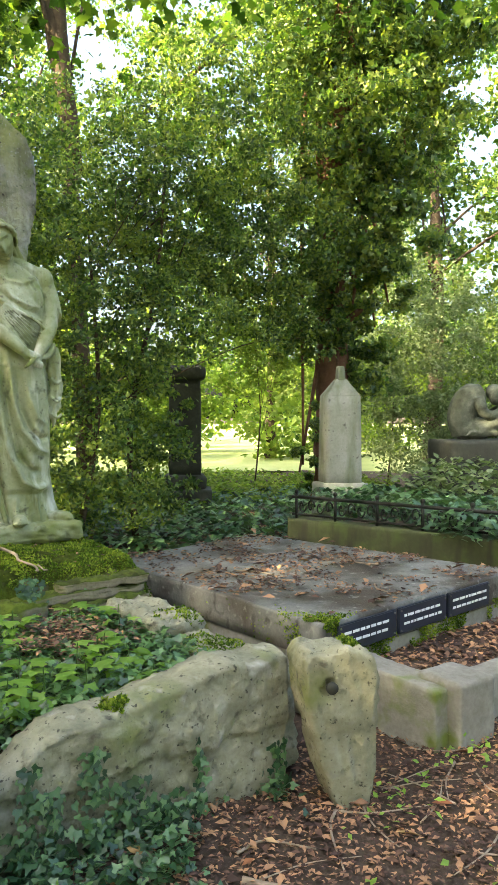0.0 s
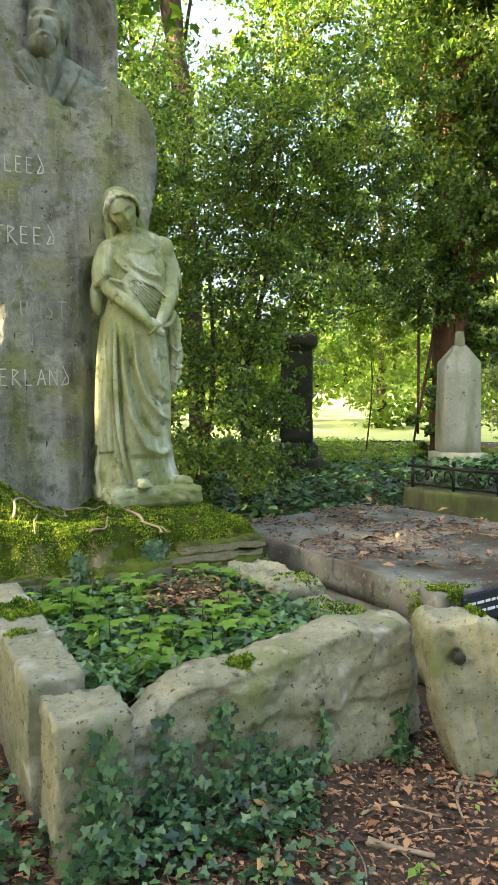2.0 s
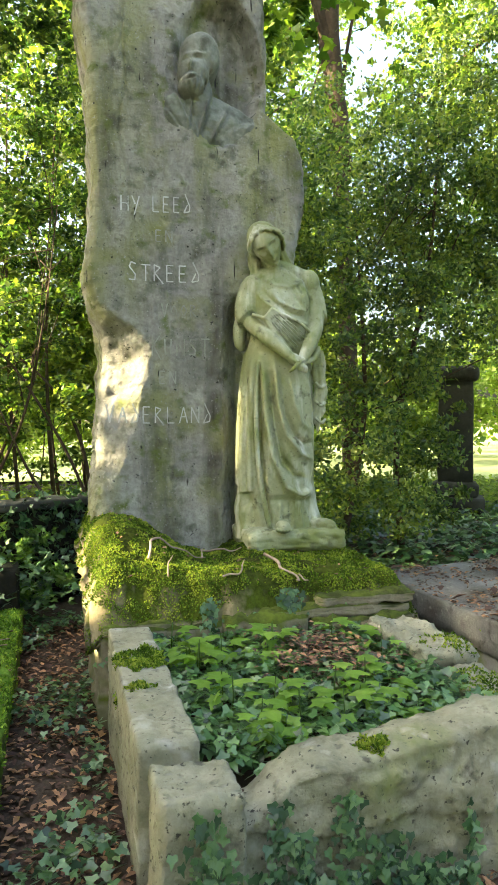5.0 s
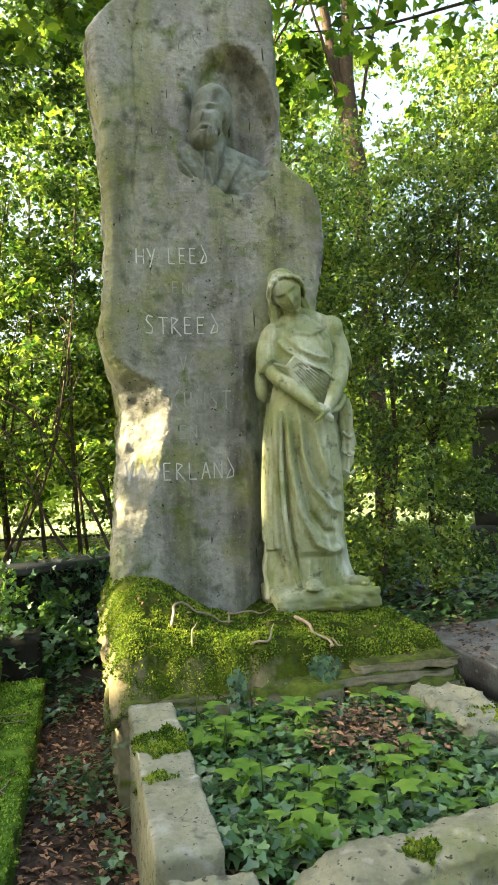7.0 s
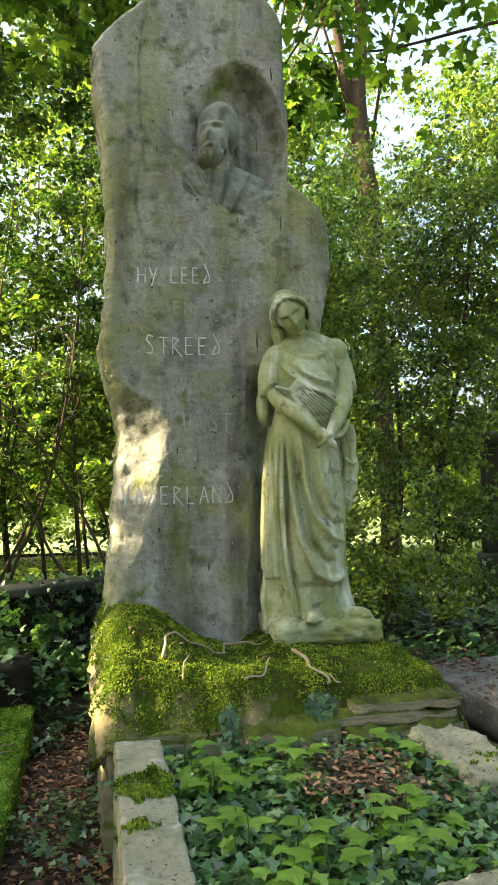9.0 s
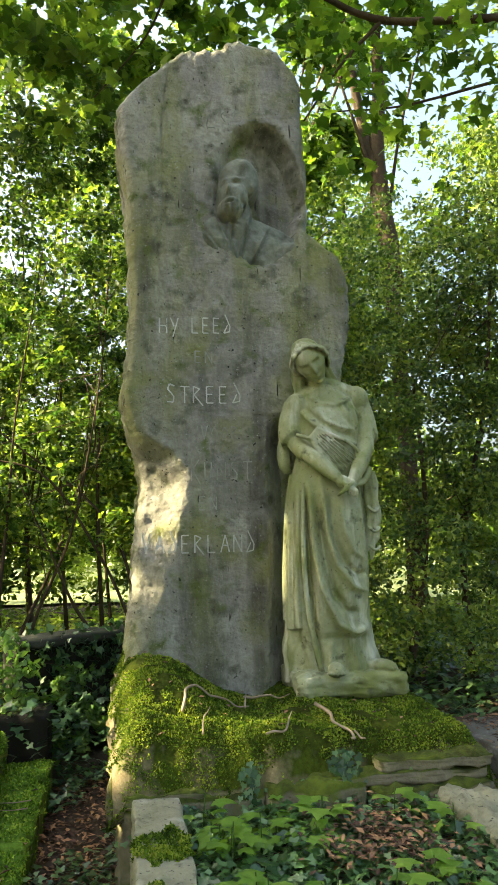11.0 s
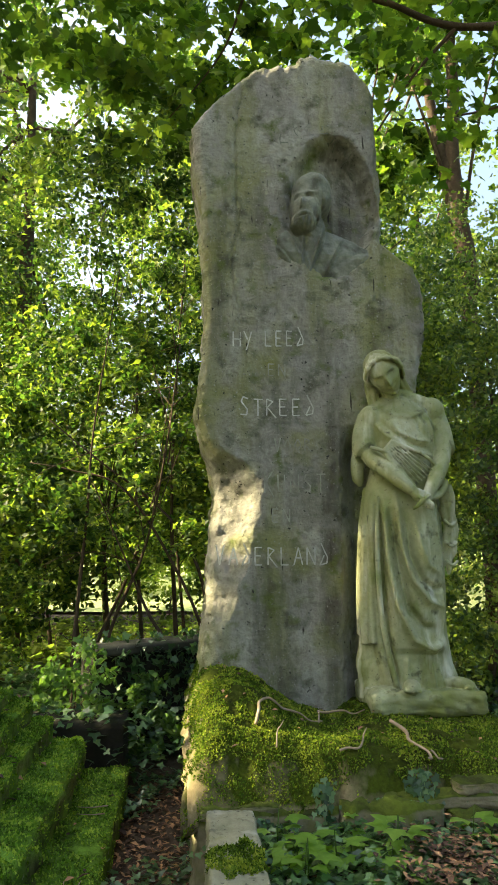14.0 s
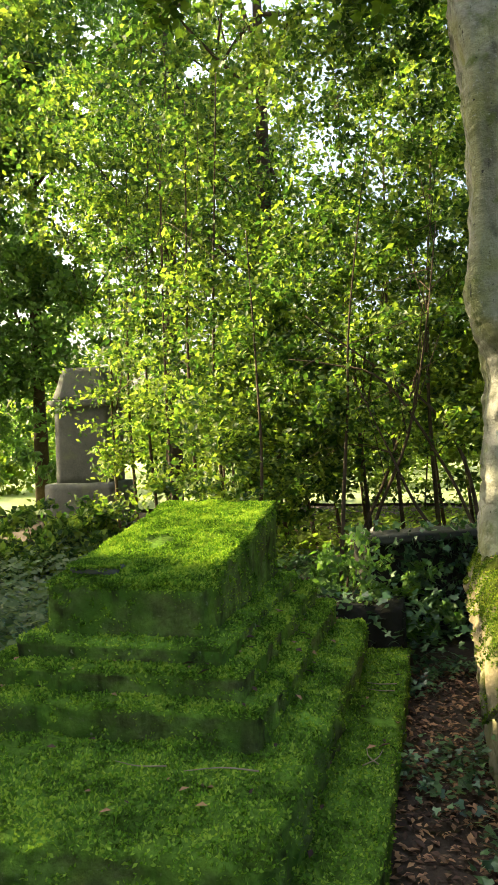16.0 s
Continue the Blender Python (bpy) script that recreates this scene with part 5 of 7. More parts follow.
def build_crouching_figure():
    t = thing("tomb_pedestal", (2.35, 7.4, 0), "dark stone pedestal under a crouching stone figure", "pedestal")
    ang = radians(10)
    part("base", block((1.15, 0.8, 0.62), 0.01, 8, 90, 0.03, 4, ang, (2.38, 7.6, 0)), DARKSTONE, t)
    part("block", block((0.95, 0.62, 0.42), 0.01, 8, 91, 0.03, 4, ang, (2.45, 7.6, 0.60)), DARKSTONE, t)
    bm = bmesh.new()
    # seated low with a bent back, head sunk on the folded arms over the raised knees
    ball(bm, (-0.08, 0.02, 0.12), (0.20, 0.17, 0.14))
    tube(smooth_line([(-0.14, 0.03, 0.08), (-0.19, 0.02, 0.26), (-0.13, 0.0, 0.44), (0.02, -0.01, 0.52)], 6), list(np.interp(range(19), [0, 8, 14, 18], [0.15, 0.15, 0.14, 0.09])), 14, 0, bm)
    ball(bm, (0.17, -0.03, 0.475), (0.085, 0.085, 0.105), (0, 25, 0))
    ball(bm, (0.145, 0.02, 0.515), (0.085, 0.085, 0.085))
    for sy in (-1, 1):
        tube(smooth_line([(-0.06, 0.13 * sy, 0.45), (-0.02, 0.18 * sy, 0.30), (0.10, 0.15 * sy, 0.28), (0.24, 0.05 * sy, 0.37)], 6), list(np.interp(range(19), [0, 9, 18], [0.062, 0.050, 0.035])), 10, 0, bm)
        tube(smooth_line([(-0.05, 0.10 * sy, 0.10), (0.12, 0.12 * sy, 0.20), (0.25, 0.10 * sy, 0.31), (0.32, 0.10 * sy, 0.18), (0.36, 0.10 * sy, 0.03)], 6), list(np.interp(range(25), [0, 10, 24], [0.085, 0.065, 0.045])), 10, 0, bm)
        ball(bm, (0.40, 0.10 * sy, 0.03), (0.08, 0.04, 0.03))
    for k in range(5):
        tube(smooth_line([(-0.20 + 0.05 * k, -0.14, 0.05), (-0.12 + 0.06 * k, -0.17, 0.10), (0.0 + 0.06 * k, -0.15, 0.05)], 4), 0.014, 7, 0, bm)
    ob = part("crouching_statue", bm, GREENSTONE)
    rm = ob.modifiers.new("fuse", "REMESH")
    rm.mode, rm.voxel_size, rm.use_smooth_shade = "VOXEL", 0.012, True
    sm = ob.modifiers.new("soften", "SMOOTH")
    sm.factor, sm.iterations = 0.5, 4
    ob.matrix_basis = Matrix.Translation((2.42, 7.55, 1.0))
    tagged(ob, "grey stone statue of a crouching mourner", "statue")


build_crouching_figure()


# ---- moss-covered tomb ----
def build_tomb():
    t = thing("mossy_tomb", uv(-1.05, 3.2, 0), "stepped stone tomb with sloping lid covered in green moss", "tomb")

    def tier(name, u0, u1, v0, v1, z0, zf, zb, r=0.03, seed=0, mat=TOMBMOSS, amp=0.012):
        bm = bmesh.new()
        nu, nv, nz = 60, 90, 12
        L, W = v1 - v0, u1 - u0
        def shape(a, b, c):
            u, v = u0 + W * a, v0 + L * b
            z = z0 + ((zf + (zb - zf) * b) - z0) * c
            p = uv(u, v, z)
            n = amp * 1.1 * fbm(p + Vector((seed, 0, 0)), 4) + amp * 0.9 * abs(fbm(p, 11)) + amp * 0.5 * fbm(p, 30)
            o = uv((a - 0.5) * 2 * (1 if abs(a - 0.5) > 0.49 else 0), (b - 0.5) * 2 * (1 if abs(b - 0.5) > 0.49 else 0), 1 if c > 0.99 else 0)
            k = (abs(a - 0.5) > 0.49) + (abs(b - 0.5) > 0.49) + (c > 0.99)
            return p + o * n - (o * r * 0.3 if k > 1 else Vector())
        faces = {}
        def vert(a, b, c):
            key = (round(a, 5), round(b, 5), round(c, 5))
            if key not in faces:
                faces[key] = bm.verts.new(shape(a, b, c))
            return faces[key]
        for j in range(nv):
            for i in range(nu):
                bm.faces.new([vert(x / nu, y / nv, 1) for x, y in ((i, j), (i + 1, j), (i + 1, j + 1), (i, j + 1))])
        for c in range(nz):
            for i in range(nu):
                for b, flip in ((0, 1), (1, -1)):
                    q = [vert(x / nu, b, y / nz) for x, y in ((i, c), (i + 1, c), (i + 1, c + 1), (i, c + 1))]
                    bm.faces.new(q[::flip])
            for j in range(nv):
                for a, flip in ((0, -1), (1, 1)):
                    q = [vert(a, x / nv, y / nz) for x, y in ((j, c), (j + 1, c), (j + 1, c + 1), (j, c + 1))]
                    bm.faces.new(q[::flip])
        return part(name, bm, mat, t)

    tier("ledge", -1.95, -0.09, 1.3, 4.62, -0.05, 0.15, 0.15, seed=1)
    tier("step", -1.83, -0.315, 2.13, 4.50, 0.10, 0.33, 0.33, seed=2, amp=0.026)
    tier("step", -1.66, -0.475, 2.74, 4.42, 0.28, 0.45, 0.45, seed=3)
    tier("step", -1.57, -0.570, 2.84, 4.36, 0.40, 0.535, 0.56, seed=4)
    tier("moulding", -1.48, -0.655, 2.93, 4.31, 0.50, 0.60, 0.63, seed=6)
    tier("lid", -1.39, -0.745, 3.02, 4.26, 0.56, 0.80, 1.0, seed=5)
    part("bare_patch", block((0.22, 0.17, 0.05), 0.010, 12, 77, 0.05, 7, PHI, uv(-1.25, 3.17, 0.800)), GREYSTONE, t, "bare pale stone where the moss has gone")


build_tomb()


def build_boundary():
    t = thing("boundary_wall", uv(0.2, 5.5, 0), "low dark boundary wall half hidden by ivy", "wall")
    a, b = uv(-0.42, 5.22), uv(2.4, 6.92)
    d = (b - a).normalized()
    ang, L = math.atan2(d.y, d.x), (b - a).length
    mid = (a + b) / 2
    part("wall", block((L, 0.22, 0.66), 0.01, 16, 95, 0.02, 4, ang, mid), NEARBLACK, t)
    part("coping", block((L, 0.30, 0.06), 0.008, 16, 96, 0.02, 5, ang, mid + Vector((0, 0, 0.645))), DARKSTONE, t, "worn coping strewn with litter")
    t = thing("fallen_slab", uv(-0.6, 4.75, 0), "low dark stone slab behind the tomb", "stone slab")
    part("slab", block((0.75, 0.35, 0.36), 0.012, 8, 97, 0.03, 5, PHI, uv(-0.50, 4.86, 0)), NEARBLACK, t)


build_boundary()


# ---- trees and shrubs ----
# dark evergreen behind the monument
grow("evergreen_shrub", (-1.2, 7.0, 0), "dense dark evergreen shrub behind the monument", "shrub",
     [[(-1.1, 7.0, 0), (-1.15, 7.0, 1.2), (-0.9, 7.1, 2.6), (-0.8, 7.2, 4.2)], [(-1.6, 6.6, 0), (-1.4, 6.7, 1.3), (-1.5, 6.8, 3.0)]],
     [((-1.55, 6.4, 0.8), (0.95, 0.8, 0.95)), ((-2.5, 6.6, 0.9), (0.8, 0.8, 1.1)), ((-1.5, 6.7, 2.2), (1.1, 0.9, 1.1)), ((-0.55, 7.3, 2.6), (1.1, 0.9, 0.9)), ((-1.0, 7.1, 3.6), (1.4, 1.0, 1.0)),
      ((0.3, 8.0, 3.0), (0.9, 0.9, 1.0)), ((-2.5, 6.9, 2.6), (0.8, 0.8, 1.8)), ((-0.9, 7.0, 1.0), (0.45, 0.5, 0.8)), ((0.6, 8.2, 2.3), (0.5, 0.5, 0.5)), ((-0.2, 7.8, 4.6), (1.5, 1.0, 1.0))],
     110000, 0.048, LEAF_CLIMB, BARK, up=0.3, clumps=1000, tight=0.19, hollow=0.3, limbs=14, radius=0.035)
# ivy-clad tree
grow("ivy_clad_tree", (1.05, 8.6, 0), "tall tree with reddish bark clad in thick dark ivy", "tree",
     [[(0.98, 8.6, 0), (1.0, 8.6, 1.5), (0.98, 8.6, 3.5), (1.1, 8.7, 6.0), (1.1, 8.8, 9.5)]],
     [((1.25, 8.35, 2.0), (0.45, 0.45, 0.8)), ((1.25, 8.35, 2.8), (0.62, 0.55, 0.9)), ((1.35, 8.4, 3.6), (0.95, 0.7, 0.9)), ((1.3, 8.4, 4.8), (1.25, 0.9, 1.0)), ((1.4, 8.5, 6.2), (1.6, 1.1, 1.2)),
      ((1.1, 8.6, 7.8), (1.8, 1.3, 1.2)), ((0.7, 8.3, 0.9), (0.22, 0.3, 0.8))],
     72000, 0.056, LEAF_CLIMB, REDBARK, IVYLEAF, up=0.25, clumps=560, tight=0.24, hollow=0.35, limbs=16, radius=0.22)
# shrubs to the side, with thin crossing stems
STEMS = [[(-4.3, 5.0, 0.0), (-4.17, 5.03, 0.65), (-3.82, 5.03, 1.33), (-3.57, 4.96, 2.1), (-3.4, 4.9, 2.9)], [(-3.3, 5.5, 0.0), (-3.4, 5.4, 0.4), (-3.58, 5.22, 1.03), (-3.9, 4.88, 1.76), (-4.27, 4.65, 1.93), (-4.6, 4.5, 2.0)],
         [(-4.5, 5.0, 0.0), (-4.42, 5.12, 0.49), (-4.26, 5.32, 1.06), (-4.12, 5.49, 1.74), (-4.03, 5.6, 2.22), (-4.13, 5.47, 2.9)], [(-4.13, 4.53, 0.0), (-4.09, 4.58, 1.01), (-4.06, 4.61, 1.58), (-4.04, 4.64, 2.28), (-3.93, 4.77, 3.6)],
         [(-3.3, 5.2, 0.0), (-3.45, 5.04, 0.45), (-3.61, 4.85, 0.8), (-3.73, 4.7, 1.22), (-3.9, 4.5, 1.8)], [(-3.5, 5.6, 0.0), (-3.59, 5.5, 1.02), (-3.78, 5.27, 1.57), (-4.15, 4.82, 2.02), (-4.4, 4.51, 2.33)],
         [(-4.8, 4.2, 0.0), (-4.75, 4.3, 1.0), (-4.9, 4.4, 2.0), (-5.1, 4.5, 3.2)]]
grow("deciduous_shrub", (-4.2, 5.0, 0), "thin-stemmed leafy shrub beside the boundary wall", "shrub", STEMS,
     [((-4.3, 5.3, 3.0), (1.2, 0.8, 1.0)), ((-3.5, 5.6, 2.9), (0.7, 0.6, 1.2)), ((-4.9, 4.6, 1.7), (0.8, 0.6, 1.0)), ((-5.4, 4.4, 0.9), (0.8, 0.7, 0.8)), ((-4.3, 5.3, 4.4), (1.3, 1.0, 0.9)), ((-4.0, 5.0, 1.7), (0.75, 0.6, 0.7))],
     25000, 0.062, LEAF_SHRUB, BARK, up=0.5, clumps=200, tight=0.22, hollow=0.15, limbs=18, radius=0.017, group="shrubs behind the graves")
for k, (c, r, n) in enumerate((((-6.3, 6.9, 2.8), (1.7, 1.2, 1.9), 9000), ((-6.3, 5.6, 2.4), (1.1, 1.0, 2.0), 14000), ((-3.3, 8.6, 3.4), (1.4, 1.2, 2.2), 14000), ((-9.0, 5.6, 5.2), (1.6, 1.4, 1.7), 13000),
                               ((-5.4, 8.4, 4.6), (1.9, 1.6, 2.2), 14000), ((-7.2, 3.6, 0.35), (1.3, 0.9, 0.45), 9000), ((-9.5, 7.8, 4.6), (1.8, 1.6, 2.4), 12000), ((-4.9, 6.4, 5.3), (1.4, 1.1, 1.2), 8000), ((-6.9, 5.2, 5.4), (1.5, 1.2, 1.2), 7000))):
    c0 = Vector((c[0], c[1], 0))
    stems = [[c0 + Vector((0.35 * q - 0.5, 0.12 * q, 0)), c0 + Vector((0.5 * q - 0.8, 0.1, 0.4 * c[2])), c0 + Vector((0.75 * q - 1.1, 0.3 - 0.1 * q, c[2]))] for q in range(3)]
    grow("deciduous_shrub", c0, "leafy shrub with backlit yellow-green leaves", "shrub", stems,
         [(c, r)] + ([((c[0] + 0.3, c[1], c[2] * 0.5), (r[0] * 0.9, r[1] * 0.8, c[2] * 0.45))] if c[0] < -6 else []), n, 0.078, LEAF_SHRUB, BARK, up=0.45, clumps=170, tight=0.22, hollow=0.15, limbs=14, radius=0.024,
         group="shrubs behind the graves")
# light bushes to the right and along the far lawn
for k, (c, r, n) in enumerate((((3.4, 11.0, 1.5), (2.0, 1.2, 1.6), 15000), ((2.4, 12.5, 2.8), (1.7, 1.3, 1.8), 12000), ((5.0, 9.5, 2.2), (1.8, 1.5, 2.2), 9000), ((3.0, 9.0, 0.9), (0.9, 0.6, 0.8), 6000),
                               ((0.1, 12.8, 2.6), (1.1, 0.8, 1.0), 6000), ((-1.7, 12.0, 1.4), (0.9, 0.8, 1.3), 7000), ((-8.2, 11.0, 2.4), (2.0, 1.4, 2.4), 13000), ((-10.6, 9.6, 2.2), (1.6, 1.4, 2.2), 11000), ((-5.6, 11.4, 2.0), (1.5, 1.2, 2.0), 9000), ((-4.7, 7.6, 2.0), (1.0, 0.8, 1.0), 8000), ((-3.9, 7.2, 3.4), (0.8, 0.7, 0.9), 6000))):
    grow("light_green_bush", (c[0], c[1], 0), "airy light green bush behind the graves", "shrub", [[(c[0], c[1], 0), (c[0] + 0.1, c[1], c[2] * 0.5), (c[0], c[1], c[2])]],
         [(c, r)], int(n * (1.5 if k in (0, 1, 2, 3) else 1)), 0.06 if k in (0, 1, 2, 3) else 0.075, LEAF_HAZE if k in (0, 1, 2, 3) else LEAF_BUSH, BARK, up=0.45, clumps=160, tight=0.2, hollow=0.2, limbs=10, radius=0.015, group="light bushes")
# tall trees beyond
for x, y, h, s in ((-13.6, 3.9, 13, 1.0), (2.0, 17, 11, 1.0), (-18.5, 3.8, 12, 1.0), (-12.6, 8.6, 12, 1.0), (-6.5, 12.5, 11, 1.1), (3.8, 15, 10, 1.1), (-9.2, 8.2, 11, 1.0), (0.6, 21, 11, 1.2), (7.5, 14, 10, 1.0), (-6, 19, 12, 1.2), (-14, 12, 12, 1.3)):
    rr = random.Random(int(x * 10 + y))
    blobs = [((x + rr.uniform(-1.8, 1.8), y + rr.uniform(-1.5, 1.5), h * q), (1.9 * s, 1.8 * s, 1.3 * s)) for q in (0.42, 0.52, 0.6, 0.7, 0.8, 0.92)]
    if x == -9.2:
        blobs.append(((-7.4, 7.9, 7.0), (1.8, 1.5, 1.9)))
    grow("park_tree", (x, y, 0), "tall leafy park tree with sunlit crown", "tree", [[(x, y, 0), (x + 0.1, y, h * 0.35), (x, y + 0.1, h * 0.7), (x, y, h)]],
         blobs, 13000, 0.13, LEAF_FAR, BARK, up=0.4, clumps=170, tight=0.24, hollow=0.2, limbs=14, radius=0.16, group="tall park trees")
# forked tree whose stems show over the monument
grow("forked_tree", (-2.6, 11.9, 0), "forked tree with two dark upright stems", "tree",
     [[(-2.7, 12.0, 0), (-2.8, 11.9, 3.0), (-2.92, 11.62, 6.02), (-3.04, 11.24, 7.3), (-3.13, 10.99, 8.13), (-3.22, 10.65, 9.32), (-3.21, 10.33, 10.8)],
      [(-2.85, 11.8, 5.2), (-2.93, 11.32, 7.21), (-2.83, 11.14, 8.13), (-2.75, 10.88, 9.32), (-2.54, 10.66, 10.8)]],
     [((-2.9, 10.9, 9.6), (1.6, 1.2, 1.0)), ((-3.9, 11.4, 7.6), (0.8, 0.8, 0.6))], 3500, 0.13, LEAF_MAPLE, BARK, MAPLELEAF, up=0.45, clumps=70, tight=0.25, limbs=8, radius=0.15)
# unseen trees added on the sunny side to shade the graves
for x, y, h in ((-7.6, -1.6, 12.0), (-6.3, -3.2, 11.0), (-5.2, -5.2, 10.0), (-9.6, 0.4, 12.0)):
    rr = random.Random(int(x * 10))
    blobs = [((x + rr.uniform(-1.2, 1.2), y + rr.uniform(-1.2, 1.2), h * q), (2.3, 2.2, 1.2)) for q in (0.20, 0.30, 0.40, 0.50, 0.60, 0.70, 0.82, 0.93)]
    # extra clumps placed to hold the sun off statue and portrait
    if x == -7.6:
        blobs += [((-9.0, -1.7, 5.9), (1.1, 1.1, 0.8)), ((-8.4, -1.2, 7.4), (1.2, 1.2, 0.8)), ((-9.6, -1.6, 8.7), (1.3, 1.2, 0.9))]
    grow("shade_tree", (x, y, 0), "unseen leafy tree added to shade the graves", "tree", [[(x, y, 0), (x, y + 0.1, h * 0.4), (x + 0.1, y, h)]],
         blobs, 33000, 0.15, LEAF_FAR, BARK, up=0.4, clumps=400, tight=0.28, hollow=0.1, limbs=14, radius=0.17, group="shade trees")
# unseen trees added behind and beside the viewpoint to close it in
for x, y in ((4, -7), (9, -2), (-1, -11), (11, 6)):
    blobs = [((x, y, 9 * q), (2.4, 2.4, 1.4)) for q in (0.35, 0.5, 0.65, 0.85)]
    grow("park_tree", (x, y, 0), "unseen park tree added to close the surroundings", "tree", [[(x, y, 0), (x, y + 0.1, 4), (x + 0.1, y, 9)]], blobs, 6000, 0.17, LEAF_FAR, BARK, clumps=120, limbs=8, radius=0.17, group="tall park trees")
grow("dark_evergreen_tree", (-15.2, 6.9, 0), "tall dark evergreen tree at the edge of the graves", "tree", [[(-15.2, 6.9, 0), (-15.2, 6.9, 4), (-15.1, 6.9, 9)]],
     [((-15.2, 6.9, 1.6), (1.6, 1.6, 1.5)), ((-15.2, 6.9, 4.0), (1.7, 1.7, 1.6)), ((-15.2, 6.9, 6.6), (1.5, 1.5, 1.6)), ((-15.1, 6.9, 9.2), (1.3, 1.3, 1.8)), ((-15.4, 6.2, 8.4), (1.3, 1.3, 1.8)), ((-15.4, 6.0, 5.2), (1.4, 1.4, 1.8)), ((-15.8, 5.4, 10.6), (1.8, 1.8, 2.0)), ((-15.0, 7.6, 10.8), (1.8, 1.8, 2.0)), ((-16.2, 5.0, 3.0), (1.5, 1.5, 2.6))], 46000, 0.15, LEAF_YEW, BARK, clumps=320, limbs=10, radius=0.15)
grow("low_evergreen_shrub", uv(-0.5, 5.1), "low dark shrub before the boundary wall", "shrub", [[uv(-0.5, 5.1), uv(-0.5, 5.1, 0.3), uv(-0.45, 5.1, 0.7)]],
     [(uv(-0.45, 5.05, 0.35), (0.35, 0.25, 0.38)), (uv(-0.05, 5.15, 0.25), (0.3, 0.2, 0.3))], 2600, 0.05, LEAF_YEW, BARK, clumps=60, limbs=6, radius=0.012)
# far wood and hedge
p = []
for k in range(90):
    t = math.pi * 2 * k / 90
    r = 36 + 7 * math.sin(k * 2.3)
    p.append(clump_points([((r * math.cos(t), r * math.sin(t), 4.0 + 2 * math.sin(k * 1.7)), (2.6, 2.6, 4.2))], 1000, 0.2, 60, 0.25))
ob = linked("far_wood", leaf_mesh("far_wood", np.concatenate(p), 0.42, DIAMOND, 0.4), LEAF_FAR, smooth=False)
tagged(ob, "belt of distant leafy trees round the park", "trees", kind="stuff")
p = []
for k in range(26):
    t = radians(62 + 4.2 * k)
    r = 23 + 2.5 * math.sin(k * 1.9)
    p.append(clump_points([((r * math.cos(t), r * math.sin(t), 1.9 + 0.8 * math.sin(k * 2.7)), (1.5, 1.5, 1.7))], 1500, 0.2, 60, 0.25))
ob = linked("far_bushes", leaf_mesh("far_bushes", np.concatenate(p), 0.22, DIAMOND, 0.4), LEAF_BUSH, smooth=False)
tagged(ob, "sunlit bushes beyond the lawn", "bushes", kind="stuff")


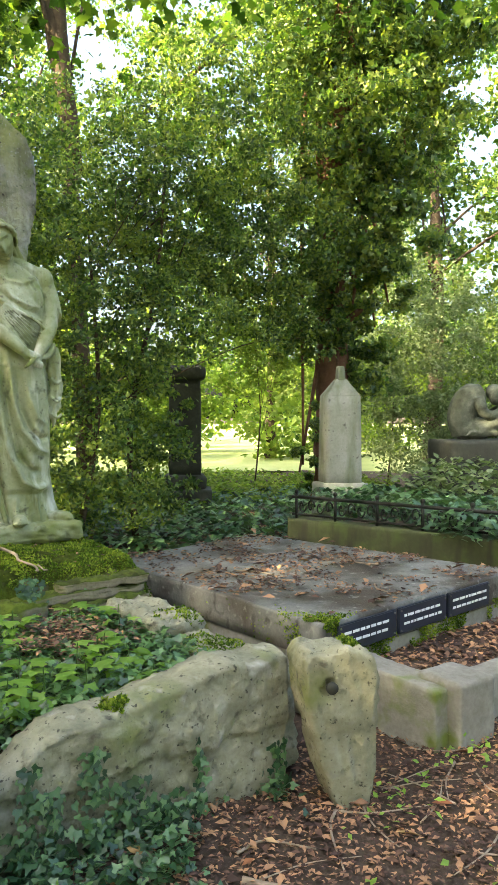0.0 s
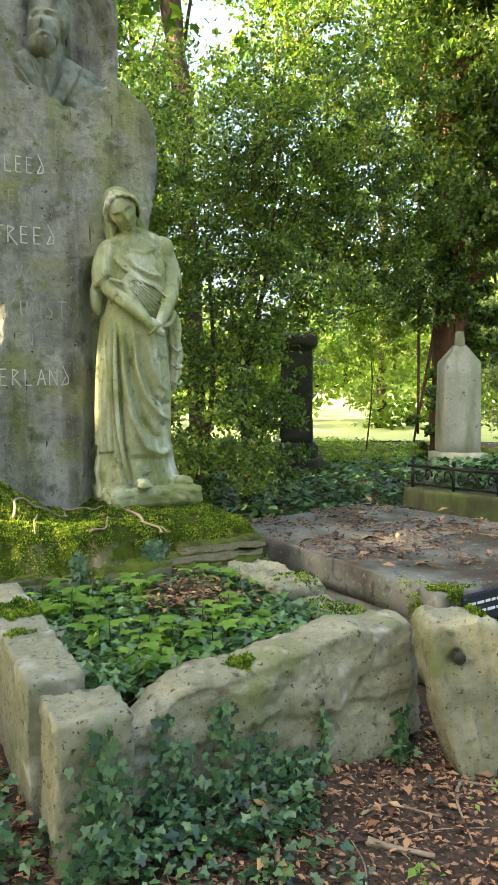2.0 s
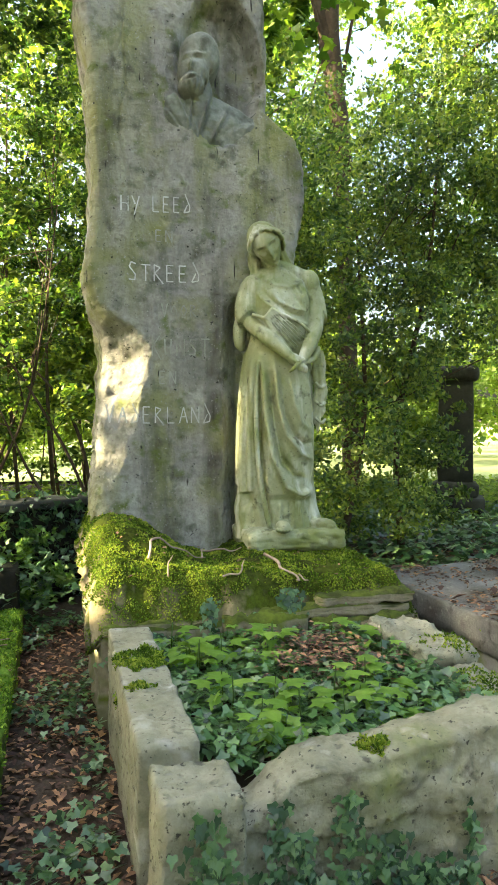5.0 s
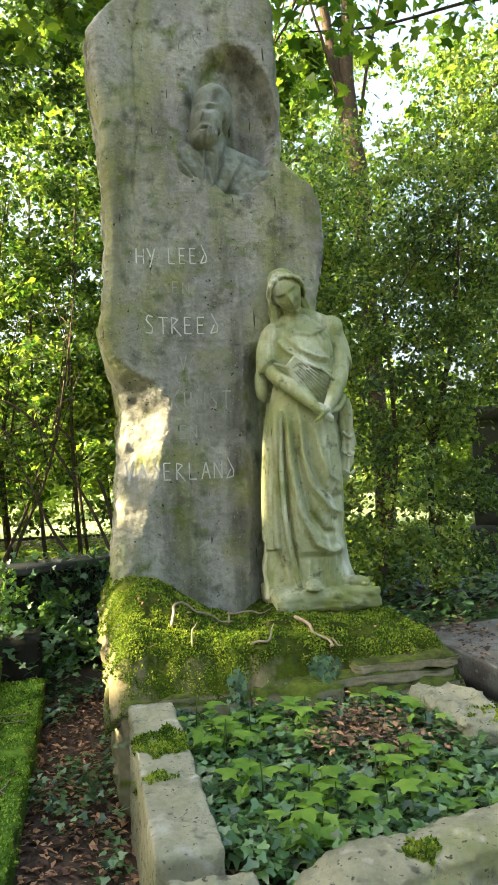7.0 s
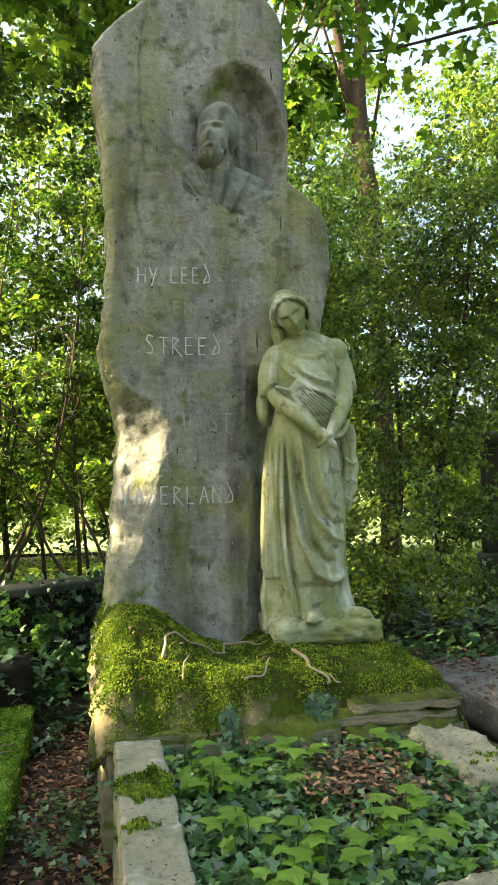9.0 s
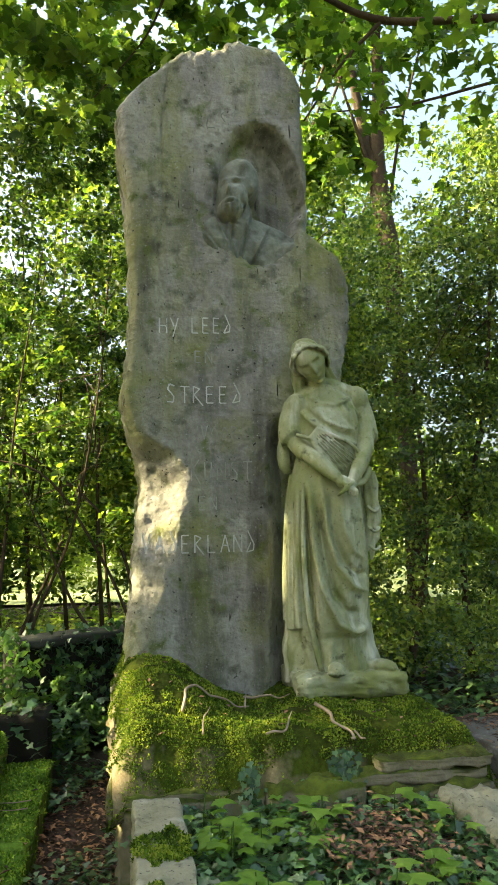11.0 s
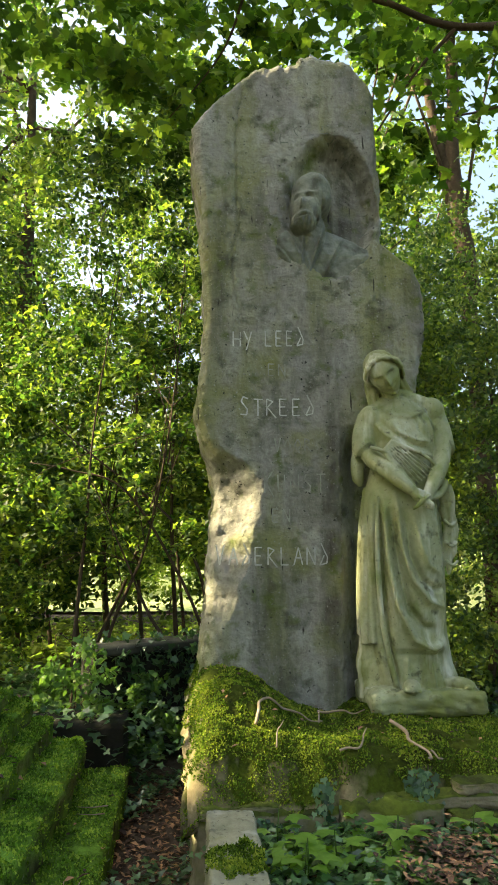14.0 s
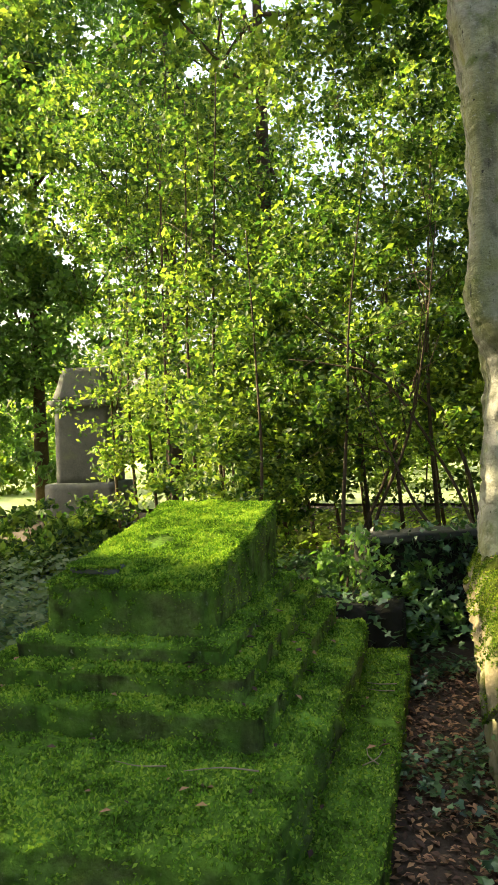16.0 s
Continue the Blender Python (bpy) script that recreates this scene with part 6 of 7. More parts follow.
# ---- overhanging branches with broad leaves ----
def build_overhang():
    t = thing("sycamore_tree", (4.6, 5.8, 0), "sycamore with long branches of broad green leaves overhead", "tree")
    part("trunk", tube(smooth_line([(4.6, 5.8, 0), (4.5, 5.8, 2), (4.3, 5.9, 5), (4.2, 6.0, 8)], 5), 0.22, 10, 0.2), BARK, t)
    rnd = random.Random(3)
    pts = []
    lines = [([(4.3, 5.9, 5.0), (2.0, 6.0, 4.8), (0.34, 5.56, 4.70), (-0.43, 5.19, 4.69), (-1.14, 4.84, 4.68), (-1.54, 4.6, 4.86), (-1.88, 4.4, 4.94), (-2.34, 4.17, 4.99), (-2.77, 3.9, 5.21)], 0.050, 0.010),
             ([(4.2, 5.9, 6.0), (2.0, 6.1, 5.7), (0.42, 5.64, 5.47), (-0.38, 5.25, 5.44), (-0.83, 5.04, 5.41), (-1.28, 4.84, 5.3), (-1.56, 4.68, 5.42), (-1.96, 4.48, 5.4)], 0.042, 0.007),
             ([(-1.14, 4.84, 4.68), (-1.41, 4.77, 4.4), (-1.67, 4.74, 4.06)], 0.016, 0.005),
             ([(4.3, 5.9, 5.2), (2.0, 6.5, 5.0), (-0.04, 6.05, 4.76), (-0.52, 5.84, 4.66), (-1.17, 5.56, 4.49), (-1.63, 5.34, 4.45)], 0.030, 0.005),
             ([(4.3, 6.0, 6.6), (2.4, 7.6, 6.9), (0.74, 8.18, 6.25), (-0.01, 8.16, 5.6), (-0.7, 8.14, 5.0), (-1.64, 8.11, 4.24)], 0.055, 0.028),
             ([(-2.34, 4.17, 4.99), (-2.7, 4.4, 4.8), (-3.3, 4.5, 4.5)], 0.012, 0.004),
             ([(-2.77, 3.9, 5.21), (-3.4, 3.7, 5.4), (-4.2, 3.6, 5.2), (-5.0, 3.4, 4.8)], 0.012, 0.004)]
    for ln, r0, r1 in lines:
        q = smooth_line(ln, 7)
        part("branch", tube(q, [r0 + (r1 - r0) * (i / len(q)) ** 0.7 for i in range(len(q))], 6, 0.15), BARK, t)
        for a in q[4:]:
            for k in range(3):
                c = a + Vector((rnd.gauss(0, 0.38), rnd.gauss(0, 0.38), rnd.gauss(0.10, 0.22)))
                for j in range(5):
                    pts.append(c + Vector((rnd.gauss(0, 0.15), rnd.gauss(0, 0.15), rnd.gauss(0, 0.07))))
    blobs = [((-0.4, 9.4, 5.6), (1.3, 0.7, 1.7)), ((-0.6, 9.2, 3.9), (0.9, 0.6, 0.8)), ((-1.8, 5.2, 6.6), (2.4, 1.4, 0.7)), ((-3.8, 4.2, 6.0), (1.6, 1.4, 0.8)), ((1.0, 6.5, 6.6), (2.0, 1.6, 0.9)), ((-4.5, 3.2, 5.0), (1.4, 1.0, 0.6)), ((-3.2, 4.7, 5.0), (1.2, 0.9, 0.6)), ((-4.3, 4.9, 6.4), (1.5, 1.1, 0.7)), ((-2.2, 5.5, 5.9), (1.4, 1.0, 0.6))]
    p = np.concatenate([np.array([list(q) for q in pts]), clump_points(blobs, 13500, 0.1, 260, 0.34)])
    linked("crown", leaf_mesh("crown", cut_gaps(p), 0.080, MAPLELEAF, 0.5), LEAF_MAPLE, t, smooth=False)


build_overhang()


# ---- low growth ----
def carpet(name, label, category, region, n, size, mat, shape, low=0.02, high=0.09, up=0.6, mask=0.0, seed=0, base=None):
    """Leaves over a stretch of ground; region: (u0, u1, v0, v1) of the monument's axes."""
    u0, u1, v0, v1 = region
    q = np.stack([RNG.uniform(u0, u1, n), RNG.uniform(v0, v1, n)], 1)
    out = []
    for u, v in q:
        if fbm((u, v, seed), 1.6) + 0.5 * fbm((u, v, seed + 5), 5) < mask:
            continue
        w = uv(u, v)
        z = (ground_z(w.x, w.y) if base is None else base) + RNG.uniform(low, high)
        out.append((w.x, w.y, z))
    ob = linked(name, leaf_mesh(name, out, size, shape, up), mat, smooth=False)
    return tagged(ob, label, category, kind="stuff")


IVY = "dark green ivy carpeting the ground"
carpet("ground_ivy", IVY + " before the kerb", "ivy", (0.25, 1.45, 1.62, 1.90), 1500, 0.027, LEAF_IVY, IVYLEAF, 0.01, 0.09, mask=-0.25, seed=1)
carpet("ground_ivy", IVY + " before the kerb", "ivy", (0.15, 1.0, 1.30, 1.72), 560, 0.027, LEAF_IVY, IVYLEAF, 0.01, 0.06, mask=0.0, seed=2)
carpet("ground_ivy", IVY + " between tomb and monument", "ivy", (-0.08, 0.27, 1.7, 4.8), 1700, 0.031, LEAF_IVY, IVYLEAF, 0.02, 0.10, mask=-0.05, seed=3)
carpet("ground_ivy", IVY + " beside the plinth", "ivy", (1.68, 2.4, 3.6, 6.2), 1800, 0.055, LEAF_IVY, IVYLEAF, 0.02, 0.16, mask=-0.9, seed=4)
carpet("ground_ivy", IVY + " below the trees", "ivy", (-0.5, 7.5, 5.2, 9.0), 9000, 0.075, LEAF_IVY, IVYLEAF, 0.02, 0.15, mask=-0.5, seed=5)
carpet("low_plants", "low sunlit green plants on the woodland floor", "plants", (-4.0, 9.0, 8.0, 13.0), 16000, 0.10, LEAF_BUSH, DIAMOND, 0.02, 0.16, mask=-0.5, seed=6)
carpet("ground_ivy", IVY + " behind the tomb", "ivy", (-7.5, -0.2, 5.0, 8.0), 9000, 0.075, LEAF_IVY, IVYLEAF, 0.02, 0.22, mask=-0.5, seed=7)
carpet("ground_ivy", IVY + " beside the tomb", "ivy", (-5.5, -1.97, 2.6, 5.2), 5000, 0.07, LEAF_IVY, IVYLEAF, 0.02, 0.3, mask=-0.5, seed=8)
carpet("low_plants", "pale hazy green low plants beside the tomb", "plants", (-5.0, -1.9, 3.4, 5.6), 8000, 0.06, LEAF_HAZE, DIAMOND, 0.05, 0.55, mask=-0.5, seed=14)
carpet("bed_ivy", "small-leaved ivy filling the grave bed", "ivy", (0.47, 1.46, 2.02, 3.2), 6200, 0.031, LEAF_BEDIVY, IVYLEAF, 0.01, 0.09, mask=-0.45, seed=9, base=0.30)
# ivy over the boundary wall
a, d = uv(-0.42, 5.22), (uv(2.4, 6.92) - uv(-0.42, 5.22)).normalized()
side = Vector((d.y, -d.x, 0))
p = []
for k in range(2600):
    s, h = RNG.uniform(-0.1, 3.2), RNG.uniform(0.0, 0.76)
    if fbm((s, h, 31), 2.2) + 0.4 * fbm((s, h, 33), 7) > -0.12:
        p.append(list(a + d * s + side * (RNG.uniform(0.12, 0.2) if h < 0.68 else RNG.uniform(-0.14, 0.17)) + Vector((0, 0, h))))
ob = linked("wall_ivy", leaf_mesh("wall_ivy", p, 0.045, IVYLEAF, 0.3), LEAF_IVY, smooth=False)
tagged(ob, "dark ivy hanging over the boundary wall", "ivy", kind="stuff")
carpet("railed_bed_plants", "ivy and saplings inside the railed grave", "plants", (3.95, 5.1, 2.6, 4.9), 2400, 0.060, LEAF_IVY, IVYLEAF, 0.0, 0.20, mask=-0.4, seed=10, base=0.42)
carpet("ground_ivy", IVY + " along the boundary wall", "ivy", (-0.9, 0.2, 4.55, 5.0), 700, 0.05, LEAF_IVY, IVYLEAF, 0.02, 0.45, mask=-0.4, seed=13)
carpet("low_plants", "pale leafy plants before the pedestal", "plants", (4.9, 6.3, 3.7, 4.7), 2600, 0.075, LEAF_HAZE, DIAMOND, 0.1, 0.75, mask=-0.3, seed=15)
carpet("small_weeds", "small green weeds among the litter", "weeds", (0.6, 2.3, 0.9, 1.75), 1000, 0.028, LEAF_SEED, DIAMOND, 0.01, 0.07, mask=0.22, seed=11)
carpet("small_weeds", "small green weeds among the litter", "weeds", (-0.1, 0.4, 1.2, 1.8), 160, 0.055, LEAF_SHRUB, DIAMOND, 0.01, 0.09, mask=0.1, seed=12)


def climbing(name, label, spots, n, size, face):
    """Ivy strands on an upright face; spots: (u, v, z low, z high, half width, lean)."""
    out, w = [], Vector(face).normalized()
    for u, v, z0, z1, half, lean in spots:
        for k in range(int(n * (z1 - z0) * half * 60)):
            s = RNG.uniform() ** 1.3
            p = uv(u + RNG.normal() * half * (1 - 0.5 * s) + lean * s, v - RNG.uniform(0.008, 0.035), z0 + (z1 - z0) * s)
            out.append(p)
    me = leaf_mesh(name, [list(q) for q in out], size, IVYLEAF, 0.0)
    n = len(out)
    co = np.empty(len(me.vertices) * 3, dtype=np.float32)
    me.vertices.foreach_get("co", co)
    co = co.reshape(n, -1, 3)
    # lay each leaf against the face, hanging down
    tv = IVYLEAF[0]
    a = RNG.normal(0, 0.5, n)
    side0, down0, out0 = np.array(uv(1, 0)), np.array((0, 0, -1.0)), np.array(w)
    tilt = RNG.normal(0, 0.35, (n, 3))
    s = size * RNG.uniform(0.6, 1.3, n)
    side = side0 * np.cos(a)[:, None] + down0 * np.sin(a)[:, None] + 0.4 * tilt
    down = -side0 * np.sin(a)[:, None] + down0 * np.cos(a)[:, None] + out0 * 0.35 + 0.4 * tilt[:, ::-1]
    v = (tv[None, :, 0, None] * side[:, None] + tv[None, :, 1, None] * down[:, None] + tv[None, :, 2, None] * out0) * s[:, None, None]
    v += np.array([list(q) for q in out])[:, None]
    me.vertices.foreach_set("co", v.astype(np.float32).ravel())
    me.update()
    ob = linked(name, me, LEAF_IVY, smooth=False)
    tagged(ob, label, "ivy", kind="stuff")


FRONT = uv(0, -1)
climbing("climbing_ivy", "ivy strands climbing the corner post", [(0.40, 1.745, 0.0, 0.40, 0.045, 0.02), (0.46, 1.745, 0.0, 0.30, 0.04, 0.0)], 170, 0.025, FRONT)
climbing("climbing_ivy", "ivy strands climbing the kerb", [(0.60, 1.86, 0.02, 0.33, 0.030, 0.03), (0.68, 1.86, 0.02, 0.26, 0.04, 0.0), (0.82, 1.86, 0.02, 0.34, 0.035, -0.02), (0.92, 1.86, 0.0, 0.22, 0.06, 0.0), (1.14, 1.86, 0.02, 0.28, 0.016, 0.02),
                                                      (1.05, 1.86, 0.0, 0.14, 0.07, 0.0), (1.45, 1.86, 0.0, 0.2, 0.03, 0.0)], 170, 0.025, FRONT)
climbing("climbing_ivy", "ivy strands on the plinth front", [(0.72, 3.15, 0.28, 0.52, 0.03, 0.0), (1.08, 3.15, 0.26, 0.54, 0.05, -0.02), (0.95, 3.15, 0.26, 0.44, 0.12, 0.0), (1.32, 3.15, 0.26, 0.46, 0.08, 0.0), (0.5, 3.15, 0.26, 0.38, 0.10, 0.0)], 200, 0.026, FRONT)


# seedlings with broad leaves in the bed
def seedling(k):
    rnd = random.Random(k)
    t = thing("maple_seedling", (0, 0, 0), "bright green maple seedling in the grave bed", "seedling", "maple seedlings")
    h = rnd.uniform(0.06, 0.15)
    part("stem", tube([(0, 0, -0.03), (0.004, 0.002, h * 0.5), (0.0, 0.004, h)], [0.0028, 0.0022, 0.0018], 5), LEAF_SHRUB, t)
    tv, tf = MAPLELEAF
    for j in range(rnd.choice((4, 5, 6))):
        a = j * math.pi * (0.5 if j % 2 else 1) + rnd.uniform(-0.4, 0.4) + j
        s = rnd.uniform(0.040, 0.072)
        zz = h * rnd.uniform(0.45, 1.05)
        m = Matrix.Translation((0.04 * math.cos(a), 0.04 * math.sin(a), zz)) @ Matrix.Rotation(a - math.pi / 2, 4, "Z") @ Matrix.Rotation(radians(rnd.uniform(-48, 18)), 4, "X")
        v = [list(m @ (Vector(q) * s)) for q in tv]
        linked("leaf", poly_mesh("leaf", v, tf), LEAF_SEED, t, smooth=False)
    return t


kinds = [seedling(k) for k in range(4)]
rnd = random.Random(11)
count = 0
for k in range(84):
    u, v = rnd.uniform(0.52, 1.44), rnd.uniform(2.12, 3.05)
    if fbm((u, v, 21), 3.0) < -0.12 or math.hypot(u - 1.08, (v - 2.72) * 0.8) < 0.19:
        continue
    m = Matrix.Translation(uv(u, v, 0.33)) @ Matrix.Rotation(rnd.uniform(0, 6.28), 4, "Z")
    if count < 4:
        kinds[count].matrix_basis = m
    else:
        copy_thing(kinds[count % 4], m)
    count += 1


# ---- moss, litter, twigs ----
def surface_points(ob, n, least_up=0.3):
    """Places spread over the upward faces of a mesh."""
    me = ob.data
    me.calc_loop_triangles()
    co = np.empty(len(me.vertices) * 3)
    me.vertices.foreach_get("co", co)
    co = co.reshape(-1, 3)
    tri = np.empty(len(me.loop_triangles) * 3, dtype=np.int32)
    me.loop_triangles.foreach_get("vertices", tri)
    a, b, c = [co[tri.reshape(-1, 3)[:, k]] for k in range(3)]
    nr = np.cross(b - a, c - a)
    area = np.linalg.norm(nr, axis=1)
    area = np.where(nr[:, 2] > least_up * area, area, 0)
    i = RNG.choice(len(area), n, p=area / area.sum())
    r1, r2 = np.sqrt(RNG.uniform(size=n)), RNG.uniform(size=n)
    return a[i] * (1 - r1)[:, None] + b[i] * (r1 * (1 - r2))[:, None] + c[i] * (r1 * r2)[:, None]


def mossy(ob, n, size, label, least_up=0.3, where=None, bare=-0.55, mat=None):
    p = surface_points(ob, n, least_up)
    keep = np.array([fbm(q, 4.0) + 0.6 * fbm(q + 9, 14.0) > bare for q in p])
    if where is not None:
        keep &= where(p)
    m = linked("moss_tufts", leaf_mesh("moss_tufts", p[keep], size, DIAMOND, 0.35, 0.5, -1.0), mat or MOSSBLADE, smooth=False)
    tagged(m, label, "moss", kind="stuff")


def named(thing_name, part_name):
    return [o for o in bpy.data.objects[thing_name].children if o.name.split(".")[0] == part_name]


mossy(named("monument_plinth", "mossy_top")[0], 140000, 0.0095, "bright moss cushions on the plinth", 0.30, bare=-0.26)
for ob in [o for o in bpy.data.objects["mossy_tomb"].children]:
    mossy(ob, 95000 if ob.name.startswith(("lid", "step", "ledge")) else 16000, 0.0125, "green moss over the stepped tomb", 0.30, bare=-0.62, mat=MOSSGREEN)
    mossy(ob, 12000, 0.010, "thin moss on the sides of the tomb", -0.3, bare=0.05, mat=MOSSGREEN, where=lambda p: np.ones(len(p), bool))
for ob, n, at, r in ((named("grave_kerb", "side_kerb")[0], 16000, uv(0.385, 2.72), 0.13), (named("grave_kerb", "side_kerb")[0], 9000, uv(0.36, 2.45), 0.06), (named("grave_kerb", "side_kerb")[1], 6000, uv(1.55, 2.32), 0.22),
                     (named("grave_kerb", "side_kerb")[2], 6000, uv(1.56, 2.66), 0.14), (named("grave_kerb", "front_kerb")[0], 26000, uv(0.90, 1.92), 0.05), (named("grave_kerb", "leaning_post")[0], 9000, uv(1.66, 1.73), 0.05)):
    c = np.array(at)[:2]
    mossy(ob, n, 0.012, "moss cushion on the limestone kerb", 0.3,
          lambda p, c=c, r=r: np.linalg.norm(p[:, :2] - c, axis=1) < r * (0.8 + 0.4 * np.array([fbm(q, 12) for q in p])))

corner, front_end, side_end = [Vector((*SLAB[k], 0)) for k in (0, 1, 3)]
front_d, side_d = (front_end - corner).normalized(), (side_end - corner).normalized()
front_n, side_n = Vector((front_d.y, -front_d.x, 0)), Vector((-side_d.y, side_d.x, 0))
p = []
for k in range(5200):
    a, h = RNG.exponential(0.10), RNG.uniform(0.28, 0.43)
    if k % 3 == 0:
        q = corner + front_d * min(a, 0.09) + front_n * 0.008
    elif k % 3 == 1:
        q = corner + side_d * a + side_n * 0.008
    else:
        q, h = corner + front_d * RNG.exponential(0.05) + side_d * RNG.exponential(0.05), 0.425
    if fbm((q.x, q.y, h), 7) + 0.5 * fbm((q.x, q.y, h), 20) > 0.0:
        p.append((q.x, q.y, h))
ob = linked("corner_moss", leaf_mesh("corner_moss", p, 0.011, DIAMOND, 0.3), MOSSBLADE, smooth=False)
tagged(ob, "yellow-green moss on the slab's corner", "moss", kind="stuff")
p = []
for k in range(9000):
    a, h = RNG.uniform(0, 1.5), RNG.uniform(0.17, 0.30)
    if fbm((a, h, 3), 5) + 0.5 * fbm((a, h, 4), 16) > 0.05 + (0.25 - h) * 2:
        p.append(tuple(corner + front_d * a + front_n * 0.006 + Vector((0, 0, h))))
ob = linked("footing_moss", leaf_mesh("footing_moss", p, 0.011, DIAMOND, 0.3), MOSSBLADE, smooth=False)
tagged(ob, "moss growing along the slab's footing below the plaques", "moss", kind="stuff")


def litter(name, label, pts, size, mat=None, up=0.75):
    ob = linked(name, leaf_mesh(name, pts, size, CURLED, up, 0.6), mat or LEAF_DRY, smooth=False)
    tagged(ob, label, "leaf litter", kind="stuff")


def open_ground(n, u0, u1, v0, v1):
    q = []
    for _ in range(n):
        u, v = RNG.uniform(u0, u1), RNG.uniform(v0, v1)
        if 0.3 < u < 1.62 and 1.88 < v:
            continue
        w = uv(u, v)
        q.append((w.x, w.y, ground_z(w.x, w.y) + RNG.uniform(0.003, 0.022)))
    return np.array(q)


litter("fallen_leaves", "small brown fallen leaves on the soil", open_ground(20000, -0.1, 2.6, 0.7, 2.1), 0.019)
litter("fallen_leaves", "larger brown fallen leaves on the soil", open_ground(1100, -0.1, 2.6, 0.7, 2.1), 0.036)
litter("fallen_leaves", "large orange and tan fallen leaves on the soil", open_ground(70, -0.1, 2.6, 0.7, 2.0) + [0, 0, 0.010], 0.052, LEAF_TAN)
litter("fallen_leaves", "brown fallen leaves between the graves", open_ground(3200, -0.1, 0.3, 1.5, 4.8), 0.030)
litter("fallen_leaves", "brown fallen leaves under the trees", open_ground(3500, 1.7, 5.5, 4.0, 8.0), 0.05)
for name, k, n in (("low_kerb", "bed_soil", 2600), ("grave_kerb", "bed_soil", 1200)):
    p = surface_points(named(name, k)[0], n)
    litter("fallen_leaves", "reddish brown leaves on the bed", p + [0, 0, 0.01], 0.032)
p = np.array([list(uv(1.08 + RNG.normal() * 0.11, 2.72 + RNG.normal() * 0.14, 0.375 + RNG.uniform(0, 0.04))) for _ in range(650)])
litter("fallen_leaves", "reddish brown leaves lying among the seedlings", p, 0.026)
slab_top = named("ledger_slab", "slab")[0]
p = surface_points(slab_top, 5000, 0.8)
keep = np.array([fbm(q, 1.8) + 0.4 * fbm(q, 6) > -0.05 for q in p])
litter("slab_litter", "brown needles and leaves lying on the slab", p[keep] + [0, 0, 0.006], 0.022)
litter("slab_litter", "dry leaves lying on the slab", p[:160] + [0, 0, 0.01], 0.055)
p = surface_points(named("monument_plinth", "mossy_top")[0], 160, 0.6)
litter("plinth_litter", "dry leaf scraps on the moss", p + [0, 0, 0.012], 0.022)
for ob in [o for o in bpy.data.objects["mossy_tomb"].children if o.name.startswith(("step", "ledge"))]:
    litter("tomb_litter", "dry leaves and scraps on the tomb steps", surface_points(ob, 130, 0.8) + [0, 0, 0.012], 0.032)


def twig(points, r, label="dry fallen twig on the ground"):
    q = smooth_line(points, 5)
    ob = part("twig", tube(q, [r * (1 - 0.6 * i / len(q)) for i in range(len(q))], 6, 0.3), TWIG)
    tagged(ob, label, "twig", "fallen twigs")


TWIGS_GROUND = [
    ((-0.284, 2.022), (-0.258, 1.819), (-0.226, 1.648), 0.012),
    ((-0.017, 1.863), (0.065, 1.843), (0.153, 1.826), 0.014),
    ((0.285, 2.249), (0.241, 2.094), (0.258, 1.91), 0.006),
    ((0.263, 2.216), (0.382, 2.184), (0.564, 2.216), 0.004),
    ((-0.286, 1.867), (-0.288, 1.934), (-0.292, 2.038), 0.01),
    ((-0.033, 1.985), (0.047, 2.038), (0.19, 1.998), 0.005),
]
TWIGS_PLINTH = [
    ([(-1.57, 3.01, 0.6), (-1.64, 3.23, 0.6), (-1.58, 3.31, 0.6), (-1.51, 3.48, 0.6)], 0.009),
    ([(-1.51, 3.45, 0.6), (-1.64, 3.73, 0.6)], 0.006),
    ([(-1.14, 2.95, 0.6), (-1.21, 3.18, 0.6), (-1.28, 3.39, 0.6)], 0.007),
    ([(-1.22, 3.55, 0.6), (-1.01, 3.34, 0.6), (-0.86, 3.13, 0.6)], 0.011),
    ([(-0.99, 3.33, 0.6), (-0.93, 3.33, 0.6), (-0.87, 3.21, 0.6)], 0.006),
    ([(-1.58, 3.59, 0.6), (-1.47, 3.65, 0.6), (-1.38, 3.66, 0.6)], 0.008),
    ([(-1.44, 2.96, 0.6), (-1.52, 3.17, 0.6)], 0.005),
]
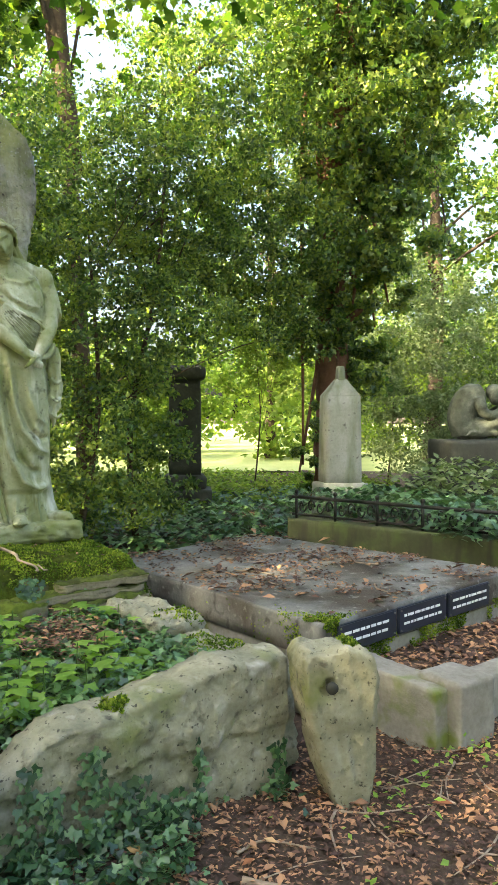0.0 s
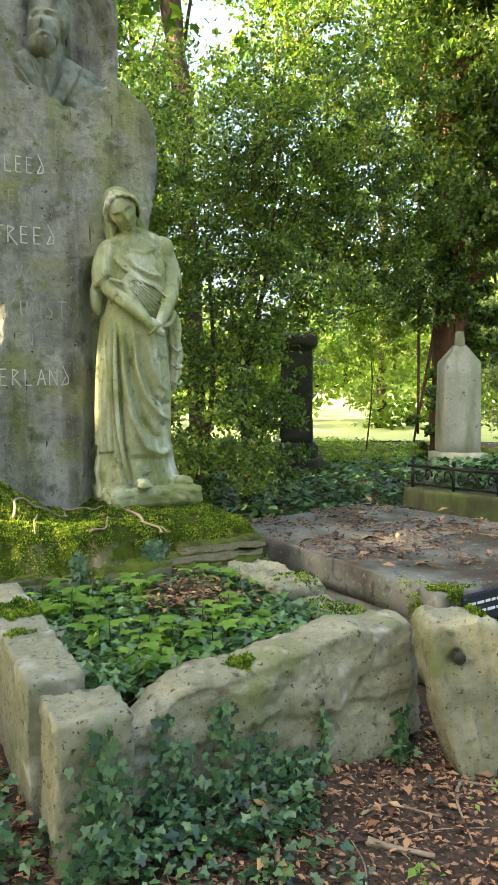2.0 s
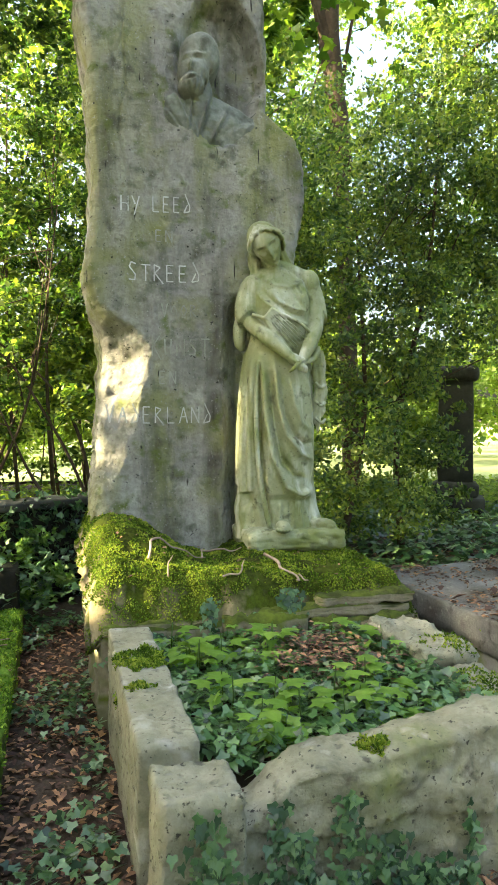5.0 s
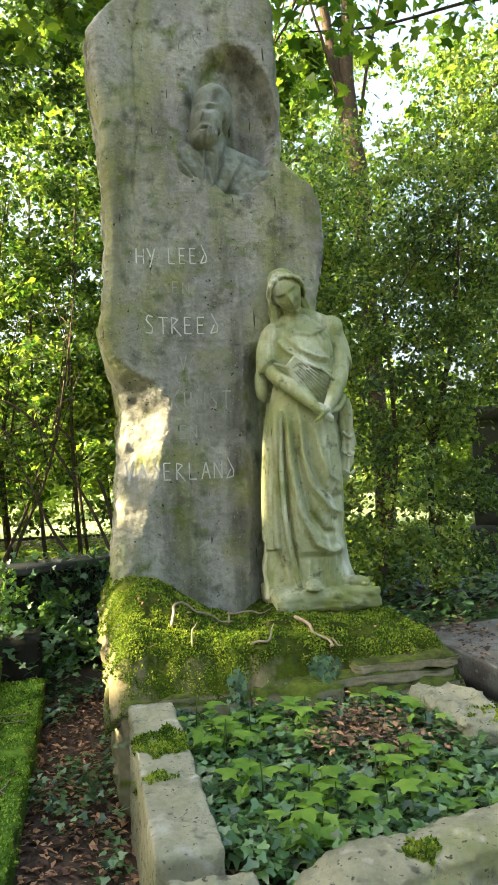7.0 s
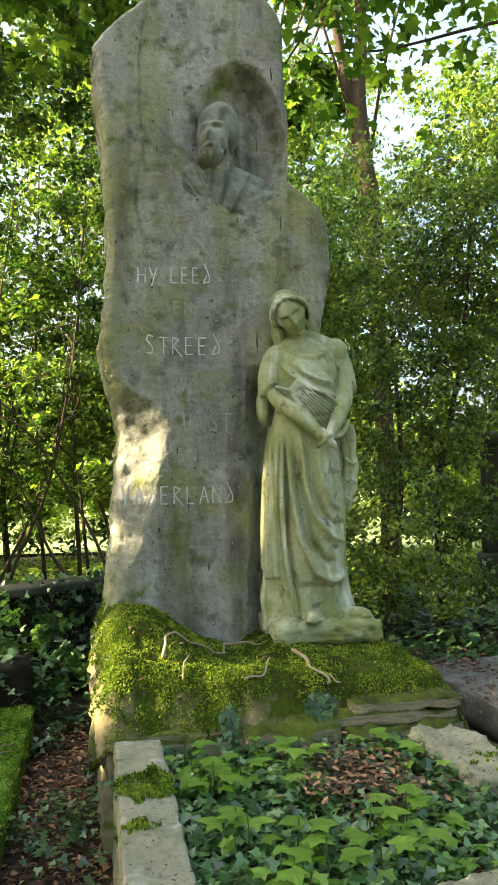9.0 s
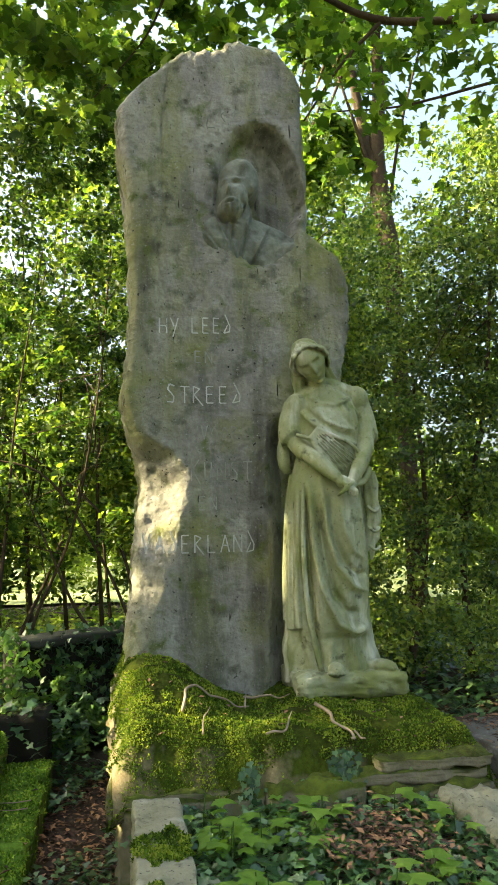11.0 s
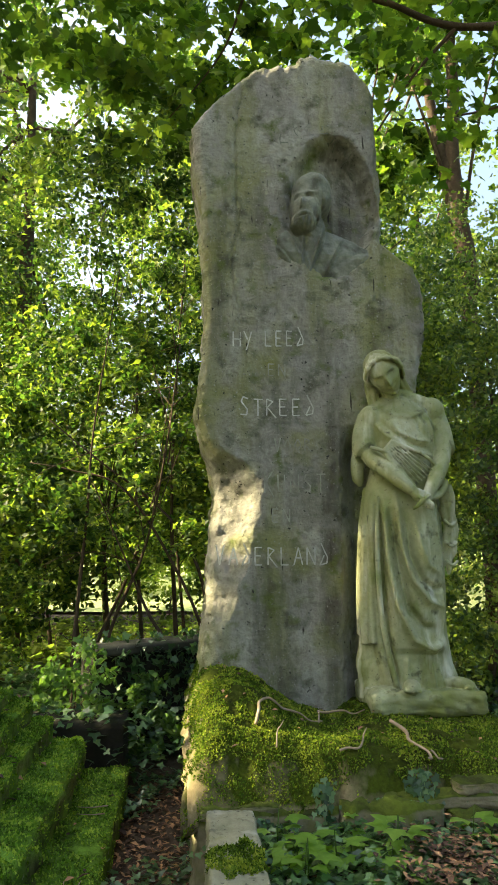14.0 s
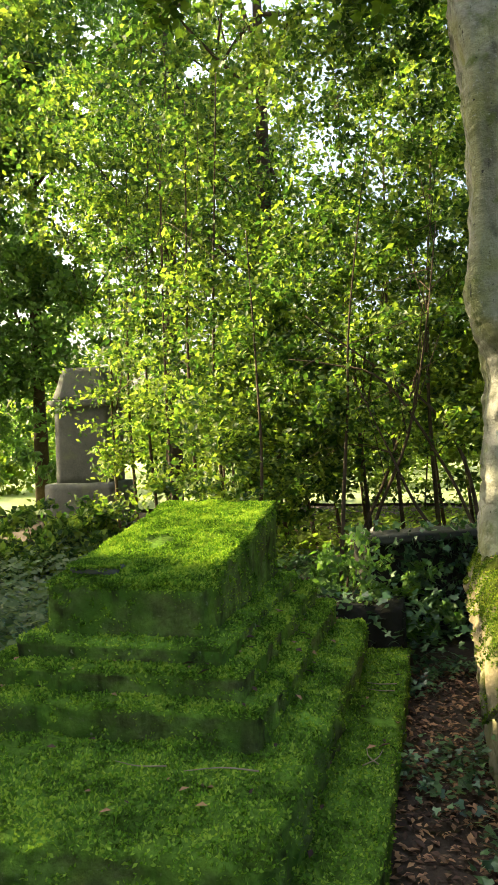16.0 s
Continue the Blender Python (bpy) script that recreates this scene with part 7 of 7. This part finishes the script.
for a, b, c, r in TWIGS_GROUND:
    twig([(x, y, ground_z(x, y) + 0.012) for x, y in (a, b, c)], r)
for pts, r in TWIGS_PLINTH:
    fine = [Vector(q).lerp(Vector(w), k / 3) for q, w in zip(pts, pts[1:]) for k in range(3)] + [Vector(pts[-1])]
    fine = [q + Vector((0.03 * fbm(q, 6), 0.03 * fbm(q + Vector((3, 1, 2)), 6), 0)) for q in fine]
    fine = [uv(q.x * CU + q.y * SU, max(3.24, q.y * CU - q.x * SU)) for q in fine]
    lie = [(q.x, q.y, plinth_z(q.x * CU + q.y * SU, q.y * CU - q.x * SU) + 0.015 + 0.02 * abs(fbm(q, 5))) for q in fine]
    twig(lie, r * 0.75, "dry grey twig lying on the mossy plinth")
rnd = random.Random(5)
for k in range(46):
    u, v, a = rnd.uniform(0.2, 2.4), rnd.uniform(0.85, 1.7), rnd.uniform(0, 6.28)
    w, l = uv(u, v), rnd.uniform(0.05, 0.16)
    d = Vector((math.cos(a), math.sin(a), 0)) * l
    twig([(q.x, q.y, ground_z(q.x, q.y) + 0.014) for q in (w - d, w + d.orthogonal() * 0.15, w + d)], rnd.uniform(0.002, 0.004))
for k in range(14):
    u, v, a = rnd.uniform(-1.2, -0.15), rnd.uniform(2.3, 4.0), rnd.uniform(0, 6.28)
    z = 0.17 if u > -0.31 else 0.355
    if u < -0.46 and v > 2.7:
        continue
    w, d = uv(u, v), Vector((math.cos(a), math.sin(a), 0)) * rnd.uniform(0.04, 0.12)
    twig([(q.x, q.y, z) for q in (w - d, w + d.orthogonal() * 0.2, w + d)], 0.003, "dry twig lying on the mossy tomb")
for k in range(12):
    u, v, a = rnd.uniform(2.0, 3.0), rnd.uniform(2.4, 3.8), rnd.uniform(0, 6.28)
    w, d = uv(u, v), Vector((math.cos(a), math.sin(a), 0)) * rnd.uniform(0.05, 0.14)
    twig([(q.x, q.y, 0.428) for q in (w - d, w + d.orthogonal() * 0.25, w + d)], 0.004, "dry twig lying on the grave slab")
